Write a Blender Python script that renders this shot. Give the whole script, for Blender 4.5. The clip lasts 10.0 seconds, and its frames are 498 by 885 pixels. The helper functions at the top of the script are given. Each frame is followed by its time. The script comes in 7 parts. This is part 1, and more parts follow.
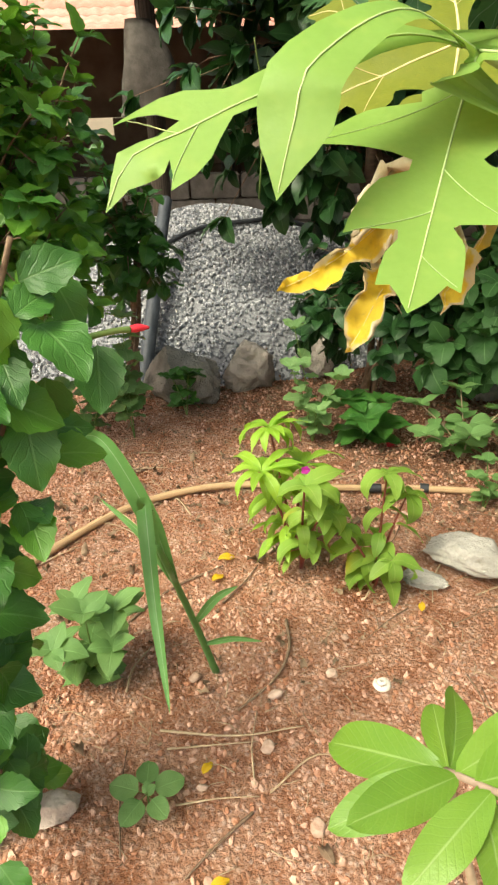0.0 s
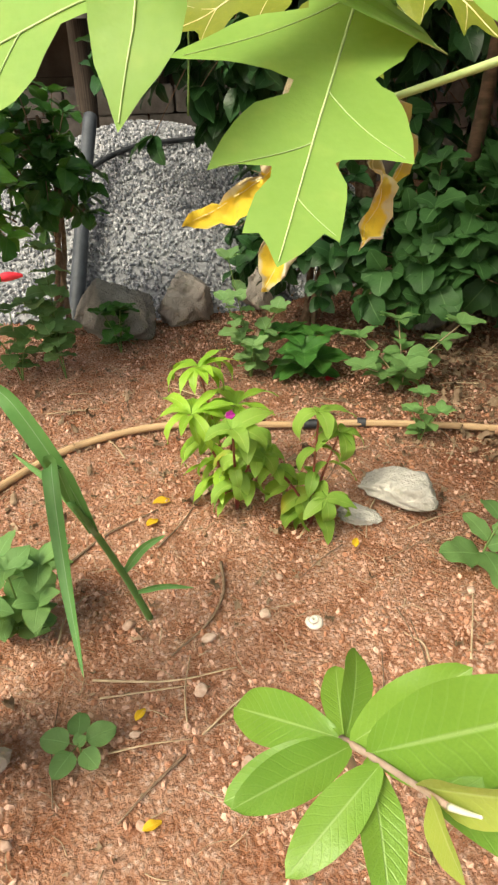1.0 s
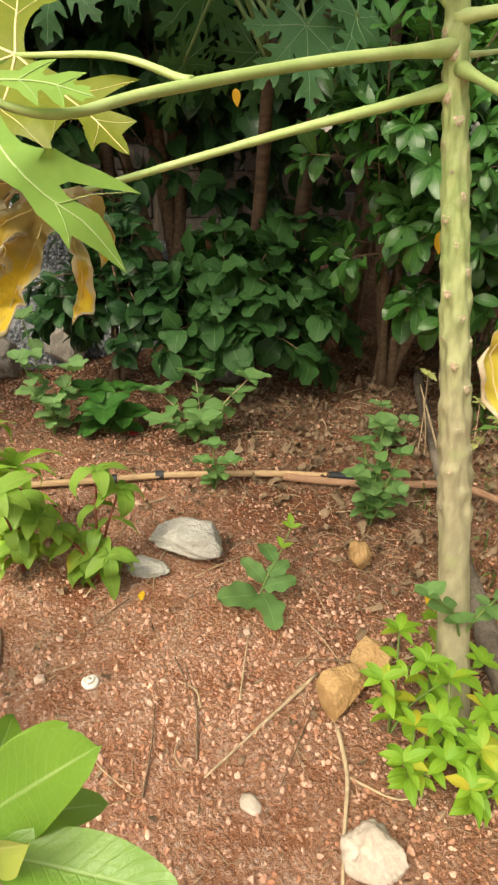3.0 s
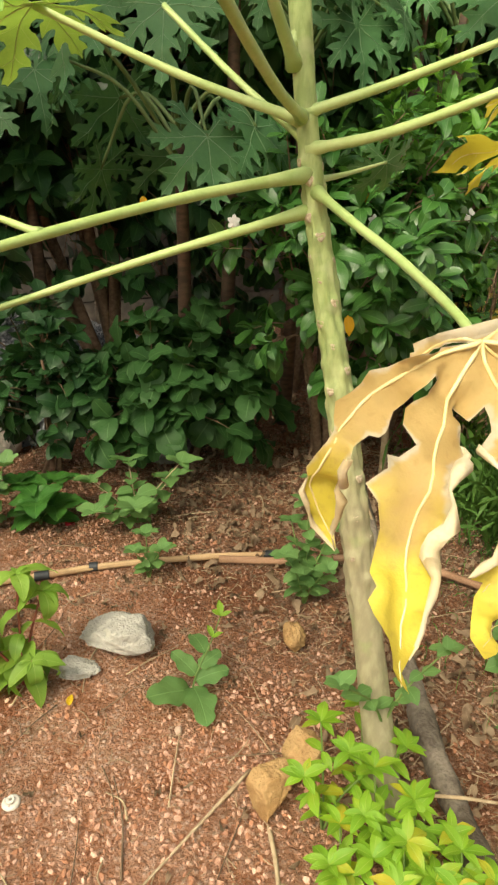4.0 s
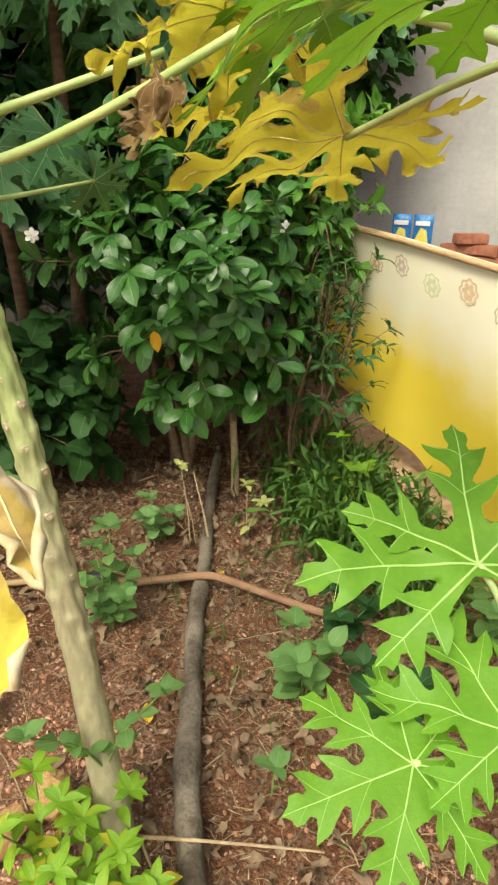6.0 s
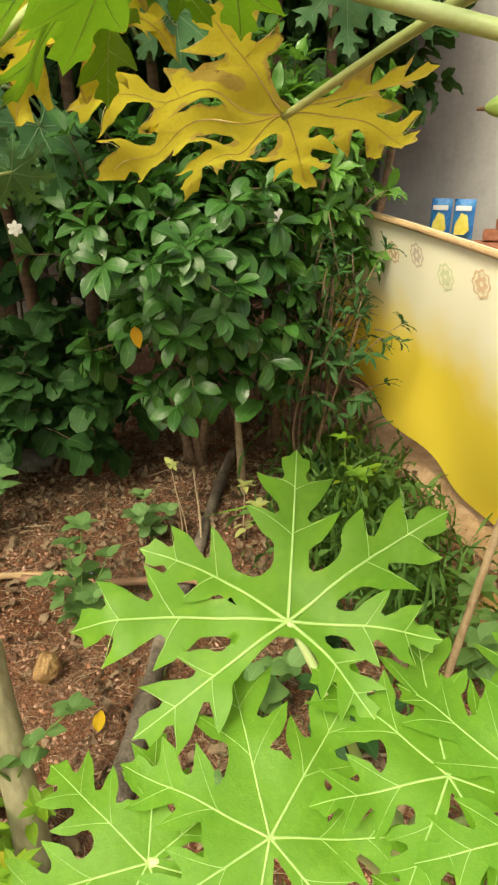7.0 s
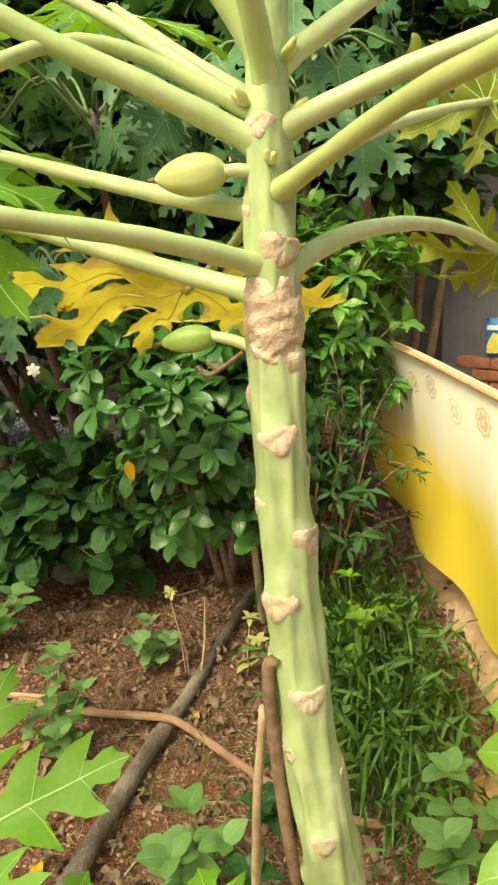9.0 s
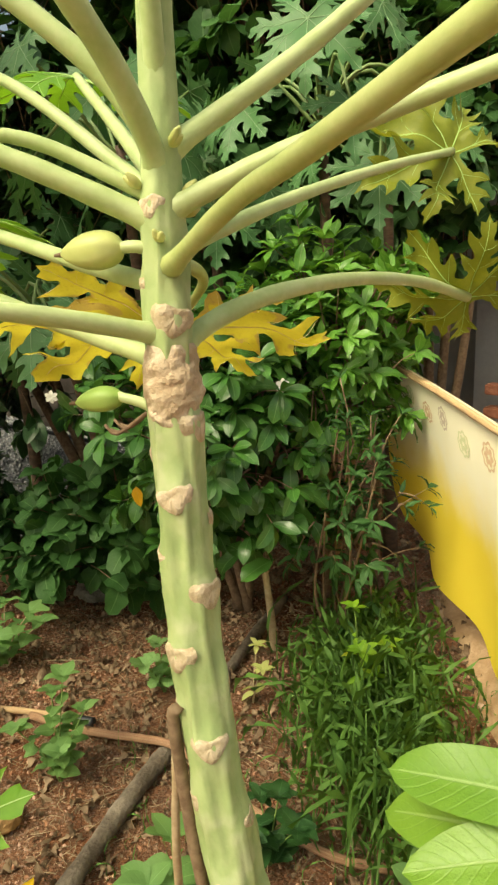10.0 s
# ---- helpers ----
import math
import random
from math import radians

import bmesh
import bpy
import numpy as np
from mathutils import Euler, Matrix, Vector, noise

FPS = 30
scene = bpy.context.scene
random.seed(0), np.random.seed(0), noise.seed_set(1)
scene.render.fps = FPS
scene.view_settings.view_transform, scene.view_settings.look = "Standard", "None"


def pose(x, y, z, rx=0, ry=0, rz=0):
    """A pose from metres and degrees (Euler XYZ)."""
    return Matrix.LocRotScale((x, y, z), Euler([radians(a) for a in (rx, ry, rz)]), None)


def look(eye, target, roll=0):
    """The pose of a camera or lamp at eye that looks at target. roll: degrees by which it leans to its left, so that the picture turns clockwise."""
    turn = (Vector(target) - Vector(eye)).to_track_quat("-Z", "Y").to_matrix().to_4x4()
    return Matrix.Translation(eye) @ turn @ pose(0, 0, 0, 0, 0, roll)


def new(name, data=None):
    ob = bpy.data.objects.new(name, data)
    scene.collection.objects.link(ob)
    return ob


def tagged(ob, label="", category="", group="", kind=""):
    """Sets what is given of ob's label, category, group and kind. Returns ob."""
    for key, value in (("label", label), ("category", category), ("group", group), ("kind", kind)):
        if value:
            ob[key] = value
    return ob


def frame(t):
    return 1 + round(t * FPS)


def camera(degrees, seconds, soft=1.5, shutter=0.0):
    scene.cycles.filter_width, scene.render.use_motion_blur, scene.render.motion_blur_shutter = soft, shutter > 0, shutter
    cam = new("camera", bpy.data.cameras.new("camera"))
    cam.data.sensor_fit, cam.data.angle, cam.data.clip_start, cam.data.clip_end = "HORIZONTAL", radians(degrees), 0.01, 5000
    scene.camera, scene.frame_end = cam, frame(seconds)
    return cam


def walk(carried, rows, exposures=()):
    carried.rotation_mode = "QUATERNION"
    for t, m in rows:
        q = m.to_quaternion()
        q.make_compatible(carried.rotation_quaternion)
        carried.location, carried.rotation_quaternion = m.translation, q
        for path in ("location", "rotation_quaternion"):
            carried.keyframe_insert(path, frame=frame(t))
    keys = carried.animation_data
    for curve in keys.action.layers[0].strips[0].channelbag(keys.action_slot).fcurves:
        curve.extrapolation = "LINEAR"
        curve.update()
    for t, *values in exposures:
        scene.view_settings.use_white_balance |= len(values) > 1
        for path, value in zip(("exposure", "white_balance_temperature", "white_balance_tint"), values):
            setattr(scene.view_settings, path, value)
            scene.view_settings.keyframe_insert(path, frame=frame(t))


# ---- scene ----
cam = camera(43.3, 10.0, 2.4)
PATH = [
    (0, (-0.227, 0.549, 1.446), (-0.095, 2.323, 0.533), -1.7),
    (0.5, (-0.166, 0.578, 1.424), (-0.007, 2.238, 0.32), -4.0),
    (1, (-0.139, 0.614, 1.448), (0.117, 2.257, 0.337), -1.2),
    (1.5, (-0.121, 0.62, 1.459), (0.162, 2.262, 0.353), 0.9),
    (2, (-0.077, 0.602, 1.464), (0.376, 2.216, 0.374), 0.2),
    (2.5, (-0.01, 0.546, 1.467), (0.647, 2.158, 0.481), 2.2),
    (2.7, (0.048, 0.522, 1.483), (0.72, 2.118, 0.483), 3.2),
    (4, (0.263, 0.443, 1.615), (1.081, 2.085, 0.819), 1.0),
    (4.5, (0.381, 0.398, 1.629), (1.3, 2.007, 0.877), 0.7),
    (5, (0.554, 0.371, 1.628), (1.415, 1.994, 0.838), 2.7),
    (5.5, (0.684, 0.327, 1.622), (1.556, 1.923, 0.791), -1.2),
    (6, (0.871, 0.234, 1.672), (1.786, 1.824, 0.876), 1.3),
    (6.2, (0.957, 0.202, 1.664), (1.834, 1.787, 0.815), 2.1),
    (7.4, (1.417, 0.179, 1.677), (2.066, 1.881, 0.851), -1.1),
    (7.5, (1.457, 0.174, 1.678), (2.119, 1.866, 0.841), -1.0),
    (8, (1.625, 0.164, 1.702), (2.237, 1.885, 0.888), -2.8),
    (8.5, (1.773, 0.1, 1.736), (2.284, 1.896, 1.019), -1.4),
    (9, (1.815, 0.098, 1.81), (2.159, 1.992, 1.267), -2.7),
    (9.5, (1.864, 0.12, 1.847), (2.215, 2.026, 1.353), -1.0),
    (10, (1.994, 0.052, 1.859), (2.185, 1.983, 1.375), -2.8),
]
EXPOSURE = [(0.0, 0.76, 6900, 0), (1.0, 0.66, 6900, 2), (2.5, 0.54, 7000, 4), (4.0, 0.50, 7200, 0), (5.0, 0.32, 7400, 0), (6.0, 0.52, 6800, -1), (7.5, 0.52, 7800, -3), (8.2, 0.60, 7900, -2), (9.0, 0.80, 7800, -5), (10.0, 0.60, 7900, -5)]
walk(cam, [(t, look(e, g, r)) for t, e, g, r in PATH], EXPOSURE)

# ---- light ----
SUN_EL, SUN_AZ = 54.0, -122.0            # azimuth from +y towards +x, degrees
world = bpy.data.worlds.new("world")
scene.world = world
world.use_nodes = True
wn = world.node_tree.nodes
sky = wn.new("ShaderNodeTexSky")
sky.sky_type = "NISHITA"
sky.sun_disc = False
sky.sun_elevation = radians(SUN_EL)
sky.sun_rotation = radians(SUN_AZ)
sky.air_density, sky.dust_density, sky.ozone_density = 0.8, 8.0, 0.4
world.node_tree.links.new(sky.outputs[0], wn["Background"].inputs[0])
wn["Background"].inputs[1].default_value = 0.15
sun_data = bpy.data.lights.new("sun", "SUN")
sun_data.energy, sun_data.angle, sun_data.color = 2.15, radians(24.0), (1.0, 0.95, 0.84)
sun = new("sun", sun_data)
sd = Vector((math.sin(radians(SUN_AZ)) * math.cos(radians(SUN_EL)), math.cos(radians(SUN_AZ)) * math.cos(radians(SUN_EL)), math.sin(radians(SUN_EL))))
sun.matrix_world = look(sd * 30, (0, 0, 0))

# ---- materials ----


class Nodes:
    """A short way to wire a node material."""

    def __init__(self, name):
        self.mat = bpy.data.materials.new(name)
        self.mat.use_nodes = True
        self.tree = self.mat.node_tree
        self.bsdf = self.tree.nodes["Principled BSDF"]
        self.out = self.tree.nodes["Material Output"]

    def add(self, kind, **values):
        n = self.tree.nodes.new(kind)
        for k, v in values.items():
            setattr(n, k, v)
        return n

    def link(self, a, b):
        self.tree.links.new(a, b)

    def put(self, socket, v):
        if isinstance(v, bpy.types.NodeSocket):
            self.link(v, socket)
        else:
            socket.default_value = v

    def math(self, op, a, b=0.0, clamp=False):
        n = self.add("ShaderNodeMath", operation=op, use_clamp=clamp)
        self.put(n.inputs[0], a)
        self.put(n.inputs[1], b)
        return n.outputs[0]

    def mix(self, f, a, b):
        n = self.add("ShaderNodeMix", data_type="RGBA")
        self.put(n.inputs[0], f)
        self.put(n.inputs[6], a if isinstance(a, bpy.types.NodeSocket) else (*a, 1))
        self.put(n.inputs[7], b if isinstance(b, bpy.types.NodeSocket) else (*b, 1))
        return n.outputs[2]

    def noise(self, scale, detail=3.0, rough=0.55, vec=None, dist=0.0):
        n = self.add("ShaderNodeTexNoise")
        n.inputs["Scale"].default_value, n.inputs["Detail"].default_value = scale, detail
        n.inputs["Roughness"].default_value, n.inputs["Distortion"].default_value = rough, dist
        if vec is not None:
            self.link(vec, n.inputs["Vector"])
        return n.outputs[0]

    def step(self, v, lo, hi):
        n = self.add("ShaderNodeMapRange", interpolation_type="SMOOTHSTEP")
        self.put(n.inputs[0], v)
        n.inputs[1].default_value, n.inputs[2].default_value = lo, hi
        return n.outputs[0]

    def rand(self):
        o, g = self.add("ShaderNodeObjectInfo"), self.add("ShaderNodeNewGeometry")
        return self.math("FRACT", self.math("ADD", o.outputs["Random"], g.outputs["Random Per Island"]))

    def coords(self):
        return self.add("ShaderNodeTexCoord").outputs["Object"]

    def place(self):
        return self.add("ShaderNodeNewGeometry").outputs["Position"]

    def uv(self):
        s = self.add("ShaderNodeSeparateXYZ")
        self.link(self.add("ShaderNodeTexCoord").outputs["UV"], s.inputs[0])
        return s.outputs[0], s.outputs[1]

    def bump(self, height, strength=0.3, distance=0.01):
        b = self.add("ShaderNodeBump")
        b.inputs["Strength"].default_value, b.inputs["Distance"].default_value = strength, distance
        self.link(height, b.inputs["Height"])
        self.link(b.outputs[0], self.bsdf.inputs["Normal"])
        return b.outputs[0]

    def done(self, color, rough=0.6, spec=0.4, through_color=None, through_part=0.0, normal=None):
        self.put(self.bsdf.inputs["Base Color"], color)
        self.put(self.bsdf.inputs["Roughness"], rough)
        self.bsdf.inputs["Specular IOR Level"].default_value = spec
        if through_part:
            t = self.add("ShaderNodeBsdfTranslucent")
            self.put(t.inputs[0], through_color)
            m = self.add("ShaderNodeMixShader")
            m.inputs[0].default_value = through_part
            self.link(self.bsdf.outputs[0], m.inputs[1])
            self.link(t.outputs[0], m.inputs[2])
            self.link(m.outputs[0], self.out.inputs[0])
        return self.mat


def leaf_mat(name, dark, light, vein, rough=0.42, spec=0.45, clear=0.3, veins=8.0, side=0.5, yellow=0.0):
    """A leaf with a midrib and side veins along its own length."""
    n = Nodes(name)
    u, v = n.uv()
    off = n.math("MULTIPLY", n.math("ABSOLUTE", n.math("SUBTRACT", u, 0.5)), 2.0)
    mid = n.step(off, 0.075, 0.015)
    wave = n.math("SINE", n.math("MULTIPLY", n.math("SUBTRACT", n.math("MULTIPLY", v, veins), n.math("ADD", n.math("MULTIPLY", off, 2.2), n.math("MULTIPLY", n.noise(3.0, 2, vec=n.coords()), 0.9))), 6.283))
    ribs = n.math("MULTIPLY", n.step(wave, 0.72, 1.0), side)
    r = n.rand()
    grain = n.noise(55, 3, vec=n.coords())
    blot = n.noise(9, 2, vec=n.place())
    col = n.mix(n.math("ADD", n.math("MULTIPLY", r, 0.6), n.math("MULTIPLY", n.math("SUBTRACT", grain, 0.3), 0.7), True), dark, light)
    col = n.mix(n.math("MULTIPLY", n.step(blot, 0.45, 0.75), 0.35), col, light)
    if yellow:
        col = n.mix(n.math("MULTIPLY", n.step(n.math("ADD", r, n.math("MULTIPLY", blot, 0.5)), 1.42 - yellow, 1.6 - yellow), 0.8), col, (0.55, 0.42, 0.04))
    col = n.mix(n.math("MULTIPLY", n.math("MAXIMUM", mid, n.math("MULTIPLY", ribs, 0.22)), 0.6), col, vein)
    h = n.math("ADD", n.math("MULTIPLY", n.math("ADD", mid, ribs), -0.6), n.math("MULTIPLY", grain, 0.5))
    n.bump(h, 0.35, 0.004)
    glow = n.mix(0.5, col, (light[0] * 1.5, light[1] * 1.35, light[2] * 0.6))
    return n.done(col, rough, spec, glow, clear)


def papaya_mat(name, dark, light, clear=0.35):
    n = Nodes(name)
    edge, rad = n.uv()
    r = n.rand()
    co = n.coords()
    blot, grain = n.noise(14, 3, vec=co), n.noise(120, 2, vec=co)
    col = n.mix(n.math("ADD", n.math("MULTIPLY", blot, 0.7), n.math("MULTIPLY", n.math("SUBTRACT", grain, 0.5), 0.5), True), dark, light)
    col = n.mix(n.math("MULTIPLY", n.step(n.math("ADD", n.noise(30, 2, vec=co), n.math("MULTIPLY", edge, -0.5)), 0.5, 0.75), 0.35), col, (light[0] * 1.25, light[1] * 1.05, light[2]))
    n.bump(n.math("ADD", blot, n.math("MULTIPLY", grain, 0.3)), 0.4, 0.004)
    return n.done(col, 0.5, 0.35, n.mix(0.5, col, (light[0] * 1.5, light[1] * 1.3, light[2] * 0.5)), clear)


def dying_mat(name, brown_to, tan, yellow, dry, rim_fade=0.035):
    """A dying papaya leaf: tan near its middle, yellow at its tips, its rim dried up."""
    n = Nodes(name)
    edge, rad = n.uv()
    co = n.coords()
    nz, fine = n.noise(11, 4, vec=co), n.noise(90, 3, vec=co)
    near = n.step(n.math("ADD", rad, n.math("MULTIPLY", n.math("SUBTRACT", nz, 0.5), 0.5)), brown_to, brown_to + 0.25)
    col = n.mix(near, tan, yellow)
    col = n.mix(n.math("MULTIPLY", n.step(fine, 0.5, 0.8), 0.3), col, (tan[0] * 0.7, tan[1] * 0.6, tan[2] * 0.5))
    rim = n.step(n.math("ADD", n.math("SUBTRACT", edge, n.math("MULTIPLY", n.math("SUBTRACT", nz, 0.5), 0.14)), n.math("MULTIPLY", rad, rim_fade)), 0.034, 0.016)
    col = n.mix(n.math("MULTIPLY", rim, n.math("ADD", 0.55, n.math("MULTIPLY", fine, 0.6))), col, dry)
    dark = n.step(n.noise(23, 3, vec=co), 0.62, 0.72)
    col = n.mix(n.math("MULTIPLY", n.math("MULTIPLY", dark, rim), 0.8), col, (0.12, 0.06, 0.025))
    n.bump(n.math("ADD", nz, n.math("MULTIPLY", fine, 0.5)), 0.7, 0.006)
    return n.done(col, 0.6, 0.25, col, 0.42)


def plain_mat(name, a, b, scale=20.0, rough=0.7, spec=0.3, bump=0.4, dist=0.005, fine=120.0, vary=0.3, metal=0.0):
    n = Nodes(name)
    co = n.coords()
    big, small = n.noise(scale, 4, vec=co), n.noise(fine, 3, vec=co)
    f = n.math("ADD", n.math("MULTIPLY", n.step(big, 0.3, 0.7), 0.7), n.math("ADD", n.math("MULTIPLY", n.math("SUBTRACT", small, 0.5), 0.7), n.math("MULTIPLY", n.math("SUBTRACT", n.rand(), 0.5), vary)), True)
    col = n.mix(f, a, b)
    n.bump(n.math("ADD", big, n.math("MULTIPLY", small, 0.6)), bump, dist)
    n.bsdf.inputs["Metallic"].default_value = metal
    return n.done(col, rough, spec)


def soil_mat():
    n = Nodes("red_soil")
    p = n.place()
    big, mid, fine, grit = n.noise(1.3, 4, vec=p), n.noise(7, 5, 0.65, vec=p), n.noise(48, 5, 0.7, vec=p), n.noise(190, 3, 0.7, vec=p)
    grain = n.add("ShaderNodeTexVoronoi")
    grain.inputs["Scale"].default_value = 75.0
    n.link(p, grain.inputs["Vector"])
    cell = n.add("ShaderNodeSeparateXYZ")
    n.link(grain.outputs["Color"], cell.inputs[0])
    col = n.mix(n.step(mid, 0.34, 0.66), (0.40, 0.17, 0.088), (0.57, 0.315, 0.205))
    col = n.mix(n.math("MULTIPLY", n.step(fine, 0.47, 0.66), 0.6), col, (0.64, 0.41, 0.30))
    # pale pink grit, thick in places and washed away in others
    cover = n.math("MULTIPLY", n.step(cell.outputs[0], 0.42, 0.62), n.step(n.math("ADD", mid, n.math("MULTIPLY", big, 0.6)), 0.62, 0.92))
    col = n.mix(n.math("MULTIPLY", cover, n.step(grain.outputs["Distance"], 0.62, 0.30)), col, (0.78, 0.56, 0.45))
    col = n.mix(n.math("MULTIPLY", n.step(grit, 0.54, 0.68), 0.5), col, (0.76, 0.56, 0.45))
    # low spots of the fine bump darkened: crevice shade put into the colour
    col = n.mix(n.math("MULTIPLY", n.step(fine, 0.44, 0.30), 0.6), col, (0.17, 0.06, 0.028))
    col = n.mix(n.math("MULTIPLY", n.step(big, 0.54, 0.64), 0.62), col, (0.30, 0.095, 0.04))
    # dry plant litter towards the log and beyond; shade behind the pole is painted in with it
    sx = n.add("ShaderNodeSeparateXYZ")
    n.link(p, sx.inputs[0])
    back = n.math("MULTIPLY", n.math("MAXIMUM", n.math("SUBTRACT", sx.outputs[1], 2.35), 0.0), 0.75)
    away = n.step(n.math("ADD", n.math("ADD", sx.outputs[0], back), n.math("MULTIPLY", mid, 0.9)), 0.85, 1.8)
    col = n.mix(n.math("MULTIPLY", away, n.math("MULTIPLY", n.step(fine, 0.34, 0.54), 0.75)), col, (0.15, 0.068, 0.036))
    col = n.mix(n.math("MULTIPLY", away, n.math("MULTIPLY", n.step(grit, 0.56, 0.64), 0.5)), col, (0.46, 0.33, 0.23))
    n.bump(n.math("ADD", n.math("MULTIPLY", fine, 1.3), n.math("ADD", n.math("MULTIPLY", grit, 0.6), n.math("SUBTRACT", mid, n.math("MULTIPLY", grain.outputs["Distance"], 0.5)))), 1.0, 0.03)
    return n.done(col, 0.95, 0.1)


def bark_mat(name, a, b, c, ring=60.0, across=14.0):
    n = Nodes(name)
    co = n.coords()
    w = n.add("ShaderNodeTexNoise")
    mp = n.add("ShaderNodeMapping")
    mp.inputs["Scale"].default_value = (across, across, ring)
    n.link(co, mp.inputs[0])
    n.link(mp.outputs[0], w.inputs["Vector"])
    w.inputs["Scale"].default_value, w.inputs["Detail"].default_value = 1.0, 4.0
    blot = n.noise(16, 3, vec=co)
    col = n.mix(n.step(w.outputs[0], 0.35, 0.7), a, b)
    col = n.mix(n.math("MULTIPLY", n.step(blot, 0.5, 0.7), 0.6), col, c)
    n.bump(n.math("ADD", w.outputs[0], blot), 0.5, 0.006)
    return n.done(col, 0.65, 0.3)


def trunk_mat(name, low, high, z0, z1):
    """Bark that turns from old grey-brown to young green as the stem rises."""
    n = Nodes(name)
    co = n.coords()
    mp = n.add("ShaderNodeMapping")
    mp.inputs["Scale"].default_value = (45, 45, 14)
    n.link(co, mp.inputs[0])
    w = n.noise(1.0, 4, vec=mp.outputs[0])
    blot = n.noise(16, 3, vec=co)
    sx = n.add("ShaderNodeSeparateXYZ")
    n.link(n.place(), sx.inputs[0])
    up = n.step(n.math("ADD", sx.outputs[2], n.math("MULTIPLY", n.math("SUBTRACT", blot, 0.5), 0.35)), z0, z1)
    f = n.step(w, 0.35, 0.68)
    col = n.mix(up, n.mix(f, low[0], low[1]), n.mix(f, high[0], high[1]))
    col = n.mix(n.math("MULTIPLY", n.step(blot, 0.52, 0.7), 0.5), col, n.mix(up, low[2], high[2]))
    n.bump(n.math("ADD", w, blot), 0.5, 0.006)
    return n.done(col, 0.65, 0.3)


def wood_mat(name, a, b, axis=(3, 60, 60), rough=0.75):
    n = Nodes(name)
    mp = n.add("ShaderNodeMapping")
    mp.inputs["Scale"].default_value = axis
    n.link(n.add("ShaderNodeTexCoord").outputs["UV"], mp.inputs[0])
    g = n.noise(1.0, 4, 0.6, vec=mp.outputs[0])
    blot = n.noise(8, 3, vec=n.coords())
    col = n.mix(n.step(g, 0.3, 0.7), a, b)
    col = n.mix(n.math("MULTIPLY", n.step(blot, 0.5, 0.75), 0.5), col, (a[0] * 0.6, a[1] * 0.6, a[2] * 0.6))
    n.bump(n.math("ADD", g, n.math("MULTIPLY", blot, 0.5)), 0.6, 0.005)
    return n.done(col, rough, 0.25)


M = {}
M["soil"] = soil_mat()
M["papaya"] = papaya_mat("papaya_leaf_green", (0.20, 0.36, 0.07), (0.29, 0.47, 0.11))
M["papaya_young"] = papaya_mat("papaya_leaf_young", (0.105, 0.27, 0.022), (0.195, 0.41, 0.04))
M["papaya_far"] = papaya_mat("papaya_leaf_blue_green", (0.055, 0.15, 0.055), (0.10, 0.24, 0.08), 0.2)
M["papaya_olive"] = papaya_mat("papaya_leaf_olive", (0.15, 0.19, 0.02), (0.25, 0.29, 0.035))
M["vein"] = plain_mat("leaf_vein_pale", (0.42, 0.55, 0.22), (0.55, 0.66, 0.32), rough=0.5)
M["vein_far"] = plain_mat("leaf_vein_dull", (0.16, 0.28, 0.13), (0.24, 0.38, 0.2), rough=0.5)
M["vein_young"] = plain_mat("leaf_vein_lime", (0.34, 0.54, 0.15), (0.46, 0.66, 0.24), rough=0.5)
M["vein_yellow"] = plain_mat("leaf_vein_yellow", (0.72, 0.58, 0.25), (0.86, 0.76, 0.45), rough=0.5)
M["rim"] = plain_mat("leaf_rim_dried", (0.45, 0.36, 0.21), (0.66, 0.59, 0.45), 16, 0.75, 0.2, 0.7, 0.004, 70)
M["dying"] = dying_mat("papaya_leaf_dying", 0.42, (0.62, 0.44, 0.18), (0.76, 0.64, 0.10), (0.66, 0.60, 0.47), 0.06)
M["dry"] = dying_mat("papaya_leaf_dried", 0.22, (0.52, 0.40, 0.15), (0.78, 0.57, 0.06), (0.62, 0.56, 0.40), 0.02)
M["dry_brown"] = dying_mat("papaya_leaf_brown", 0.5, (0.22, 0.13, 0.055), (0.36, 0.24, 0.09), (0.34, 0.26, 0.15), 0.0)
M["yellowing"] = dying_mat("papaya_leaf_yellow", 0.10, (0.52, 0.46, 0.05), (0.70, 0.62, 0.07), (0.5, 0.36, 0.1))
M["petiole"] = plain_mat("petiole_green", (0.36, 0.46, 0.19), (0.49, 0.57, 0.30), 14, 0.42, 0.45, 0.15)
M["petiole_g"] = plain_mat("petiole_mid_green", (0.33, 0.44, 0.15), (0.47, 0.56, 0.25), 14, 0.42, 0.45, 0.2)
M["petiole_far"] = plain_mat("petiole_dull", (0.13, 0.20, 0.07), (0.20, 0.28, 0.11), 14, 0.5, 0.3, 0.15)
M["petiole_y"] = plain_mat("petiole_yellow", (0.37, 0.44, 0.16), (0.49, 0.54, 0.25), 14, 0.42, 0.45, 0.15)
M["trunk_green"] = bark_mat("papaya_bark_green", (0.29, 0.38, 0.165), (0.38, 0.46, 0.225), (0.49, 0.53, 0.33), 22, 30)
M["trunk_moss"] = trunk_mat("papaya_bark_grey_to_green", ((0.30, 0.27, 0.17), (0.40, 0.37, 0.23), (0.30, 0.34, 0.15)), ((0.24, 0.31, 0.11), (0.38, 0.45, 0.19), (0.46, 0.48, 0.27)), 0.75, 1.35)
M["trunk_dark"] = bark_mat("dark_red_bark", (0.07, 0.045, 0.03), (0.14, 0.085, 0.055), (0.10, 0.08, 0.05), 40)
M["scar"] = plain_mat("leaf_scar_tan", (0.42, 0.34, 0.22), (0.66, 0.56, 0.43), 120, 0.9, 0.1, 1.0, 0.004, 300)
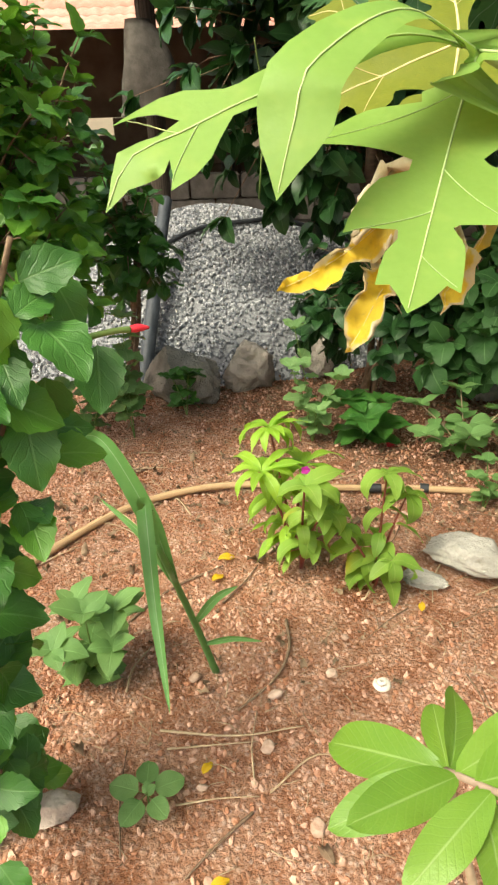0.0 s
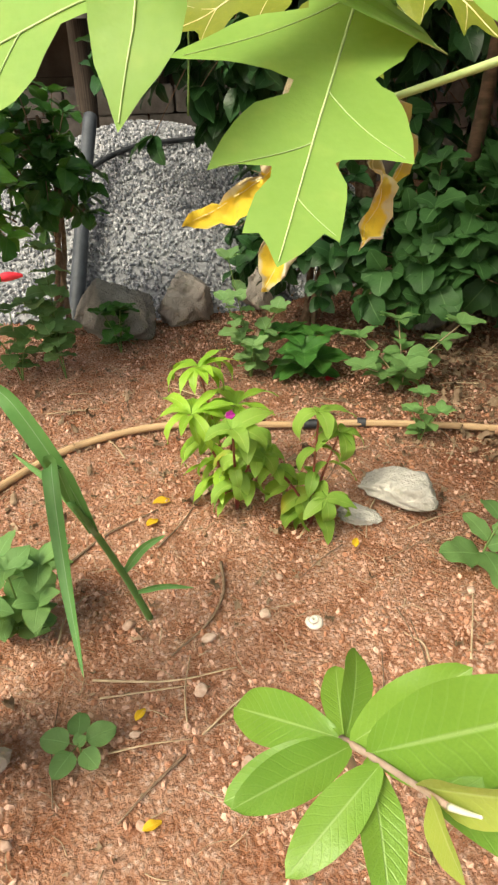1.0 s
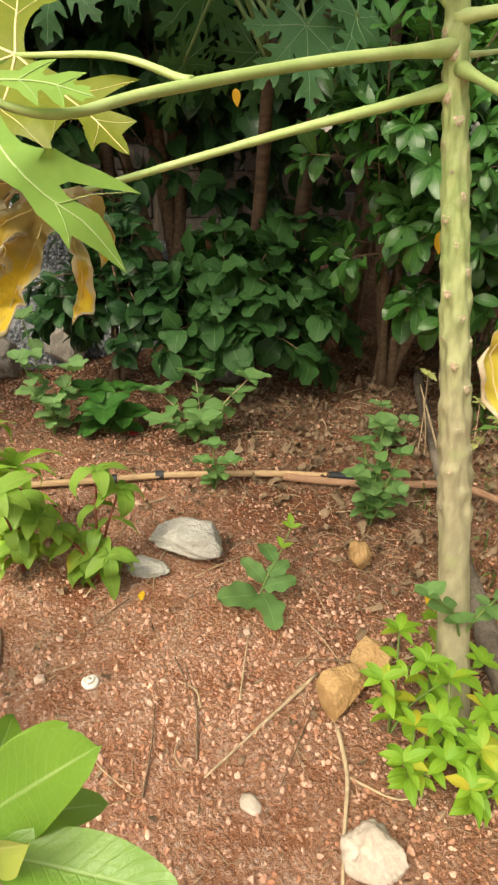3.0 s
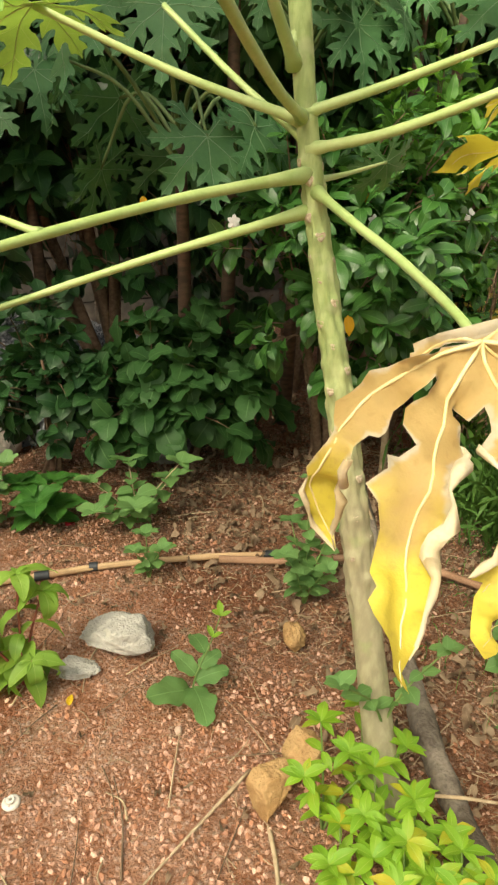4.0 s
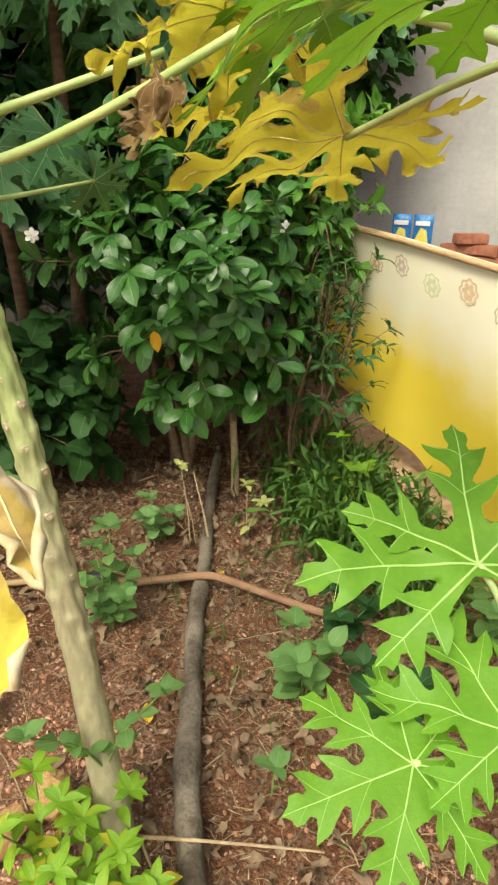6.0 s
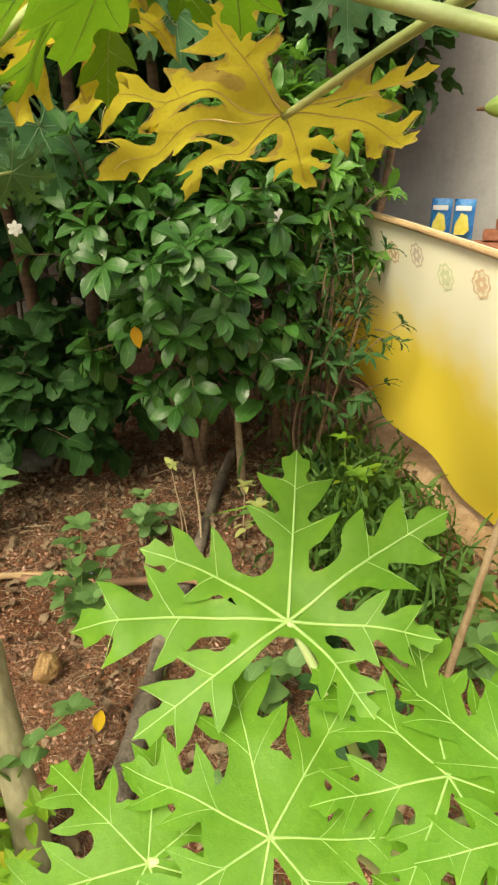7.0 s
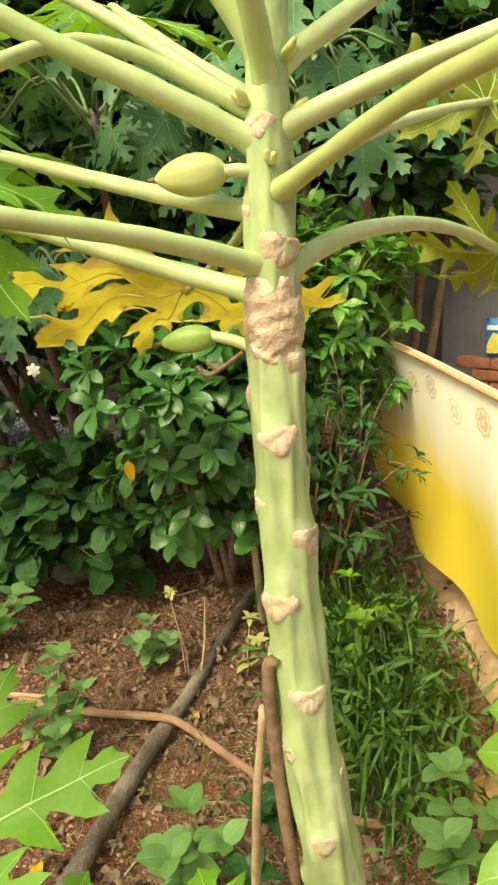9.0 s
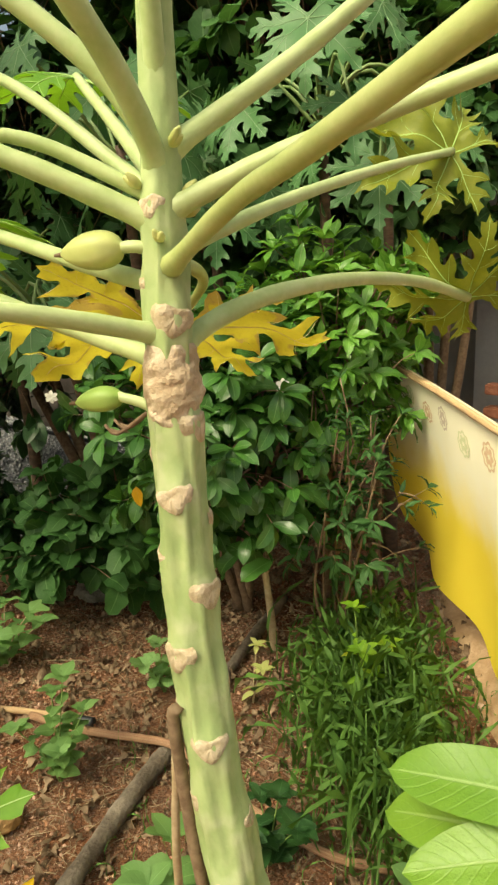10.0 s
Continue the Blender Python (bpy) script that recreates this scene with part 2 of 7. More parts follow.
M["callus"] = plain_mat("bark_callus", (0.44, 0.33, 0.22), (0.70, 0.60, 0.46), 22, 0.85, 0.2, 0.9, 0.01)
M["fruit"] = plain_mat("papaya_fruit_green", (0.22, 0.36, 0.08), (0.34, 0.46, 0.13), 9, 0.45, 0.4, 0.1)
M["fruit_pale"] = plain_mat("papaya_fruit_pale", (0.42, 0.48, 0.16), (0.54, 0.56, 0.24), 9, 0.45, 0.4, 0.1)
M["guava"] = leaf_mat("broad_leaf_light", (0.115, 0.25, 0.03), (0.19, 0.335, 0.045), (0.33, 0.46, 0.17), 0.36, 0.5, 0.28, 12, 0.45)
M["guava_new"] = leaf_mat("broad_leaf_new", (0.34, 0.44, 0.08), (0.44, 0.50, 0.13), (0.52, 0.58, 0.26), 0.4, 0.4, 0.35, 12, 0.4)
M["hib"] = leaf_mat("hibiscus_leaf", (0.035, 0.12, 0.022), (0.075, 0.205, 0.035), (0.12, 0.25, 0.07), 0.34, 0.38, 0.22, 5, 0.7)
M["hib_light"] = leaf_mat("hibiscus_leaf_new", (0.09, 0.26, 0.03), (0.16, 0.36, 0.05), (0.22, 0.42, 0.1), 0.3, 0.5, 0.3, 5, 0.7)
M["bush_dark"] = leaf_mat("bush_leaf_dark", (0.018, 0.06, 0.02), (0.042, 0.118, 0.03), (0.09, 0.19, 0.07), 0.34, 0.38, 0.18, 6, 0.5)
M["bush_mid"] = leaf_mat("bush_leaf_mid", (0.027, 0.082, 0.022), (0.058, 0.15, 0.04), (0.15, 0.28, 0.1), 0.5, 0.25, 0.25, 6, 0.5)
M["bank"] = plain_mat("sandy_earth", (0.40, 0.26, 0.15), (0.60, 0.43, 0.28), 14, 0.95, 0.1, 1.0, 0.02, 90)
# brighter copy of the glossy shrub leaf; backlight is put into its colour
M["gardenia_lit"] = leaf_mat("glossy_shrub_leaf_lit", (0.07, 0.20, 0.03), (0.16, 0.35, 0.06), (0.28, 0.44, 0.14), 0.26, 0.5, 0.3, 9, 0.8)
M["gardenia"] = leaf_mat("glossy_shrub_leaf", (0.028, 0.10, 0.02), (0.08, 0.21, 0.04), (0.17, 0.32, 0.1), 0.24, 0.55, 0.22, 9, 0.8)
M["weed"] = leaf_mat("weed_leaf", (0.11, 0.23, 0.07), (0.19, 0.34, 0.11), (0.24, 0.42, 0.15), 0.5, 0.3, 0.3, 6, 0.5)
M["weed_pale"] = leaf_mat("weed_leaf_pale", (0.15, 0.30, 0.10), (0.24, 0.40, 0.15), (0.34, 0.48, 0.24), 0.5, 0.3, 0.3, 6, 0.5)
M["lime"] = leaf_mat("balsam_leaf_lime", (0.20, 0.40, 0.035), (0.34, 0.54, 0.06), (0.44, 0.6, 0.2), 0.42, 0.4, 0.35, 9, 0.5)
M["balsam"] = leaf_mat("balsam_leaf_green", (0.18, 0.34, 0.05), (0.30, 0.47, 0.08), (0.4, 0.52, 0.15), 0.42, 0.4, 0.35, 9, 0.5, 0.25)
M["shrub_y"] = leaf_mat("small_shrub_yellowgreen", (0.13, 0.30, 0.025), (0.27, 0.44, 0.035), (0.4, 0.5, 0.12), 0.4, 0.4, 0.3, 6, 0.3, 0.3)
M["variegated"] = leaf_mat("cream_green_leaf", (0.30, 0.40, 0.10), (0.62, 0.60, 0.26), (0.6, 0.6, 0.3), 0.45, 0.4, 0.3, 6, 0.3)
M["grass"] = leaf_mat("grass_blade", (0.06, 0.15, 0.03), (0.15, 0.29, 0.06), (0.2, 0.36, 0.1), 0.5, 0.3, 0.25, 1, 0.0)
M["cane"] = leaf_mat("cane_blade", (0.09, 0.24, 0.06), (0.16, 0.33, 0.10), (0.34, 0.48, 0.28), 0.45, 0.35, 0.25, 1, 0.0)
M["litter"] = leaf_mat("dry_leaf", (0.10, 0.058, 0.035), (0.36, 0.26, 0.175), (0.4, 0.3, 0.2), 0.8, 0.15, 0.05, 6, 0.3)
M["yellow_litter"] = leaf_mat("fallen_yellow_leaf", (0.6, 0.36, 0.02), (0.75, 0.5, 0.03), (0.7, 0.5, 0.1), 0.5, 0.3, 0.15, 6, 0.3)
M["orange_leaf"] = leaf_mat("orange_leaf", (0.62, 0.34, 0.02), (0.75, 0.46, 0.03), (0.7, 0.45, 0.1), 0.5, 0.3, 0.3, 6, 0.3)
M["red_stem"] = plain_mat("stem_red", (0.22, 0.05, 0.04), (0.34, 0.12, 0.07), rough=0.5)
M["stem"] = plain_mat("stem_green", (0.12, 0.20, 0.05), (0.22, 0.30, 0.09), rough=0.6)
M["twig"] = plain_mat("twig_brown", (0.15, 0.095, 0.06), (0.30, 0.21, 0.14), 40, 0.85)
M["shoot"] = plain_mat("shoot_pinkish", (0.34, 0.24, 0.19), (0.50, 0.38, 0.32), 40, 0.6)
M["bud_pale"] = plain_mat("downy_bud", (0.58, 0.56, 0.44), (0.72, 0.70, 0.58), 40, 0.7)
M["twig_pale"] = plain_mat("twig_straw", (0.40, 0.29, 0.18), (0.58, 0.46, 0.31), 40, 0.8)
M["log"] = plain_mat("log_weathered", (0.10, 0.08, 0.063), (0.38, 0.32, 0.26), 5, 0.92, 0.15, 1.0, 0.012, 75)
M["bamboo"] = wood_mat("bamboo_tan", (0.40, 0.25, 0.13), (0.62, 0.44, 0.26), (1.5, 24, 24), 0.5)
M["rib"] = wood_mat("palm_rib_brown", (0.26, 0.13, 0.075), (0.48, 0.30, 0.19), (1.0, 26, 26), 0.55)
M["black"] = plain_mat("black_plastic", (0.018, 0.02, 0.024), (0.04, 0.044, 0.05), 12, 0.45, 0.4, 0.1)
M["pipe"] = plain_mat("dark_pipe", (0.03, 0.036, 0.045), (0.075, 0.085, 0.10), 8, 0.55, 0.4, 0.2)
M["concrete"] = plain_mat("concrete_chunk", (0.36, 0.34, 0.30), (0.52, 0.50, 0.45), 18, 0.9, 0.15, 0.9, 0.012)
M["rock"] = plain_mat("grey_rock", (0.20, 0.185, 0.16), (0.40, 0.37, 0.32), 9, 0.85, 0.2, 0.9, 0.02)
M["rock_pale"] = plain_mat("pale_rock", (0.32, 0.28, 0.24), (0.46, 0.42, 0.37), 9, 0.85, 0.2, 0.9, 0.02)
M["rock_brown"] = plain_mat("brown_rock", (0.33, 0.19, 0.08), (0.50, 0.33, 0.16), 14, 0.8, 0.25, 0.9, 0.01)
M["pebble"] = plain_mat("soil_pebble", (0.38, 0.18, 0.105), (0.66, 0.43, 0.33), 30, 0.9, 0.15, 0.5, 0.004, 90, 1.1)
M["white_stone"] = plain_mat("white_stone", (0.46, 0.38, 0.31), (0.64, 0.56, 0.48), 20, 0.85, 0.2, 0.6)
M["pale_pebble"] = plain_mat("pale_pink_pebble", (0.42, 0.27, 0.20), (0.60, 0.46, 0.37), 40, 0.9, 0.15, 0.6, 0.004, 120, 0.8)
M["gravel"] = plain_mat("grey_gravel", (0.17, 0.18, 0.20), (0.46, 0.465, 0.48), 30, 0.85, 0.2, 0.4, 0.004, 90, 1.3)
M["gravel_bed"] = plain_mat("gravel_dust", (0.17, 0.175, 0.185), (0.34, 0.345, 0.355), 40, 0.95, 0.1, 0.5, 0.006)
M["petal"] = plain_mat("flower_red", (0.70, 0.03, 0.05), (0.80, 0.06, 0.10), rough=0.5)
M["purple"] = plain_mat("flower_purple", (0.42, 0.02, 0.30), (0.55, 0.05, 0.42), rough=0.5)
M["white_petal"] = plain_mat("flower_white", (0.75, 0.76, 0.70), (0.85, 0.85, 0.80), rough=0.5)
M["shell"] = plain_mat("shell_white", (0.62, 0.57, 0.5), (0.78, 0.74, 0.68), 40, 0.5, 0.4)
M["dark_wood"] = wood_mat("shed_timber", (0.035, 0.026, 0.02), (0.09, 0.07, 0.055), (2, 30, 30), 0.9)
M["mud"] = plain_mat("mud_wall", (0.10, 0.07, 0.05), (0.19, 0.14, 0.10), 4, 0.95, 0.1, 0.7, 0.02)
M["block"] = plain_mat("cement_block", (0.17, 0.15, 0.13), (0.30, 0.27, 0.24), 8, 0.95, 0.1, 0.7, 0.01)
M["roof_sheet"] = plain_mat("roof_underside", (0.03, 0.028, 0.026), (0.07, 0.062, 0.055), 5, 0.8, 0.2, 0.3)
M["roof_tile"] = plain_mat("clay_tile", (0.50, 0.24, 0.18), (0.66, 0.38, 0.31), 6, 0.8, 0.2, 0.4, 0.01, 60, 0.6)
M["plaster"] = plain_mat("grey_plaster", (0.30, 0.295, 0.29), (0.46, 0.455, 0.45), 1.6, 0.9, 0.15, 0.5, 0.01, 25)
M["plaster_pale"] = plain_mat("pale_plaster", (0.55, 0.48, 0.36), (0.70, 0.63, 0.5), 2, 0.9, 0.15, 0.4, 0.01)
M["brick"] = plain_mat("red_brick", (0.28, 0.11, 0.07), (0.44, 0.20, 0.13), 20, 0.9, 0.15, 0.7, 0.006)
M["sack"] = plain_mat("sack_grey", (0.075, 0.068, 0.06), (0.13, 0.12, 0.105), 14, 0.9, 0.1, 0.8, 0.01)
M["packet_blue"] = plain_mat("packet_blue", (0.02, 0.12, 0.45), (0.05, 0.28, 0.62), 25, 0.25, 0.5, 0.6, 0.01)
M["packet_yellow"] = plain_mat("packet_yellow", (0.72, 0.60, 0.08), (0.82, 0.76, 0.25), 25, 0.25, 0.5, 0.3)
M["packet_white"] = plain_mat("packet_white", (0.65, 0.68, 0.7), (0.82, 0.84, 0.86), 25, 0.25, 0.5, 0.3)


def cloth_mat():
    n = Nodes("yellow_cloth")
    u, v = n.uv()
    nz = n.noise(5, 2, vec=n.coords())
    f = n.step(n.math("ADD", v, n.math("MULTIPLY", n.math("SUBTRACT", nz, 0.5), 0.25)), 0.20, 0.62)
    col = n.mix(f, (0.96, 0.93, 0.74), (0.96, 0.76, 0.09))
    weave = n.noise(600, 1, vec=n.coords())
    n.bump(n.math("ADD", weave, n.math("MULTIPLY", nz, 2)), 0.2, 0.003)
    return n.done(col, 0.7, 0.25, col, 0.15)


M["cloth"] = cloth_mat()
M["print_brown"] = plain_mat("cloth_print_brown", (0.66, 0.47, 0.30), (0.78, 0.62, 0.44), 60, 0.8)
M["print_green"] = plain_mat("cloth_print_green", (0.66, 0.70, 0.44), (0.76, 0.78, 0.54), 60, 0.8)
M["print_mauve"] = plain_mat("cloth_print_mauve", (0.60, 0.52, 0.42), (0.72, 0.63, 0.52), 60, 0.8)

# ---- shape helpers ----


def empty(name, label, category, group="", at=(0, 0, 0)):
    e = new(name)
    e.location = at
    e.empty_display_size = 0.05
    return tagged(e, label, category, group)


def child(ob, parent):
    """Parent ob where it stands."""
    ob.parent = parent
    if parent is not None:
        q = parent
        chain = Matrix.Identity(4)
        while q is not None:
            chain = q.matrix_parent_inverse @ q.matrix_basis @ chain if q.parent is not None else q.matrix_basis @ chain
            q = q.parent
        ob.matrix_parent_inverse = chain.inverted()
    return ob


def mesh_of(name, verts, faces, uvs=None, smooth=True):
    me = bpy.data.meshes.new(name)
    me.from_pydata([tuple(v) for v in verts], [], [tuple(f) for f in faces])
    if uvs is not None:
        lay = me.uv_layers.new(name="UVMap")
        idx = np.empty(len(me.loops), dtype=np.int32)
        me.loops.foreach_get("vertex_index", idx)
        lay.data.foreach_set("uv", np.asarray(uvs, dtype=np.float32)[idx].ravel())
    if smooth:
        me.polygons.foreach_set("use_smooth", [True] * len(me.polygons))
    return me


def put(name, me, mat, parent=None, m=None, label="", category="", kind=""):
    if mat is not None and not me.materials:
        me.materials.append(mat)
    ob = new(name, me)
    if m is not None:
        ob.matrix_basis = m
    if parent is not None:
        child(ob, parent)
    return tagged(ob, label, category, "", kind)


def part(name, bm, material, parent, label=""):
    me = bpy.data.meshes.new(name)
    bm.to_mesh(me)
    bm.free()
    me.polygons.foreach_set("use_smooth", [True] * len(me.polygons))
    return put(name, me, material, parent, None, label)


def spline(points, steps=6):
    """Points along a smooth line through the given ones."""
    p = [Vector(q) for q in points]
    p = [p[0] * 2 - p[1]] + p + [p[-1] * 2 - p[-2]]
    out = []
    for i in range(1, len(p) - 2):
        for k in range(steps):
            t = k / steps
            a, b, c, d = p[i - 1], p[i], p[i + 1], p[i + 2]
            out.append(0.5 * ((2 * b) + (c - a) * t + (2 * a - 5 * b + 4 * c - d) * t * t + (3 * b - a - 3 * c + d) * t ** 3))
    out.append(p[-2])
    return out


def tube_data(points, r0, r1, seg=8, steps=6, bulge=None, rough=0.0, seed=0, power=1.0):
    line = spline(points, steps)
    verts, faces, uvs = [], [], []
    rn = random.Random(seed)
    n = len(line)
    length = 0.0
    ref = Vector((0.31, 0.77, 0.55)).normalized()
    for i, c in enumerate(line):
        d = (line[min(i + 1, n - 1)] - line[max(i - 1, 0)]).normalized()
        side = d.cross(ref)
        if side.length < 0.05:
            side = d.cross(Vector((1, 0, 0)))
        side.normalize()
        up = side.cross(d)
        if i:
            length += (c - line[i - 1]).length
        f = i / (n - 1)
        r = r0 + (r1 - r0) * f ** power
        if bulge:
            r *= bulge(f)
        for k in range(seg):
            a = 2 * math.pi * k / seg
            rr = r * (1 + (rn.random() - 0.5) * rough)
            verts.append(c + (side * math.cos(a) + up * math.sin(a)) * rr)
            uvs.append((length, k / seg))
    for i in range(n - 1):
        for k in range(seg):
            a, b = i * seg + k, i * seg + (k + 1) % seg
            faces.append((a, b, b + seg, a + seg))
    faces.append(tuple(reversed(range(seg))))
    faces.append(tuple(range((n - 1) * seg, n * seg)))
    return verts, faces, uvs


def tube(name, points, r0, r1, mat, parent=None, seg=8, label="", category="", kind="", **kw):
    v, f, u = tube_data(points, r0, r1, seg, **kw)
    return put(name, mesh_of(name, v, f, u), mat, parent, None, label, category, kind)


def tubes(name, lines, mat, parent=None, seg=5, label="", kind="", steps=3):
    """Many thin stems as one mesh: each line is (points, r0, r1)."""
    V, F, U = [], [], []
    for pts, r0, r1 in lines:
        v, f, u = tube_data(pts, r0, r1, seg, steps)
        o = len(V)
        V += v
        U += u
        F += [tuple(o + i for i in q) for q in f]
    return put(name, mesh_of(name, V, F, U), mat, parent, None, label, "", kind)


def orient(pos, along, normal, scale=1.0, roll=0.0):
    """x along, z towards the normal."""
    x = Vector(along).normalized()
    z = Vector(normal)
    z = z - x * z.dot(x)
    if z.length < 1e-4:
        z = x.orthogonal()
    z.normalize()
    y = z.cross(x)
    m = Matrix((x, y, z)).transposed().to_4x4()
    m = m @ Matrix.Rotation(roll, 4, "X") @ Matrix.Scale(scale, 4)
    m.translation = Vector(pos)
    return m


def profile(kind, t):
    if kind == "ovate":
        return max(0.0, math.sin(math.pi * t ** 0.72)) ** 0.85
    if kind == "lance":
        return max(0.0, math.sin(math.pi * t ** 0.85)) ** 1.1
    if kind == "elliptic":
        return max(0.0, math.sin(math.pi * t ** 1.06)) ** 0.62
    if kind == "obovate":
        return max(0.0, math.sin(math.pi * t ** 1.25)) ** 0.75
    if kind == "round":
        return max(0.0, math.sin(math.pi * t ** 0.8)) ** 0.55
    if kind == "blade":
        return min(1.0, t * 8) * (1 - t) ** 0.6
    return 1.0


def leaf_mesh(name, kind="ovate", width=0.55, rows=9, cols=4, fold=0.25, droop=0.25, wave=0.03, teeth=0.0, lobes=0.0, seed=0, twist=0.0):
    """A leaf one unit long from its stalk along x."""
    rn = random.Random(seed)
    ph = rn.random() * 6.3
    verts, uvs, faces = [], [], []
    for i in range(rows + 1):
        t = i / rows
        w = profile(kind, t) * width * 0.5 + (0.004 if i < rows else 0.0)
        if lobes:
            w *= 1 + lobes * math.sin(t * 15 + 0.5)
        if teeth and 0 < i < rows:
            w *= 1 + (teeth if i % 2 else -teeth)
        a = droop * t * 1.3
        cx, cz = (math.sin(a) / (droop * 1.3), -(1 - math.cos(a)) / (droop * 1.3)) if abs(droop) > 1e-3 else (t, 0)
        for k in range(cols + 1):
            s = k / cols * 2 - 1
            y = s * w
            z = abs(y) * fold + wave * math.sin(t * 13 + ph + s * 1.2) * abs(s) ** 1.5
            tw = twist * t
            y, z = y * math.cos(tw) - z * math.sin(tw), y * math.sin(tw) + z * math.cos(tw)
            verts.append((cx + z * math.sin(a), y, cz + z * math.cos(a)))
            uvs.append((0.5 + s * 0.5, t))
    c = cols + 1
    for i in range(rows):
        for k in range(cols):
            faces.append((i * c + k, (i + 1) * c + k, (i + 1) * c + k + 1, i * c + k + 1))
    return mesh_of(name, verts, faces, uvs)


def leaf_set(name, count, mat, **kw):
    """A few shapes of one kind of leaf, to be shared."""
    out = []
    for i in range(count):
        k = dict(kw)
        k["droop"] = kw.get("droop", 0.25) * (0.5 + i / max(1, count - 1))
        k["seed"] = i
        me = leaf_mesh(name, **k)
        me.materials.append(mat)
        out.append(me)
    return out


def mesh_arrays(me):
    v = np.empty(len(me.vertices) * 3, dtype=np.float32)
    me.vertices.foreach_get("co", v)
    li = np.empty(len(me.loops), dtype=np.int32)
    me.loops.foreach_get("vertex_index", li)
    tot = np.empty(len(me.polygons), dtype=np.int32)
    me.polygons.foreach_get("loop_total", tot)
    uv = np.zeros(len(me.loops) * 2, dtype=np.float32)
    if me.uv_layers:
        me.uv_layers[0].data.foreach_get("uv", uv)
    return v.reshape(-1, 3), li, tot, uv.reshape(-1, 2)


def joined(name, items, mat, parent=None, label="", category="", kind="stuff", smooth=True):
    """One mesh out of many small pieces: items are (mesh, matrix)."""
    cache, V, L, T, U = {}, [], [], [], []
    base = 0
    for me, m in items:
        if me.name not in cache:
            cache[me.name] = mesh_arrays(me)
        v, li, tot, uv = cache[me.name]
        a = np.array(m, dtype=np.float32)
        V.append(v @ a[:3, :3].T + a[:3, 3])
        L.append(li + base)
        T.append(tot)
        U.append(uv)
        base += len(v)
    V, L, T, U = np.concatenate(V), np.concatenate(L), np.concatenate(T), np.concatenate(U)
    me = bpy.data.meshes.new(name)
    me.vertices.add(len(V))
    me.vertices.foreach_set("co", V.ravel())
    me.loops.add(len(L))
    me.loops.foreach_set("vertex_index", L.astype(np.int32))
    me.polygons.add(len(T))
    me.polygons.foreach_set("loop_start", (np.cumsum(T) - T).astype(np.int32))
    me.update(calc_edges=True)
    me.uv_layers.new(name="UVMap").data.foreach_set("uv", U.ravel())
    me.polygons.foreach_set("use_smooth", [smooth] * len(T))
    me.validate()
    return put(name, me, mat, parent, None, label, category, kind)


def foliage(parent, items, mat, singles=120, name="leaf"):
    """Leaves on a plant: the first ones as parts, the rest as one part."""
    for me, m in items[:singles]:
        put(name, me, None, parent, m)
    if len(items) > singles:
        joined("foliage", items[singles:], mat, parent)


def sphere_dir(rn, low=-1.0):
    z = rn.uniform(low, 1)
    a = rn.uniform(0, 2 * math.pi)
    r = math.sqrt(max(0, 1 - z * z))
    return Vector((r * math.cos(a), r * math.sin(a), z))


def reach(mesh, base, tip, normal, droop, parent):
    """A bowed leaf from its stalk to its tip."""
    c, v = Vector(base), Vector(tip) - Vector(base)
    a = droop * 1.3
    lift = Matrix.Rotation(-a / 2, 4, "Y")
    m = orient((0, 0, 0), v, normal, v.length / (math.sin(a / 2) / (a / 2))) @ lift
    m.translation = c
    return put("leaf", mesh, None, parent, m)


def rock_mesh(name, seed, sub=5, amp=0.30, sharp=0.97):
    bm = bmesh.new()
    bmesh.ops.create_icosphere(bm, subdivisions=sub, radius=1.0)
    o = Vector((seed * 3.7, seed * 1.3, seed * 5.1))
    # a few cut planes give it facets
    rn = random.Random(seed)
    cuts = [(sphere_dir(rn), rn.uniform(0.58, 0.9)) for _ in range(11)]
    for v in bm.verts:
        d = v.co.normalized()
        r = 1 + amp * noise.noise(d * 1.3 + o) + amp * 0.35 * noise.noise(d * 4 + o)
        p = d * r
        for c, h in cuts:
            k = p.dot(c)
            if k > h:
                p -= c * (k - h) * sharp
        p += d * (0.05 * noise.noise(p * 6 + o) + 0.035 * noise.noise(p * 13 + o) + 0.022 * noise.noise(p * 27 + o))
        v.co = p
    me = bpy.data.meshes.new(name)
    bm.to_mesh(me)
    bm.free()
    return me


def rock(name, at, size, mat, seed, label, turn=0.0, category="rock", tilt=0.0):
    me = rock_mesh(name, seed, 5 if max(size) > 0.05 else 3)
    m = Matrix.Translation(at) @ Matrix.Rotation(turn, 4, "Z") @ Matrix.Rotation(tilt, 4, "X") @ Matrix.Diagonal((*size, 1))
    me.transform(m)
    me.materials.append(mat)
    me.polygons.foreach_set("use_smooth", [True] * len(me.polygons))
    ob = new(name, me)
    return tagged(ob, label, category)


def box_bm(size, at=(0, 0, 0), bevel=0.01, turn=0.0):
    bm = bmesh.new()
    bmesh.ops.create_cube(bm, size=1.0)
    bmesh.ops.scale(bm, vec=size, verts=bm.verts)
    if bevel:
        bmesh.ops.bevel(bm, geom=bm.edges[:], offset=bevel, segments=2, affect="EDGES")
    bmesh.ops.transform(bm, matrix=Matrix.Translation(at) @ Matrix.Rotation(turn, 4, "Z"), verts=bm.verts)
    return bm


# ---- papaya leaves ----


def inside(poly, x, y):
    hit = False
    j = len(poly) - 1
    for i in range(len(poly)):
        (xi, yi), (xj, yj) = poly[i], poly[j]
        if (yi > y) != (yj > y) and x < (xj - xi) * (y - yi) / (yj - yi) + xi:
            hit = not hit
        j = i
    return hit


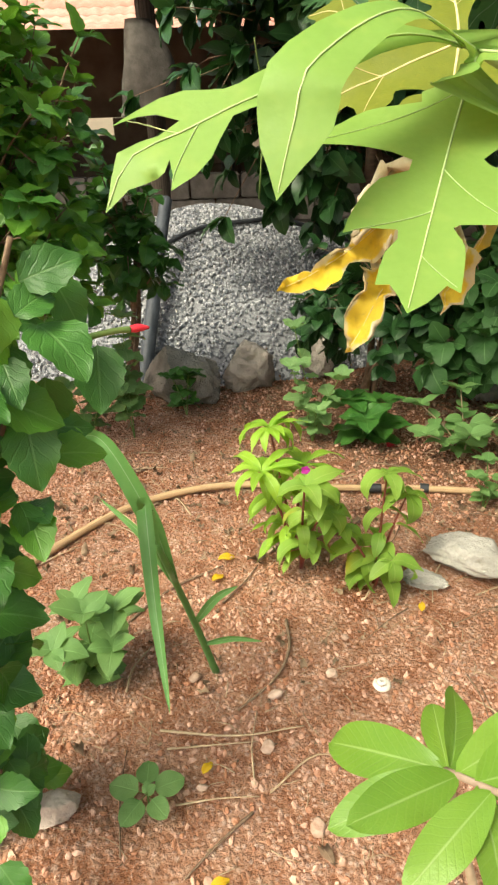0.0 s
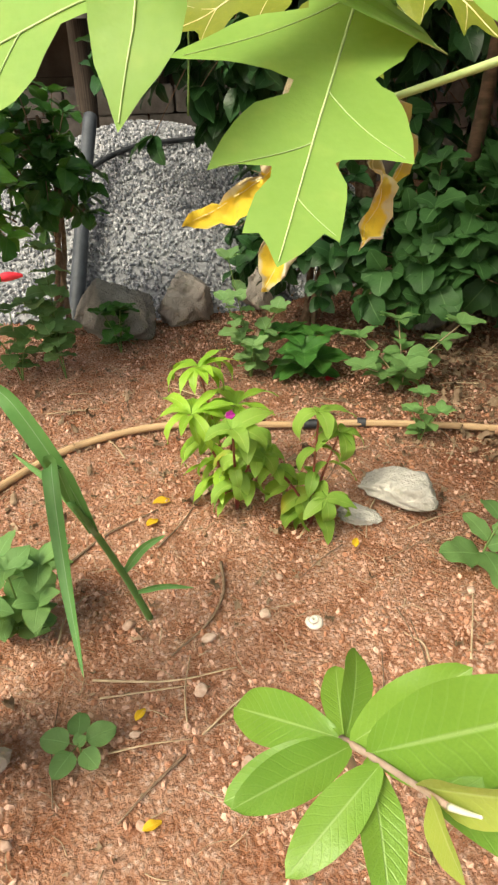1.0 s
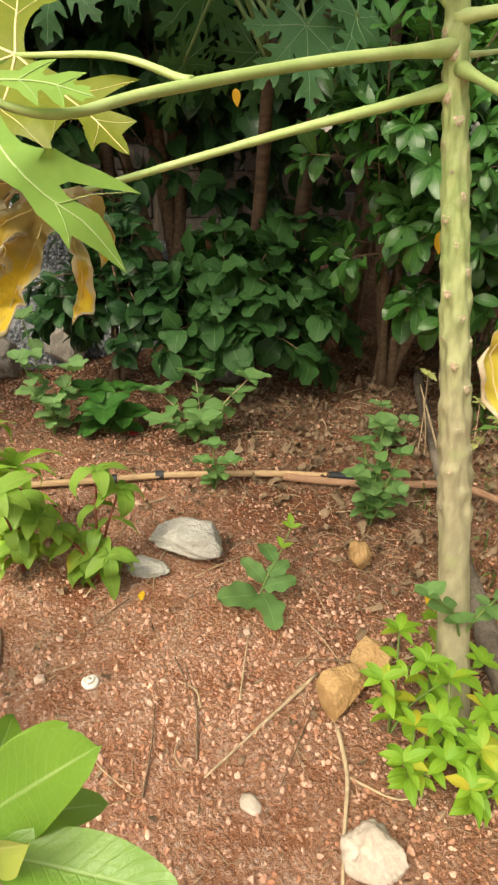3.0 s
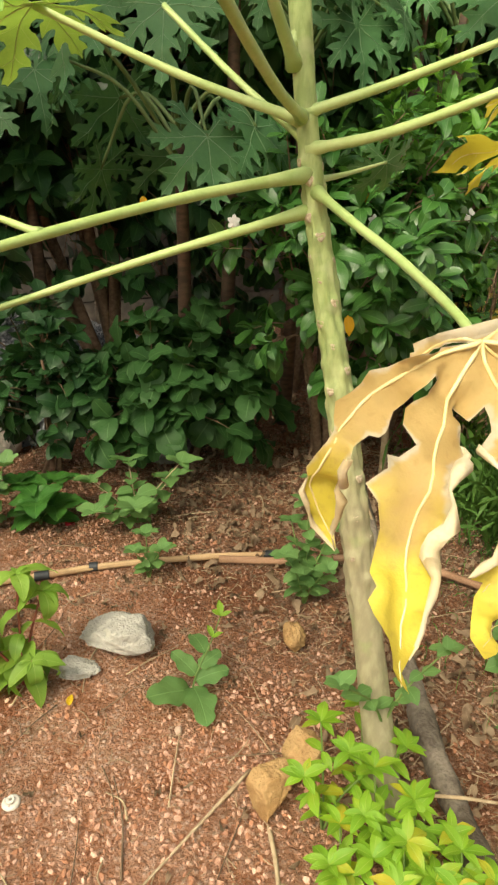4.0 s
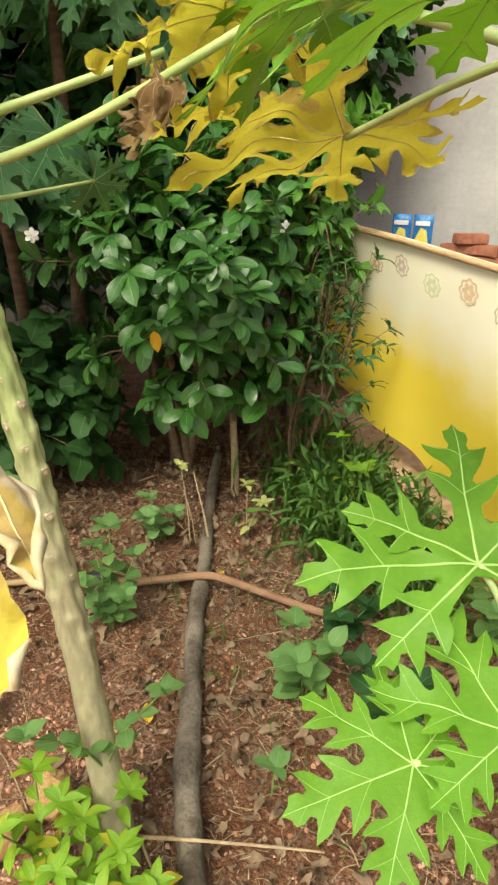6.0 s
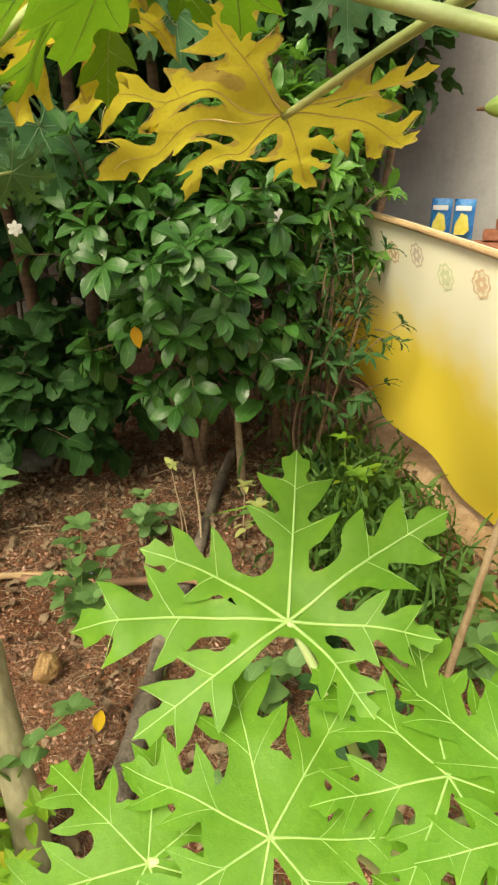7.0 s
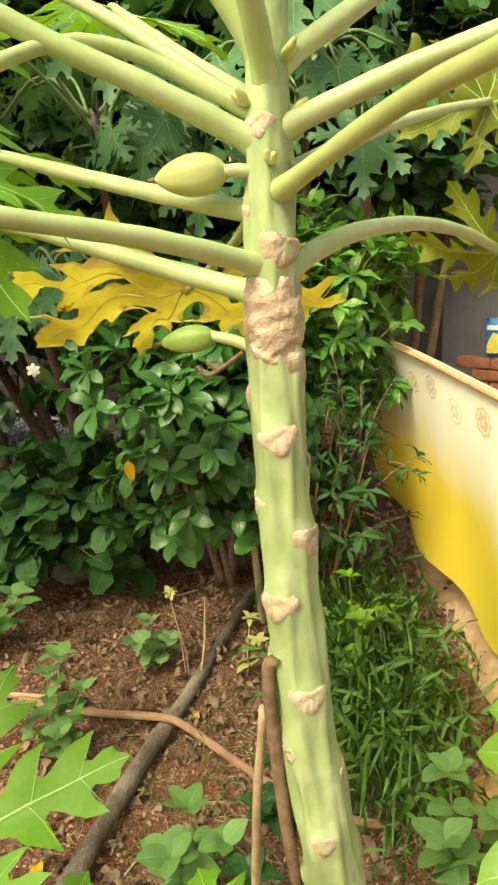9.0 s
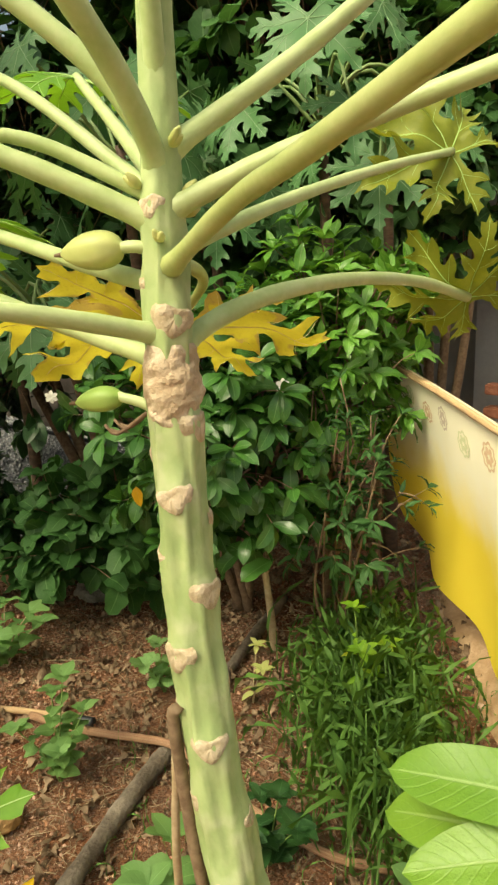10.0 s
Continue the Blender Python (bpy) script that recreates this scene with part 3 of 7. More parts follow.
# half of a lobe: along it, out from its midrib, 1 at a pointed tip
LOBES = {
    "broad": [(0.44, 0.15, 0), (0.50, 0.25, 0), (0.60, 0.35, 0), (0.73, 0.41, 1), (0.685, 0.27, 0), (0.655, 0.15, 0), (0.675, 0.105, 0), (0.73, 0.12, 0), (0.80, 0.165, 0), (0.895, 0.195, 1), (0.87, 0.11, 0), (0.88, 0.075, 0), (0.935, 0.05, 0)],
    "young": [(0.42, 0.10, 0), (0.47, 0.165, 0), (0.54, 0.22, 0), (0.635, 0.265, 1), (0.595, 0.16, 0), (0.575, 0.10, 0), (0.60, 0.078, 0), (0.66, 0.115, 0), (0.74, 0.175, 0), (0.85, 0.21, 1), (0.80, 0.115, 0), (0.79, 0.075, 0), (0.82, 0.058, 0), (0.87, 0.08, 0), (0.93, 0.085, 1), (0.94, 0.04, 0)],
    "front": ([(0.085, 0.14, 0), (0.15, 0.12, 0), (0.185, 0.11, 0), (0.205, 0.17, 0), (0.24, 0.255, 0), (0.345, 0.34, 0), (0.44, 0.40, 1), (0.43, 0.26, 0), (0.44, 0.145, 0), (0.46, 0.085, 0), (0.51, 0.085, 0), (0.57, 0.15, 0), (0.71, 0.19, 0), (0.805, 0.20, 1), (0.765, 0.135, 0), (0.745, 0.07, 0), (0.775, 0.065, 0), (0.83, 0.085, 0), (0.935, 0.088, 1), (0.925, 0.055, 0), (0.95, 0.032, 0)],
              [(0.075, 0.07, 0), (0.065, 0.128, 0), (0.12, 0.25, 0), (0.275, 0.305, 1), (0.24, 0.24, 0), (0.225, 0.18, 0), (0.30, 0.155, 0), (0.39, 0.10, 0), (0.41, 0.12, 0), (0.42, 0.15, 0), (0.50, 0.195, 0), (0.665, 0.23, 1), (0.66, 0.165, 0), (0.68, 0.075, 0), (0.695, 0.06, 0), (0.745, 0.098, 0), (0.90, 0.11, 1), (0.885, 0.075, 0), (0.95, 0.042, 0)]),
    "hooked": ([(0.30, 0.05, 0), (0.50, 0.06, 0), (0.62, 0.06, 0), (0.70, 0.035, 0), (0.75, 0.05, 0), (0.80, 0.065, 0), (0.85, 0.082, 1), (0.83, 0.048, 0), (0.90, 0.03, 0)],
               [(0.30, 0.04, 0), (0.50, 0.035, 0), (0.60, 0.05, 0), (0.70, 0.11, 0), (0.82, 0.145, 0), (0.90, 0.175, 1), (0.835, 0.105, 0), (0.775, 0.07, 0), (0.755, 0.045, 0), (0.79, 0.035, 0), (0.86, 0.045, 0), (0.94, 0.02, 0)]),
    "spade": [(0.30, 0.05, 0), (0.55, 0.06, 0), (0.66, 0.07, 0), (0.75, 0.082, 0), (0.84, 0.082, 0), (0.90, 0.058, 0), (0.94, 0.034, 0)],
    "hand": ([(0.30, 0.04, 0), (0.60, 0.05, 0), (0.69, 0.048, 0), (0.75, 0.095, 0), (0.80, 0.105, 0), (0.88, 0.09, 1), (0.82, 0.068, 0), (0.785, 0.03, 0), (0.83, 0.014, 0), (0.90, 0.03, 1), (0.94, 0.014, 0)],
             [(0.30, 0.04, 0), (0.60, 0.03, 0), (0.70, 0.02, 0), (0.74, 0.055, 0), (0.80, 0.105, 0), (0.86, 0.115, 1), (0.835, 0.085, 0), (0.83, 0.05, 0), (0.85, 0.07, 0), (0.91, 0.066, 0), (0.95, 0.026, 0)]),
    "torn": ([(0.20, 0.085, 0), (0.30, 0.12, 0), (0.345, 0.11, 0), (0.39, 0.072, 0), (0.445, 0.13, 1), (0.475, 0.11, 0), (0.515, 0.155, 1), (0.56, 0.12, 0), (0.61, 0.088, 0), (0.685, 0.09, 0), (0.765, 0.10, 0), (0.835, 0.10, 1), (0.89, 0.06, 0), (0.95, 0.03, 0)],
             [(0.19, 0.05, 0), (0.26, 0.065, 0), (0.345, 0.10, 0), (0.41, 0.052, 0), (0.475, 0.045, 0), (0.545, 0.082, 1), (0.615, 0.045, 0), (0.695, 0.06, 0), (0.77, 0.045, 0), (0.88, 0.034, 0), (0.95, 0.02, 0)]),
    "wide_torn": ([(0.17, 0.085, 0), (0.27, 0.068, 0), (0.325, 0.106, 1), (0.38, 0.085, 0), (0.415, 0.076, 0), (0.50, 0.081, 0), (0.54, 0.144, 0), (0.59, 0.209, 1), (0.605, 0.157, 0), (0.64, 0.197, 1), (0.69, 0.211, 0), (0.76, 0.233, 1), (0.75, 0.166, 0), (0.70, 0.135, 0), (0.665, 0.12, 0), (0.66, 0.075, 0), (0.69, 0.05, 0), (0.735, 0.065, 0), (0.84, 0.123, 1), (0.865, 0.075, 0), (0.88, 0.05, 0), (0.93, 0.06, 1), (0.95, 0.03, 0)],
                  [(0.19, 0.07, 0), (0.29, 0.053, 0), (0.38, 0.058, 0), (0.445, 0.108, 0), (0.55, 0.10, 0), (0.665, 0.09, 0), (0.725, 0.164, 0), (0.835, 0.204, 1), (0.815, 0.11, 0), (0.805, 0.07, 0), (0.83, 0.062, 0), (0.87, 0.10, 0), (0.915, 0.105, 1), (0.93, 0.045, 0)]),
    "strip": ([(0.25, 0.04, 0), (0.39, 0.045, 0), (0.46, 0.023, 0), (0.53, 0.05, 0), (0.585, 0.065, 1), (0.69, 0.026, 0), (0.78, 0.04, 0), (0.86, 0.025, 0), (0.94, 0.02, 0)],
              [(0.25, 0.05, 0), (0.34, 0.078, 0), (0.425, 0.09, 1), (0.50, 0.06, 0), (0.58, 0.063, 0), (0.68, 0.085, 0), (0.77, 0.11, 0), (0.86, 0.105, 1), (0.89, 0.05, 0), (0.94, 0.03, 0)]),
    "scroll": ([(0.22, 0.05, 0), (0.355, 0.047, 0), (0.48, 0.039, 0), (0.56, 0.02, 0), (0.65, 0.025, 0), (0.75, 0.02, 0), (0.85, 0.03, 0), (0.94, 0.02, 0)],
               [(0.22, 0.06, 0), (0.33, 0.08, 0), (0.42, 0.095, 0), (0.49, 0.095, 1), (0.55, 0.05, 0), (0.62, 0.05, 0), (0.70, 0.075, 0), (0.80, 0.07, 0), (0.90, 0.045, 0)]),
    "ribbon": [(0.22, 0.09, 0), (0.32, 0.105, 0), (0.42, 0.085, 0), (0.50, 0.11, 0), (0.58, 0.085, 0), (0.66, 0.105, 0), (0.74, 0.10, 0), (0.80, 0.075, 0), (0.86, 0.085, 0), (0.92, 0.05, 0)],
}


def rounded(points, step=0.028):
    """A closed line through points (x, y, corner), smooth but for its corners."""
    n = len(points)
    out = []
    for i in range(n):
        p0, p1, p2, p3 = points[i - 1], points[i], points[(i + 1) % n], points[(i + 2) % n]
        a, b = Vector(p1[:2]), Vector(p2[:2])
        d = (b - a).length
        if d < 1e-6:
            continue
        m1 = (b - Vector(p0[:2])) * 0.5 if not p1[2] else (b - a)
        m2 = (Vector(p3[:2]) - a) * 0.5 if not p2[2] else (b - a)
        m1 = m1.normalized() * d if m1.length else m1
        m2 = m2.normalized() * d if m2.length else m2
        k = max(1, int(d / step))
        for j in range(k):
            t = j / k
            q = a * (2 * t ** 3 - 3 * t ** 2 + 1) + m1 * (t ** 3 - 2 * t ** 2 + t) + b * (3 * t ** 2 - 2 * t ** 3) + m2 * (t ** 3 - t ** 2)
            out.append((q.x, q.y))
    return out


def papaya_shape(seed, lobes=7, gap=46.0, sinus=0.40, lengths=None, sub=1.0, ragged=0.0, form="young", stagger=0.0, turns=None, forms=None, subs=None, loose=1.0):
    """Outline and vein lines of a lobed leaf of radius one, its main lobe along x."""
    rn = random.Random(seed)
    half = lobes // 2
    angles = [radians(a) for a in turns] if turns else [radians(gap * (i - half) + rn.uniform(-3, 3)) for i in range(lobes)]
    if lengths is None:
        lengths = [1.0 - 0.085 * abs(i - half) ** 1.3 + rn.uniform(-0.05, 0.05) for i in range(lobes)]
    h = radians(gap / 2)
    line, veins = [], []

    def place(a, ln, s, w):
        return (ln * (s * math.cos(a) - w * math.sin(a)), ln * (s * math.sin(a) + w * math.cos(a)))

    for i in range(lobes):
        a, ln = angles[i], lengths[i]
        both = LOBES[forms[i] if forms else form]
        if i == 0:
            line.append((0.09 * math.cos(a - h), 0.09 * math.sin(a - h), 0))
        else:
            am = (angles[i - 1] + a) / 2
            rs = sinus * (lengths[i - 1] + ln) / 2 * rn.uniform(0.88, 1.1)
            line.append((rs * math.cos(am), rs * math.sin(am), 0))
        sides = []
        for side in (-1, 1):
            j = rn.uniform(-0.03, 0.03) * loose + side * stagger
            near = (i > 0) if side < 0 else (i < lobes - 1)
            wide = sub * (subs[i] if subs else 1.0) * (1 + rn.uniform(-0.12, 0.12) * loose)
            pts = []
            for s, w, c in (both[0 if side < 0 else 1] if isinstance(both, tuple) else both):
                s2 = s + j * (1 - s) * 2.2 + (rn.uniform(-0.012, 0.012) * loose if c else 0)
                w2 = w * wide * (1 + rn.uniform(-0.1, 0.1) * loose if c else 1)
                if near and (not turns or s2 < sinus):
                    w2 = min(w2, s2 * math.tan(h) * (0.93 if s2 > sinus else 0.8))
                pts.append((s2, side * w2, c))
                if c and s2 < 0.92 and (not turns or abs(w2) > 0.16 or abs(w2) > 0.075 and sinus < 0.15):
                    veins.append((a, ln, (max(0.03, s2 - (0.30 * (1.1 - s2) if not turns else 0.16 * (1.1 - s2) if sinus < 0.15 else 0.0) - abs(w2) * 0.55), 0.0), (s2 - 0.015, side * w2 * 0.9), 0.42 - 0.2 * s2))
            sides.append(pts)
        veins.append((a, ln, (0, 0), (0.985, 0), 1.0))
        line += [(*place(a, ln, s, w), c) for s, w, c in sides[0]] + [(*place(a, ln, 1.0, 0), 1)] + [(*place(a, ln, s, w), c) for s, w, c in reversed(sides[1])]
    line.append((0.09 * math.cos(angles[-1] + h), 0.09 * math.sin(angles[-1] + h), 0))
    fine = rounded(line)
    if ragged:
        n = len(fine)
        rough = []
        for i in range(n):
            t = Vector(fine[(i + 1) % n]) - Vector(fine[i - 1])
            o = Vector((t.y, -t.x)).normalized() if t.length else t
            q = Vector(fine[i]) + o * (ragged * 0.035 * noise.noise(Vector((fine[i][0] * 17, fine[i][1] * 17, seed))) + ragged * 0.012 * rn.uniform(-1, 1))
            rough.append((q.x, q.y))
        fine = rough
    lines = []
    for a, ln, p, q, w in veins:
        lines.append(([place(a, ln, p[0] + (q[0] - p[0]) * t, p[1] + (q[1] - p[1]) * (t ** 1.2)) for t in [k / 20 for k in range(21)]], w))
    return fine, lines, angles


def papaya_leaf(parent, centre, tip, normal, radius, mat, vein_mat, seed=0, droop=0.5, bend=None, wave=0.03, curl=0.0, fold=0.12, lobes=7, gap=46.0,
                sinus=0.40, sub=1.0, ragged=0.15, label="", side_droop=0.0, lengths=None, grid=0.075, form="young", stagger=0.0, roll_up=0.0, rim_mat=None, vein=0.0085, gather=0.0, lift=0.002):
    """One palmate leaf: a blade with its raised veins. tip: the way the main lobe points; normal: the way its upper face looks."""
    outline, lines, angles = papaya_shape(seed, lobes, gap, sinus, lengths, sub, ragged, form, stagger)
    pts = [Vector(p) for p in outline]
    n = len(pts)
    rn = random.Random(seed + 50)
    inner = []
    k = int(1.2 / grid)
    for i in range(-k, k + 1):
        for j in range(-k, k + 1):
            x = (i + (j % 2) * 0.5) * grid + rn.uniform(-1, 1) * grid * 0.15
            y = j * grid * 0.87 + rn.uniform(-1, 1) * grid * 0.15
            if x * x + y * y < 1.3 and inside(outline, x, y):
                inner.append(Vector((x, y)))
    from mathutils.geometry import delaunay_2d_cdt
    creases = []
    for line, w in lines:
        if w == 1.0:
            (xa, ya), (xb, yb) = line[0], line[-1]
            for x, y in [(xa + (xb - xa) * k / 32, ya + (yb - ya) * k / 32) for k in range(2, 32)]:
                if inside(outline, x, y):
                    creases.append(Vector((x, y)))
    inner = [p for p in inner if all((p - c).length > grid * 0.45 for c in creases)] + creases
    vs, _, fs, _, _, _ = delaunay_2d_cdt(pts + inner, [(i, (i + 1) % n) for i in range(n)], [], 1, 1e-5)
    rim = np.array([(p.x, p.y) for p in pts])
    ro = Vector((seed * 2.17, seed * 0.71, 0.3))

    def bent(x, y, edge):
        r = math.hypot(x, y)
        th = math.atan2(y, x)
        z = 0.0
        if angles:
            d = min(abs(th - a) for a in angles)
            z += fold * r * min(d, 0.5)
        z += wave * noise.noise(Vector((x * 3.1, y * 3.1, 0)) + ro) * (0.3 + r) * 2
        if curl:
            c = max(0.0, 1 - edge / 0.11)
            z += curl * c * c * (0.4 + 1.5 * noise.noise(Vector((x * 6, y * 6, 2)) + ro) + 1.3 * noise.noise(Vector((x * 14, y * 14, 5)) + ro))
            q = 1 - 0.10 * c * c * (1 + noise.noise(Vector((x * 8, y * 8, 4)) + ro))
            x, y = x * q, y * q
        if gather:
            a0 = min(angles, key=lambda a: abs(th - a))
            k = min(1.0, max(0.0, (r - sinus * 0.8) / 0.38))
            t2 = th - a0 * gather * (1.0 if abs(a0) < 1.05 else 1.3) * k * k * (3 - 2 * k)
            x, y, th = r * math.cos(t2), r * math.sin(t2), t2
        if bend:
            dr = bend * (1 + side_droop * (1 - math.cos(th)) * 0.5)
            a = r * dr
            rr = math.sin(a) / dr
            zz = -(1 - math.cos(a)) / dr
            f = rr / r if r > 1e-6 else 1.0
            nx, nz = math.sin(a), math.cos(a)
            return (x * f + nx * z * math.cos(th), y * f + nx * z * math.sin(th), zz + nz * z)
        return (x, y, z - droop * r * r * (1 + side_droop * (1 - math.cos(th)) * 0.5))

    verts, uvs = [], []
    for v in vs:
        edge = float(np.min(np.hypot(rim[:, 0] - v.x, rim[:, 1] - v.y)))
        verts.append(bent(v.x, v.y, edge))
        uvs.append((edge, v.length))
    m = orient(centre, tip, normal, radius)
    blade = mesh_of("leaf", verts, fs, uvs)
    ob = put("leaf", blade, mat, parent, m, label)
    V, F = [], []
    for line, w in lines:
        base = len(V)
        rr = vein * w
        for i, (x, y) in enumerate(line):
            edge = float(np.min(np.hypot(rim[:, 0] - x, rim[:, 1] - y)))
            p = Vector(bent(x, y, edge))
            x2, y2 = line[min(i + 1, 20)]
            x1, y1 = line[max(i - 1, 0)]
            d = Vector((x2 - x1, y2 - y1, 0)).normalized()
            s = Vector((-d.y, d.x, 0))
            q = rr * (1 - 0.75 * i / 20)
            p = p + Vector((0, 0, lift))
            V += [p + s * q, p + Vector((0, 0, q * 0.7)), p - s * q, p - Vector((0, 0, q + lift * 1.5))]
        for i in range(20):
            for c in range(4):
                a, b = base + i * 4 + c, base + i * 4 + (c + 1) % 4
                F.append((a, b, b + 4, a + 4))
    put("venation", mesh_of("venation", V, F), vein_mat, ob, m)
    if roll_up:
        # the dead rim rolls up in short curls
        runs, V, F, U = [], [], [], []
        area = sum(pts[i].x * pts[(i + 1) % n].y - pts[(i + 1) % n].x * pts[i].y for i in range(n))
        sg = 1.0 if area > 0 else -1.0
        steps = 9
        on_before = False
        for i in range(n + 1):
            p, a, b = pts[i % n], pts[i - 1], pts[(i + 1) % n]
            r = p.length
            amp = 0.30 + 3.0 * noise.noise(Vector((p.x * 3.4, p.y * 3.4, 9)) + ro)
            amp *= min(1, max(0, (r - 0.16) / 0.1)) * min(1, max(0, (0.80 - r) / 0.2)) * (0.75 + 0.9 * noise.noise(Vector((p.x * 13, p.y * 13, 3)) + ro))
            if amp < 0.22:
                on_before = False
                if len(F) > 12:
                    runs.append((V, F, U))
                V, F, U = [], [], []
                continue
            t = (pts[(i + 3) % n] - pts[i - 3]).normalized()
            o2 = Vector((t.y, -t.x)) * sg
            q = Vector(bent(p.x, p.y, 0.0))
            e = Vector(bent(p.x - o2.x * 0.02, p.y - o2.y * 0.02, 0.02))
            out = (q - e).normalized()
            tan3 = Vector((t.x, t.y, 0))
            up3 = out.cross(tan3).normalized()
            if up3.z < 0:
                up3 = -up3
            rr = roll_up * min(1.5, amp) * (0.8 + 0.9 * noise.noise(Vector((p.x * 15, p.y * 15, 1)) + ro))
            for k in range(steps):
                ph = radians(-30 + (150 + 170 * min(1, amp)) * k / (steps - 1))
                sh = rr * (1 - 0.035 * k)
                V.append(q + out * (sh * math.sin(ph)) + up3 * (sh * (1 - math.cos(ph))))
                U.append((0.0, r))
            if on_before:
                o = len(V) - 2 * steps
                F += [(o + k, o + k + 1, o + steps + k + 1, o + steps + k) for k in range(steps - 1)]
            on_before = True
        if len(F) > 12:
            runs.append((V, F, U))
        for V, F, U in runs:
            put("dried_rim", mesh_of("dried_rim", V, F, U), rim_mat or M["rim"], ob, m, "pale dried rim rolled into curls")
    return ob


def hung_leaf(parent, centre, lobes, facing, mat, vein_mat, seed=0, sinus=0.3, ragged=0.2, grid=0.05, wave=0.012, curl=0.0, crease=0.10, roll_up=0.0, rim_mat=None, vein=0.0022, label="", even=False):
    """One palmate leaf whose lobes follow lines of their own. lobes: (degrees in the flat leaf, points from the centre to the tip, form, width); facing: the way its upper face looks."""
    c, up = Vector(centre), Vector(facing).normalized()
    rails = []
    for _, pts, _, _ in lobes:
        line = spline([c, *pts], 10)
        far = [0.0]
        for i in range(1, len(line)):
            far.append(far[-1] + (line[i] - line[i - 1]).length)
        rails.append((line, far))
    size = max(far[-1] for _, far in rails)
    outline, lines, angles = papaya_shape(seed, len(lobes), 40.0, sinus, [far[-1] / size for _, far in rails], 1.0, ragged, "young", 0.0, [a for a, *_ in lobes], [f for _, _, f, _ in lobes], [w for *_, w in lobes], 0.15 if even else 1.0)
    o = Vector((seed * 2.17, seed * 0.71, 0.3))

    def along(k, d):
        line, far = rails[k]
        d = min(max(d, 0.0), far[-1] * 1.02)
        i = min(max(int(np.searchsorted(far, d)) - 1, 0), len(line) - 2)
        t = (line[i + 1] - line[i])
        return line[i] + t * ((d - far[i]) / max(1e-6, far[i + 1] - far[i])), t.normalized()

    def place(x, y, edge):
        r, th = math.hypot(x, y), math.atan2(y, x)
        k = min(range(len(angles)), key=lambda i: abs(th - angles[i]))
        a = th - angles[k]
        p, t = along(k, r * math.cos(a) * size)
        nrm = (up - t * up.dot(t)).normalized()
        q = p + nrm.cross(t) * (r * math.sin(a) * size)
        j = k + (1 if a > 0 else -1)
        if 0 <= j < len(angles) and abs(angles[j] - angles[k]) > 1e-3:
            f = min(0.5, abs(a) / abs(angles[j] - angles[k]))
            near = along(k, r * size)[0].lerp(along(j, r * size)[0], f)
            m = min(1.0, max(0.0, (r - sinus * 0.55) / (sinus * 0.75)))
            q = near.lerp(q, m * m * (3 - 2 * m))
        h = wave * noise.noise(Vector((x * 4.1, y * 4.1, 0)) + o) * (0.4 + r) + crease * size * r * min(abs(a), 0.45) * 0.5
        if curl:
            e = max(0.0, 1 - edge / 0.10)
            h += curl * e * e * (0.3 + 1.6 * noise.noise(Vector((x * 6, y * 6, 2)) + o) + 1.2 * noise.noise(Vector((x * 14, y * 14, 5)) + o))
        return q + nrm * h

    rim = np.array(outline)
    pts = [Vector(p) for p in outline]
    n = len(pts)
    rn = random.Random(seed + 50)
    inner = []
    k = int(1.2 / grid)
    for i in range(-k, k + 1):
        for j in range(-k, k + 1):
            x = (i + (j % 2) * 0.5) * grid + rn.uniform(-1, 1) * grid * 0.15
            y = j * grid * 0.87 + rn.uniform(-1, 1) * grid * 0.15
            if x * x + y * y < 1.2 and inside(outline, x, y):
                inner.append(Vector((x, y)))
    creases = []
    for a, (_, far) in zip(angles, rails):
        creases += [Vector((math.cos(a), math.sin(a))) * (far[-1] / size * q / 30) for q in range(1, 30)]
    inner = [p for p in inner if all((p - q).length > grid * 0.45 for q in creases)] + creases
    from mathutils.geometry import delaunay_2d_cdt
    vs, _, fs, _, _, _ = delaunay_2d_cdt(pts + inner, [(i, (i + 1) % n) for i in range(n)], [], 1, 1e-5)

    def border(x, y):
        return float(np.min(np.hypot(rim[:, 0] - x, rim[:, 1] - y)))

    verts, uvs = [], []
    for v in vs:
        e = border(v.x, v.y)
        verts.append(place(v.x, v.y, e))
        uvs.append((e, v.length))
    ob = put("leaf", mesh_of("leaf", verts, fs, uvs), mat, parent, None, label)
    V, F = [], []
    for line, w in lines:
        base = len(V)
        chain = [place(x, y, border(x, y)) for x, y in line]
        for i, p in enumerate(chain):
            t = (chain[min(i + 1, 20)] - chain[max(i - 1, 0)]).normalized()
            nrm = (up - t * up.dot(t)).normalized()
            side = nrm.cross(t)
            q = vein * w * (1 - 0.72 * i / 20)
            p = p + nrm * 0.0010
            V += [p + side * q, p + nrm * q * 0.7, p - side * q, p - nrm * (q + 0.001)]
        for i in range(20):
            for g in range(4):
                a, b = base + i * 4 + g, base + i * 4 + (g + 1) % 4
                F.append((a, b, b + 4, a + 4))
    put("venation", mesh_of("venation", V, F), vein_mat, ob)
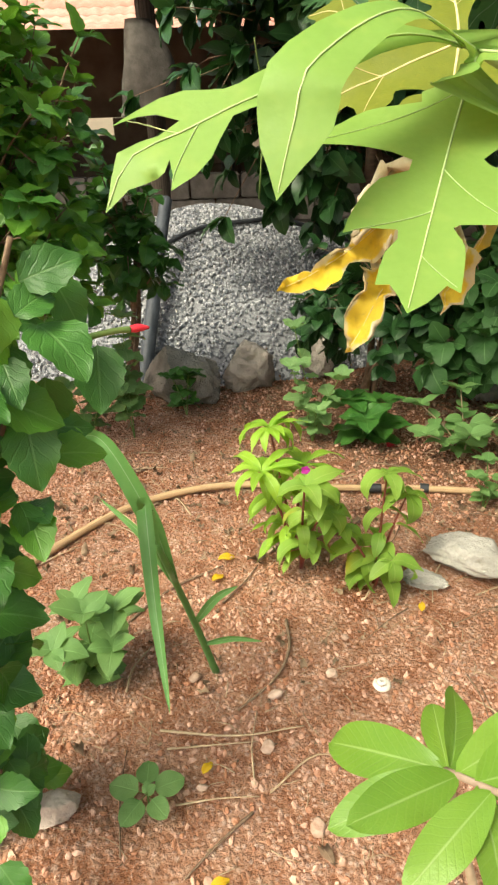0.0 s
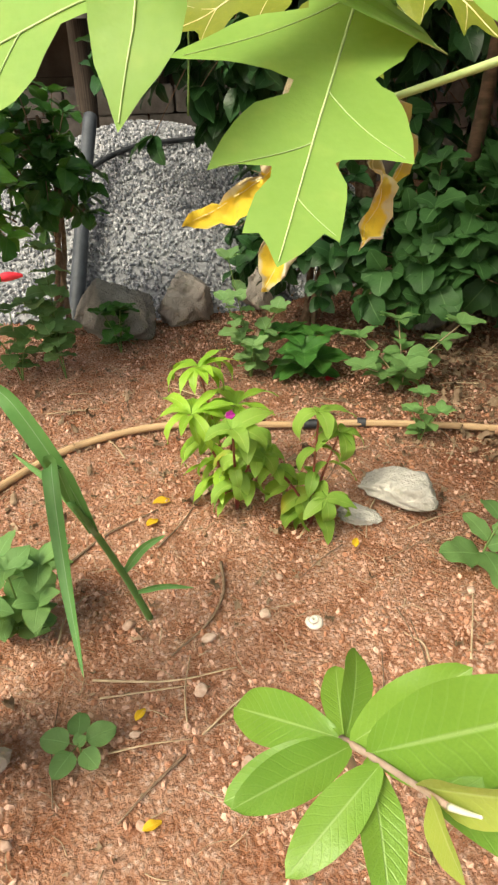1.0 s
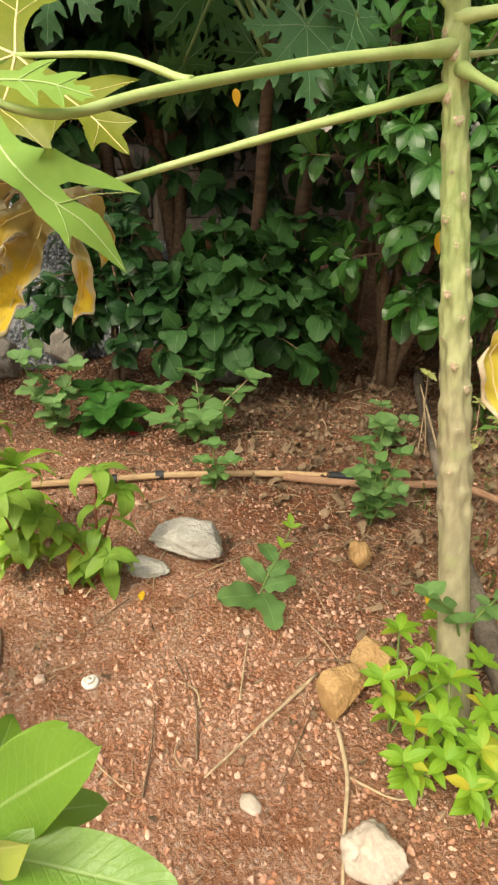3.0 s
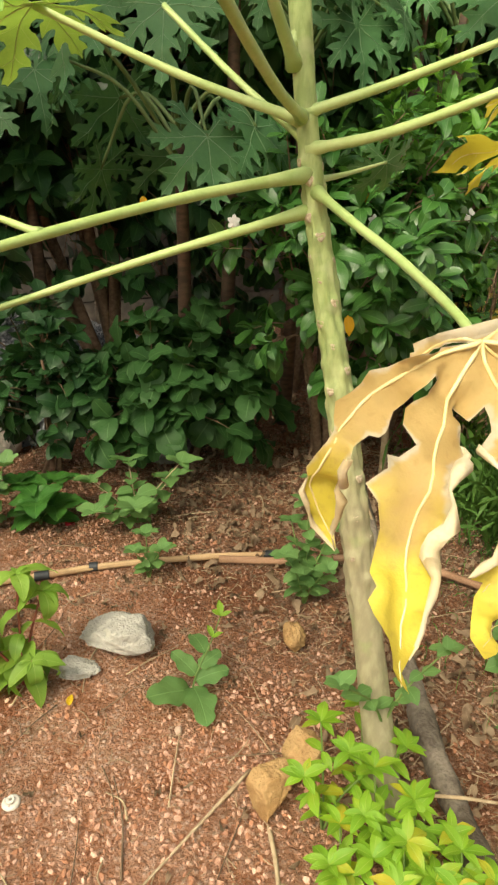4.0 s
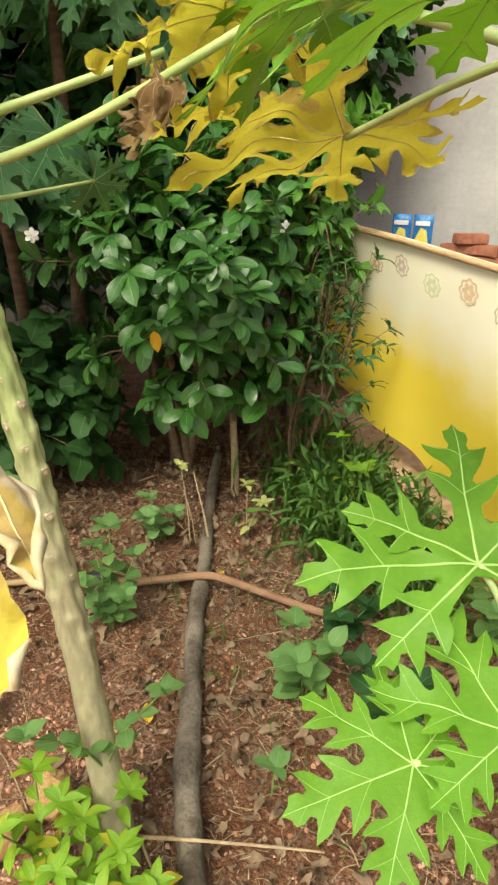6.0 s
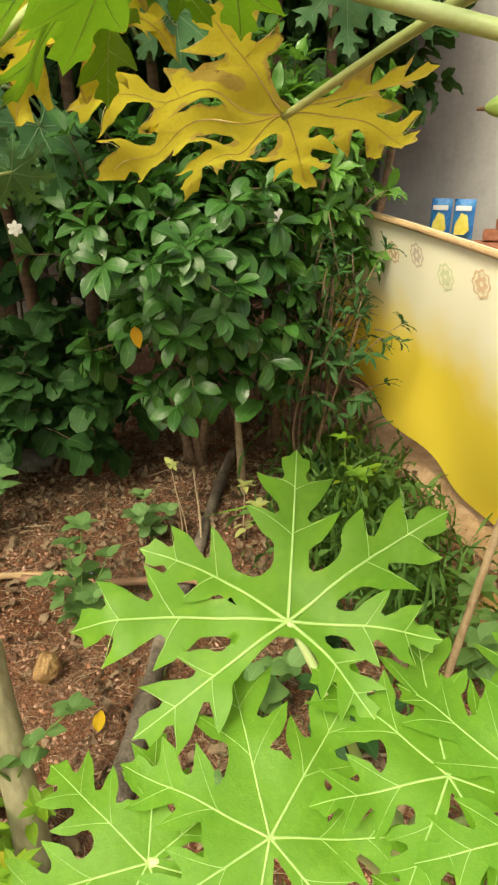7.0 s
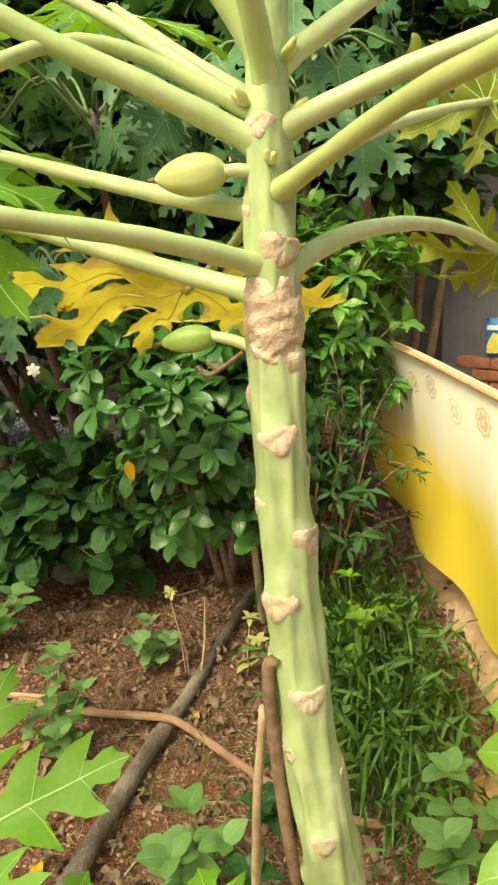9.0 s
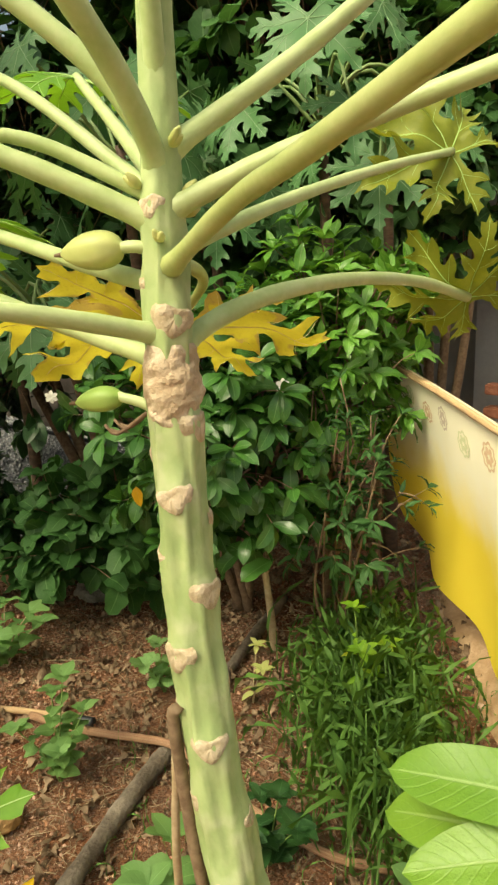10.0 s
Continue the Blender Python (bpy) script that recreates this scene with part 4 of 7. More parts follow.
    if roll_up:
        runs, V, F, U = [], [], [], []
        area = sum(pts[i].x * pts[(i + 1) % n].y - pts[(i + 1) % n].x * pts[i].y for i in range(n))
        sg = 1.0 if area > 0 else -1.0
        steps = 9
        before = False
        for i in range(n + 1):
            p = pts[i % n]
            r = p.length
            amp = 0.45 + 2.6 * noise.noise(Vector((p.x * 3.1, p.y * 3.1, 9)) + o)
            amp *= min(1, max(0, (r - 0.14) / 0.1)) * min(1, max(0, (0.86 - r) / 0.16)) * (0.8 + 0.8 * noise.noise(Vector((p.x * 13, p.y * 13, 3)) + o))
            if amp < 0.2:
                before = False
                if len(F) > 12:
                    runs.append((V, F, U))
                V, F, U = [], [], []
                continue
            t = (pts[(i + 3) % n] - pts[i - 3]).normalized()
            o2 = Vector((t.y, -t.x)) * sg
            q = place(p.x, p.y, 0.0)
            e = place(p.x - o2.x * 0.03, p.y - o2.y * 0.03, 0.03)
            f = place(p.x + t.x * 0.02, p.y + t.y * 0.02, 0.0)
            out = (q - e).normalized()
            nrm = out.cross(f - q).normalized()
            if nrm.dot(up) < 0:
                nrm = -nrm
            rr = roll_up * min(1.6, amp) * (0.8 + 0.9 * noise.noise(Vector((p.x * 15, p.y * 15, 1)) + o))
            for g in range(steps):
                ph = radians(-30 + (150 + 170 * min(1, amp)) * g / (steps - 1))
                sh = rr * (1 - 0.035 * g)
                V.append(q + out * (sh * math.sin(ph)) + nrm * (sh * (1 - math.cos(ph))))
                U.append((0.0, r))
            if before:
                b = len(V) - 2 * steps
                F += [(b + g, b + g + 1, b + steps + g + 1, b + steps + g) for g in range(steps - 1)]
            before = True
        if len(F) > 12:
            runs.append((V, F, U))
        for V, F, U in runs:
            put("dried_rim", mesh_of("dried_rim", V, F, U), rim_mat or M["rim"], ob, None, "pale dried rim rolled into curls")
    return ob


def petiole(parent, points, r0, r1, mat=None, label=""):
    return tube("petiole", points, r0, r1, mat or M["petiole"], parent, 10, label, steps=8, power=0.6, bulge=lambda f: 1 + 0.45 * max(0, 1 - f * 14) + 0.03 * math.sin(f * 40))


def scarred_trunk(parent, line, radius, count, start, end, seed, size, mat, rows=440, seg=48, label="", phase=40.0):
    """A papaya trunk: swollen round every leaf scar, faintly ribbed between them."""
    rn = random.Random(seed)
    pts = spline(line, rows // (len(line) - 1))
    n = len(pts)
    marks = []
    for i in range(count):
        f = start + (end - start) * i / count
        marks.append((f * (n - 1), radians(phase + 137.5 * (count - 1 - i) + rn.uniform(-9, 9)), rn.uniform(0.70, 1.12)))
    length = sum((pts[i + 1] - pts[i]).length for i in range(n - 1)) / (n - 1)
    V, F, U = [], [], []
    stations = []
    for i, c in enumerate(pts):
        d = (pts[min(i + 1, n - 1)] - pts[max(i - 1, 0)]).normalized()
        x = (Vector((1, 0, 0)) - d * d.x).normalized()
        y = d.cross(x)
        stations.append((c, d, x, y))
        r0 = radius(i / (n - 1))
        close = [m for m in marks if abs(m[0] - i) * length < 0.12 * size]
        for k in range(seg):
            a = 2 * math.pi * k / seg
            r = r0 * (1 + 0.035 * noise.noise(Vector((math.cos(a) * 3.5, math.sin(a) * 3.5, i * length * 9))) + 0.022 * noise.noise(Vector((math.cos(a) * 5, math.sin(a) * 5, i * length * 55))) + 0.03 * noise.noise(Vector((math.cos(a) * 1.6, math.sin(a) * 1.6, i * length * 22))))
            for mi, ma, ms in close:
                da = (a - ma + math.pi) % (2 * math.pi) - math.pi
                dz = ((i - mi) * length + 0.002) / size
                r += r0 * 0.21 * ms * math.exp(-(abs(da) / 0.62) ** 3 - ((dz + 0.002) / (0.013 if dz > 0 else 0.019)) ** 2)
                r -= r0 * 0.10 * math.exp(-(da / 0.3) ** 2 - ((dz + 0.045) / 0.022) ** 2)
                r += r0 * 0.17 * math.exp(-((abs(da) - 0.5 + 0.12 * max(0, -dz) / 0.05) / 0.12) ** 2 - ((dz + 0.035) / 0.040) ** 2)
            V.append(c + (x * math.cos(a) + y * math.sin(a)) * r)
            U.append((i * length, k / seg))
    for i in range(n - 1):
        for k in range(seg):
            a, b = i * seg + k, i * seg + (k + 1) % seg
            F.append((a, b, b + seg, a + seg))
    F.append(tuple(reversed(range(seg))))
    F.append(tuple(range((n - 1) * seg, n * seg)))
    put("trunk", mesh_of("trunk", V, F, U), mat, parent, None, label)
    # heart-shaped scar
    S, G = [(0, 0, 0.0006)], []
    ring = []
    for k in range(20):
        a = 2 * math.pi * k / 20
        ca = math.cos(a)
        hx = 0.0125 * math.sin(a) * (1 if ca > 0 else 1 - 0.35 * ca * ca)
        hy = 0.0085 * ca ** 0.7 - 0.003 * ca ** 8 if ca > 0 else -0.0135 * abs(ca) ** 1.4
        ring.append((hx, hy))
    S += [(x * 0.55, y * 0.55, 0.0006 - x * x * 5) for x, y in ring] + [(x * 0.9, y * 0.9, 0.0007 - x * x * 14) for x, y in ring] + [(x * 1.12, y * 1.12, -0.005 - x * x * 18) for x, y in ring]
    for k in range(20):
        j = (k + 1) % 20
        G.append((0, 1 + k, 1 + j))
        for o in (0, 20):
            G.append((1 + o + k, 21 + o + k, 21 + o + j, 1 + o + j))
    me = mesh_of("leaf_scar", S, G)
    me.materials.append(M["scar"])
    for mi, ma, ms in marks:
        c, d, x, y = stations[min(n - 1, int(mi))]
        z = x * math.cos(ma) + y * math.sin(ma)
        xx = d.cross(z)
        m = Matrix((xx, d, z)).transposed().to_4x4() @ Matrix.Rotation(rn.uniform(-0.3, 0.3), 4, 'Z') @ Matrix.Scale(size * ms * 0.95, 4)
        m.translation = c + z * (radius(mi / (n - 1)) * (1 + 0.186 * ms)) - d * 0.002 * size
        put("leaf_scar", me, None, parent, m)

# ---- ground ----


def ground_z(x, y):
    p = Vector((x, y, 0))
    return 0.018 * noise.noise(p * 0.9) + 0.010 * noise.noise(p * 3.1) + 0.004 * noise.noise(p * 11)


def build_ground():
    near_x = list(np.arange(-2.0, 4.6, 0.045))
    near_y = list(np.arange(0.2, 5.4, 0.045))
    xs = [-400, -120, -40, -15, -7, -4, -2.8] + near_x + [5.2, 6.2, 8, 12, 20, 50, 150, 400]
    ys = [-400, -120, -40, -15, -6, -3, -1.5, -0.6, -0.1] + near_y + [5.8, 6.5, 7.5, 9, 12, 20, 50, 150, 400]
    V = [(x, y, ground_z(x, y) if -3 < x < 5 and -0.2 < y < 6 else 0.0) for y in ys for x in xs]
    w = len(xs)
    F = [(j * w + i, j * w + i + 1, (j + 1) * w + i + 1, (j + 1) * w + i) for j in range(len(ys) - 1) for i in range(w - 1)]
    put("ground", mesh_of("ground", V, F), M["soil"], None, None, "dry red garden soil with grit and litter", "ground", "structure")


build_ground()

# ---- shed, walls and houses at the back ----


def build_shed():
    for i, (x, y) in enumerate([(-2.5, 6.5), (-0.52, 6.6), (1.75, 6.8), (-2.5, 8.7), (0.2, 8.7), (2.6, 8.7)]):
        tube("shed_post", [(x, y, 0), (x + 0.03, y, 1.4), (x, y + 0.02, 2.62 + (y - 6.2) * 0.16)], 0.085, 0.075, M["dark_wood"], None, 9, "dark rough timber post of the open shed", "post", rough=0.1, seed=i)
    roof = empty("shed_roof", "low dark sheet roof over the open shed", "roof")
    tagged(roof, kind="structure")
    V, F = [], []
    n = 60
    for i in range(n + 1):
        x = -5.0 + 10.5 * i / n
        z = 0.035 * math.sin(i * 2.1)
        V += [(x, 6.2, 2.57 + z), (x, 9.4, 3.08 + z), (x, 6.2, 2.6 + z), (x, 9.4, 3.11 + z)]
    for i in range(n):
        a, b = i * 4, i * 4 + 4
        F += [(a, a + 1, b + 1, b), (a + 2, b + 2, b + 3, a + 3), (a, b, b + 2, a + 2), (a + 1, a + 3, b + 3, b + 1)]
    put("roof_sheet", mesh_of("roof_sheet", V, F), M["roof_sheet"], roof)
    for y, z in ((6.5, 2.60), (7.6, 2.78), (8.8, 2.97)):
        tube("rafter", [(-5, y, z - 0.03), (0, y, z - 0.05), (5.4, y, z - 0.03)], 0.06, 0.06, M["dark_wood"], roof, 8)
    # low wall of cement blocks behind the gravel
    wall = empty("wall_back", "low rough wall of brown cement blocks", "wall")
    tagged(wall, kind="structure")
    me = None
    rn = random.Random(3)
    for row in range(4):
        for k in range(17):
            x = -4.4 + k * 0.52 + (0.26 if row % 2 else 0)
            if me is None:
                bm = box_bm((0.50, 0.22, 0.235), (0, 0, 0), 0.012)
                me = bpy.data.meshes.new("block")
                bm.to_mesh(me)
                bm.free()
                me.materials.append(M["block"])
            put("block", me, None, wall, Matrix.Translation((x, 7.6 + rn.uniform(-0.015, 0.015), 0.12 + row * 0.245)) @ Matrix.Rotation(rn.uniform(-0.02, 0.02), 4, "Z"))
    shed_wall = tagged(empty("wall_shed", "dark mud-plastered back wall of the shed with gaps", "wall"), kind="structure")
    for a, b in (((-5, 9.0, 0), (5.4, 9.2, 0.98)), ((-5, 9.0, 1.52), (5.4, 9.2, 2.4)), ((-5, 9.0, 0.985), (-2.0, 9.2, 1.515)), ((-2.0, 9.0, 0.985), (-1.1, 9.2, 1.33)), ((-1.1, 9.0, 0.985), (0.40, 9.2, 1.515)), ((0.66, 9.0, 0.985), (1.22, 9.2, 1.515)),
                 ((0.40, 9.0, 1.40), (0.66, 9.2, 1.515)), ((1.86, 9.0, 0.985), (5.4, 9.2, 1.515))):
        put("wall_piece", mesh_of("wall_piece", *box_arrays(a, b), smooth=False), M["mud"], shed_wall)
    for x in (1.44, 1.66):
        tube("bar", [(x, 9.1, 0.98), (x + 0.02, 9.1, 1.25), (x + 0.05, 9.1, 1.52)], 0.035, 0.03, M["dark_wood"], shed_wall, 7)
    put("wall_shed_side", mesh_of("wall_shed_side", *box_arrays((-5.3, 6.3, 0), (-5.02, 9.3, 2.7)), smooth=False), M["mud"], None, None, "dark mud-plastered side wall of the shed", "wall", kind="structure")
    put("wall_yard", mesh_of("wall_yard", *box_arrays((-6, 12.0, 0), (7, 12.2, 2.0)), smooth=False), M["plaster_pale"], None, None, "pale sunlit plaster wall beyond the shed", "wall", kind="structure")


def box_arrays(a, b):
    (x0, y0, z0), (x1, y1, z1) = a, b
    V = [(x, y, z) for z in (z0, z1) for y in (y0, y1) for x in (x0, x1)]
    return V, [(0, 2, 3, 1), (4, 5, 7, 6), (0, 1, 5, 4), (2, 6, 7, 3), (0, 4, 6, 2), (1, 3, 7, 5)]


def tiled_house(at, wide, rows, turn, label, eave=2.55):
    """A house with a clay-tile roof that slopes towards the garden; each course of tiles is a row of its own."""
    house = empty("tiled_house", label, "house", at=at)
    base = Matrix.Translation(at) @ Matrix.Rotation(turn, 4, "Z")
    body = mesh_of("wall", *box_arrays((-wide / 2 + 0.3, 0.6, 0), (wide / 2 - 0.3, 5, eave - 0.1)), smooth=False)
    put("wall", body, M["mud"], house, base)
    V, F = [], []
    n = int(wide / 0.045)
    for r in range(rows):
        y0, z0 = r * 0.24, eave + r * 0.15
        o = len(V)
        for i in range(n + 1):
            x = -wide / 2 + wide * i / n
            h = 0.028 * abs(math.sin(math.pi * x / 0.22))
            V += [(x, y0, z0 + h), (x, y0 + 0.27, z0 + 0.145 + h), (x, y0, z0 + h - 0.022)]
        for i in range(n):
            a, b = o + i * 3, o + i * 3 + 3
            F += [(a, b, b + 1, a + 1), (a + 2, b + 2, b, a)]
    put("roof", mesh_of("roof", V, F), M["roof_tile"], house, base, "rows of pinkish clay tiles")
    bm = box_bm((wide, 0.06, 0.18), (0, 0.02, eave - 0.09), 0.01)
    ob = part("fascia", bm, M["dark_wood"], house)
    ob.matrix_basis = base


build_shed()
tiled_house((-2.6, 13.0, 0), 5.2, 12, radians(-6), "far house with a pink clay-tile roof")
tiled_house((3.0, 13.4, 0), 5.6, 12, radians(4), "far house with a reddish clay-tile roof", 2.7)

# grey plastered house beyond the cloth
HOUSE = Matrix.Translation((4.62, 4.35, 0)) @ Matrix.Rotation(radians(-52), 4, "Z")
grey_house = empty("grey_house", "grey cement-plastered house wall with streaks", "house", at=(4.62, 4.35, 0))
put("wall", mesh_of("wall", *box_arrays((-0.55, 0.0, 0), (4.0, 0.25, 6.0)), smooth=False), M["plaster"], grey_house, HOUSE)
put("wall", mesh_of("wall", *box_arrays((-0.55, 0.255, 0), (-0.3, 3.0, 6.0)), smooth=False), M["plaster"], grey_house, HOUSE)
BACK = Matrix.Translation((3.55, 5.7, 0)) @ Matrix.Rotation(radians(-20), 4, "Z")
back_house = empty("concrete_house", "grey concrete house with a dark window band", "house", at=(3.55, 5.7, 0))
put("wall", mesh_of("wall", *box_arrays((0.2, 0.0, 0), (4.5, 0.3, 2.12)), smooth=False), M["plaster"], back_house, BACK)
put("lintel", mesh_of("lintel", *box_arrays((0.1, -0.12, 2.5), (4.5, 0.3, 2.85)), smooth=False), M["plaster"], back_house, BACK)
put("window", mesh_of("window", *box_arrays((0.25, 0.12, 2.125), (4.4, 0.25, 2.495)), smooth=False), M["roof_sheet"], back_house, BACK, "dark unglazed window band")

# brick ledge with packets on it
ledge = empty("brick_ledge", "low ledge of loose red bricks", "ledge")
bm = box_bm((0.225, 0.105, 0.07), bevel=0.008)
brick_me = bpy.data.meshes.new("brick")
bm.to_mesh(brick_me)
bm.free()
brick_me.materials.append(M["brick"])
LEDGE = Matrix.Translation((4.22, 3.715, 0.02)) @ Matrix.Rotation(radians(-52), 4, "Z")
rl = random.Random(8)
for row in range(15):
    for k in range(7):
        put("brick", brick_me, None, ledge, LEDGE @ Matrix.Translation((-0.25 + k * 0.235 + (0.117 if row % 2 else 0), rl.uniform(-0.006, 0.006), 0.037 + row * 0.076)))
for k, (dx, dz, tw) in enumerate([(0.28, 0, 0.2), (0.45, 0.0, -0.3), (0.36, 0.072, 0.5)]):
    b = put("loose_brick", brick_me, None, None, LEDGE @ Matrix.Translation((dx, 0.0, 1.177 + dz)) @ Matrix.Rotation(tw, 4, "Z"))
    tagged(b, "loose red brick lying on the ledge", "brick", "loose bricks")
for k in range(2):
    pk = empty("packet", "glossy blue packet with a yellow patch standing on the ledge", "packet", "packets", at=LEDGE @ Vector((-0.12 + k * 0.15, 0, 1.14)))
    V, F = [], []
    for i in range(9):
        for j in range(9):
            u, v = i / 8 * 2 - 1, j / 8
            bulge = 0.032 * (1 - abs(u) ** 3) * math.sin(math.pi * min(1, max(0, v))) ** 0.5
            V += [(u * 0.068, -bulge, v * 0.25), (u * 0.068, bulge, v * 0.25)]
    for i in range(8):
        for j in range(8):
            a = (i * 9 + j) * 2
            F += [(a, a + 18, a + 20, a + 2), (a + 1, a + 3, a + 21, a + 19)]
    put("bag", mesh_of("bag", V, F), M["packet_blue"], pk, LEDGE @ Matrix.Translation((-0.12 + k * 0.15, 0, 1.141)))
    fv = [(-0.045, -0.036, 0.03), (0.02, -0.037, 0.03), (0.05, -0.037, 0.06), (0.03, -0.036, 0.15), (-0.01, -0.036, 0.165), (-0.045, -0.036, 0.09)]
    put("patch", mesh_of("patch", fv, [(0, 1, 2, 3, 4, 5)]), M["packet_yellow"], pk, LEDGE @ Matrix.Translation((-0.12 + k * 0.15, 0, 1.141)))
    fv = [(-0.05, -0.034, 0.18), (0.05, -0.034, 0.18), (0.05, -0.03, 0.21), (-0.05, -0.03, 0.21)]
    put("band", mesh_of("band", fv, [(0, 1, 2, 3)]), M["packet_white"], pk, LEDGE @ Matrix.Translation((-0.12 + k * 0.15, -0.003, 1.141)))

# ---- gravel heap ----


def heap_z(x, y):
    cx, cy = -0.1, 5.9
    dx, dy = (x - cx) / 2.4, (y - cy) / 1.8
    r = math.hypot(dx, dy)
    z = 0.88 * max(0.0, 1 - r ** 1.35)
    return z + 0.05 * noise.noise(Vector((x * 1.7, y * 1.7, 3))) * (z > 0.02) - 0.03


def build_heap():
    heap = empty("gravel_heap", "heap of grey crushed stone", "gravel heap", at=(-0.1, 5.8, 0))
    V, F = [], []
    nx, ny = 60, 44
    for j in range(ny + 1):
        for i in range(nx + 1):
            x, y = -2.6 + 5.0 * i / nx, 4.0 + 3.5 * j / ny
            V.append((x, y, heap_z(x, y) - 0.015))
    for j in range(ny):
        for i in range(nx):
            F.append((j * (nx + 1) + i, j * (nx + 1) + i + 1, (j + 1) * (nx + 1) + i + 1, (j + 1) * (nx + 1) + i))
    put("heap_bed", mesh_of("heap_bed", V, F), M["gravel_bed"], heap)
    stones = []
    for s in range(5):
        bm = bmesh.new()
        bmesh.ops.create_icosphere(bm, subdivisions=1, radius=1.0)
        rn = random.Random(s)
        for v in bm.verts:
            v.co *= rn.uniform(0.65, 1.15)
        me = bpy.data.meshes.new("stone")
        bm.to_mesh(me)
        bm.free()
        stones.append(me)
    rn = random.Random(11)
    items = []
    while len(items) < 19000:
        x, y = rn.uniform(-2.4, 2.2), 4.05 + 2.0 * rn.random()
        z = heap_z(x, y)
        if z < -0.02:
            continue
        s = rn.uniform(0.008, 0.018)
        m = Matrix.Translation((x, y, z)) @ Euler((rn.uniform(0, 6), rn.uniform(0, 6), rn.uniform(0, 6))).to_matrix().to_4x4() @ Matrix.Diagonal((s, s * rn.uniform(0.7, 1), s * rn.uniform(0.5, 0.9), 1))
        items.append((rn.choice(stones), m))
    joined("crushed_stone", items, M["gravel"], heap, smooth=False)
    # grit strewn over the soil
    items = []
    while len(items) < 46000:
        x, y = rn.uniform(-1.4, 3.4), rn.uniform(0.45, 4.2)
        if noise.noise(Vector((x * 1.5, y * 1.5, 7))) < rn.uniform(-0.8, 0.45) or rn.random() < (y - 0.5) * 0.16 or rn.random() < 0.75 * min(1, max(0, (x - 0.9) / 0.5)):
            continue
        s = 0.0024 + 0.0085 * rn.random() ** 4
        m = Matrix.Translation((x, y, ground_z(x, y) + s * 0.25)) @ Euler((rn.uniform(0, 6), rn.uniform(0, 6), rn.uniform(0, 6))).to_matrix().to_4x4() @ Matrix.Diagonal((s * 1.3, s, s * 0.7, 1))
        items.append((rn.choice(stones), m))
    joined("grit", items, M["pebble"], None, "pinkish grit and pebbles strewn over the soil", "grit", smooth=False)
    return stones


stones = build_heap()

# ---- stones and loose things on the soil ----
rock("rock", (-0.36, 4.0, 0.11), (0.24, 0.20, 0.19), M["rock"], 4, "rough grey boulder at the foot of the gravel", 0.3)
rock("rock", (0.06, 4.14, 0.12), (0.18, 0.16, 0.17), M["rock_pale"], 9, "pale blocky boulder at the foot of the gravel", 0.2)
rock("rock", (0.50, 4.25, 0.09), (0.16, 0.14, 0.16), M["rock_pale"], 12, "pale boulder half hidden by leaves", 1.0)
rock("rock", (1.37, 3.76, 0.07), (0.16, 0.12, 0.11), M["rock"], 15, "dark stone in the shade of the shrubs", 0.5)
rock("concrete_chunk", (0.675, 2.27, 0.055), (0.152, 0.088, 0.072), M["concrete"], 21, "pale broken chunk of concrete lying on soil", -0.56, "concrete")
rock("concrete_flake", (0.50, 2.215, 0.012), (0.085, 0.06, 0.022), M["concrete"], 25, "flat grey flake of concrete beside the chunk", -0.5, "concrete")
rock("stone", (0.875, 1.50, 0.06), (0.080, 0.072, 0.076), M["rock_brown"], 31, "rounded yellow-brown stone on the soil", 0.6)
rock("stone", (1.02, 1.56, 0.05), (0.066, 0.06, 0.06), M["rock_brown"], 36, "smaller yellow-brown stone beside another", 1.7)
rock("stone", (1.24, 2.01, 0.035), (0.07, 0.05, 0.05), M["rock_brown"], 39, "brown stone lying among weeds", 1.1)
rock("stone", (-0.64, 1.50, 0.03), (0.060, 0.048, 0.05), M["white_stone"], 41, "pale angular stone on the soil", 0.4)
rock("stone", (0.526, 1.305, 0.01), (0.030, 0.030, 0.016), M["white_stone"], 44, "small white pebble on the soil", 0.4)
rock("stone", (0.735, 1.08, 0.03), (0.075, 0.065, 0.05), M["white_stone"], 47, "pale rough stone on the soil", 1.4)
rock("stone", (2.90, 1.66, 0.02), (0.12, 0.085, 0.05), M["rock_brown"], 51, "flat pinkish stone near the hanging cloth", 0.8)
for k, (x, y, s) in enumerate([(-0.293, 1.527, 0.022), (-0.308, 1.868, 0.03), (0.088, 1.831, 0.03), (-0.283, 1.314, 0.02), (-0.567, 1.323, 0.022), (-0.082, 1.777, 0.03), (-0.12, 1.62, 0.03), (-0.03, 1.4, 0.034), (0.16, 1.98, 0.02), (0.42, 1.72, 0.018), (0.72, 1.82, 0.022), (-0.02, 2.45, 0.03), (0.55, 2.62, 0.026), (1.5, 1.55, 0.03), (1.9, 1.35, 0.028), (2.3, 2.0, 0.03), (3.196, 2.332, 0.035)]):
    tagged(rock("pebble", (x, y, ground_z(x, y) + s * 0.3), (s * 0.75, s * 0.6, s * 0.4), M["pale_pebble"], 60 + k, "small pale pinkish pebble on the soil", k * 0.7, "pebble"), group="pebbles on the soil")


def snail_shell():
    V, F, U = tube_data([(0.02 * math.cos(a) * (1 - a / 14), 0.02 * math.sin(a) * (1 - a / 14), 0.002 * a) for a in np.linspace(0, 11, 26)], 0.011, 0.003, 8, 2)
    put("snail_shell", mesh_of("snail_shell", V, F, U), M["shell"], None, Matrix.Translation((0.224, 1.78, 0.012)) @ Matrix.Rotation(2.2, 4, "Z"), "white coiled snail shell on the soil", "shell")


snail_shell()


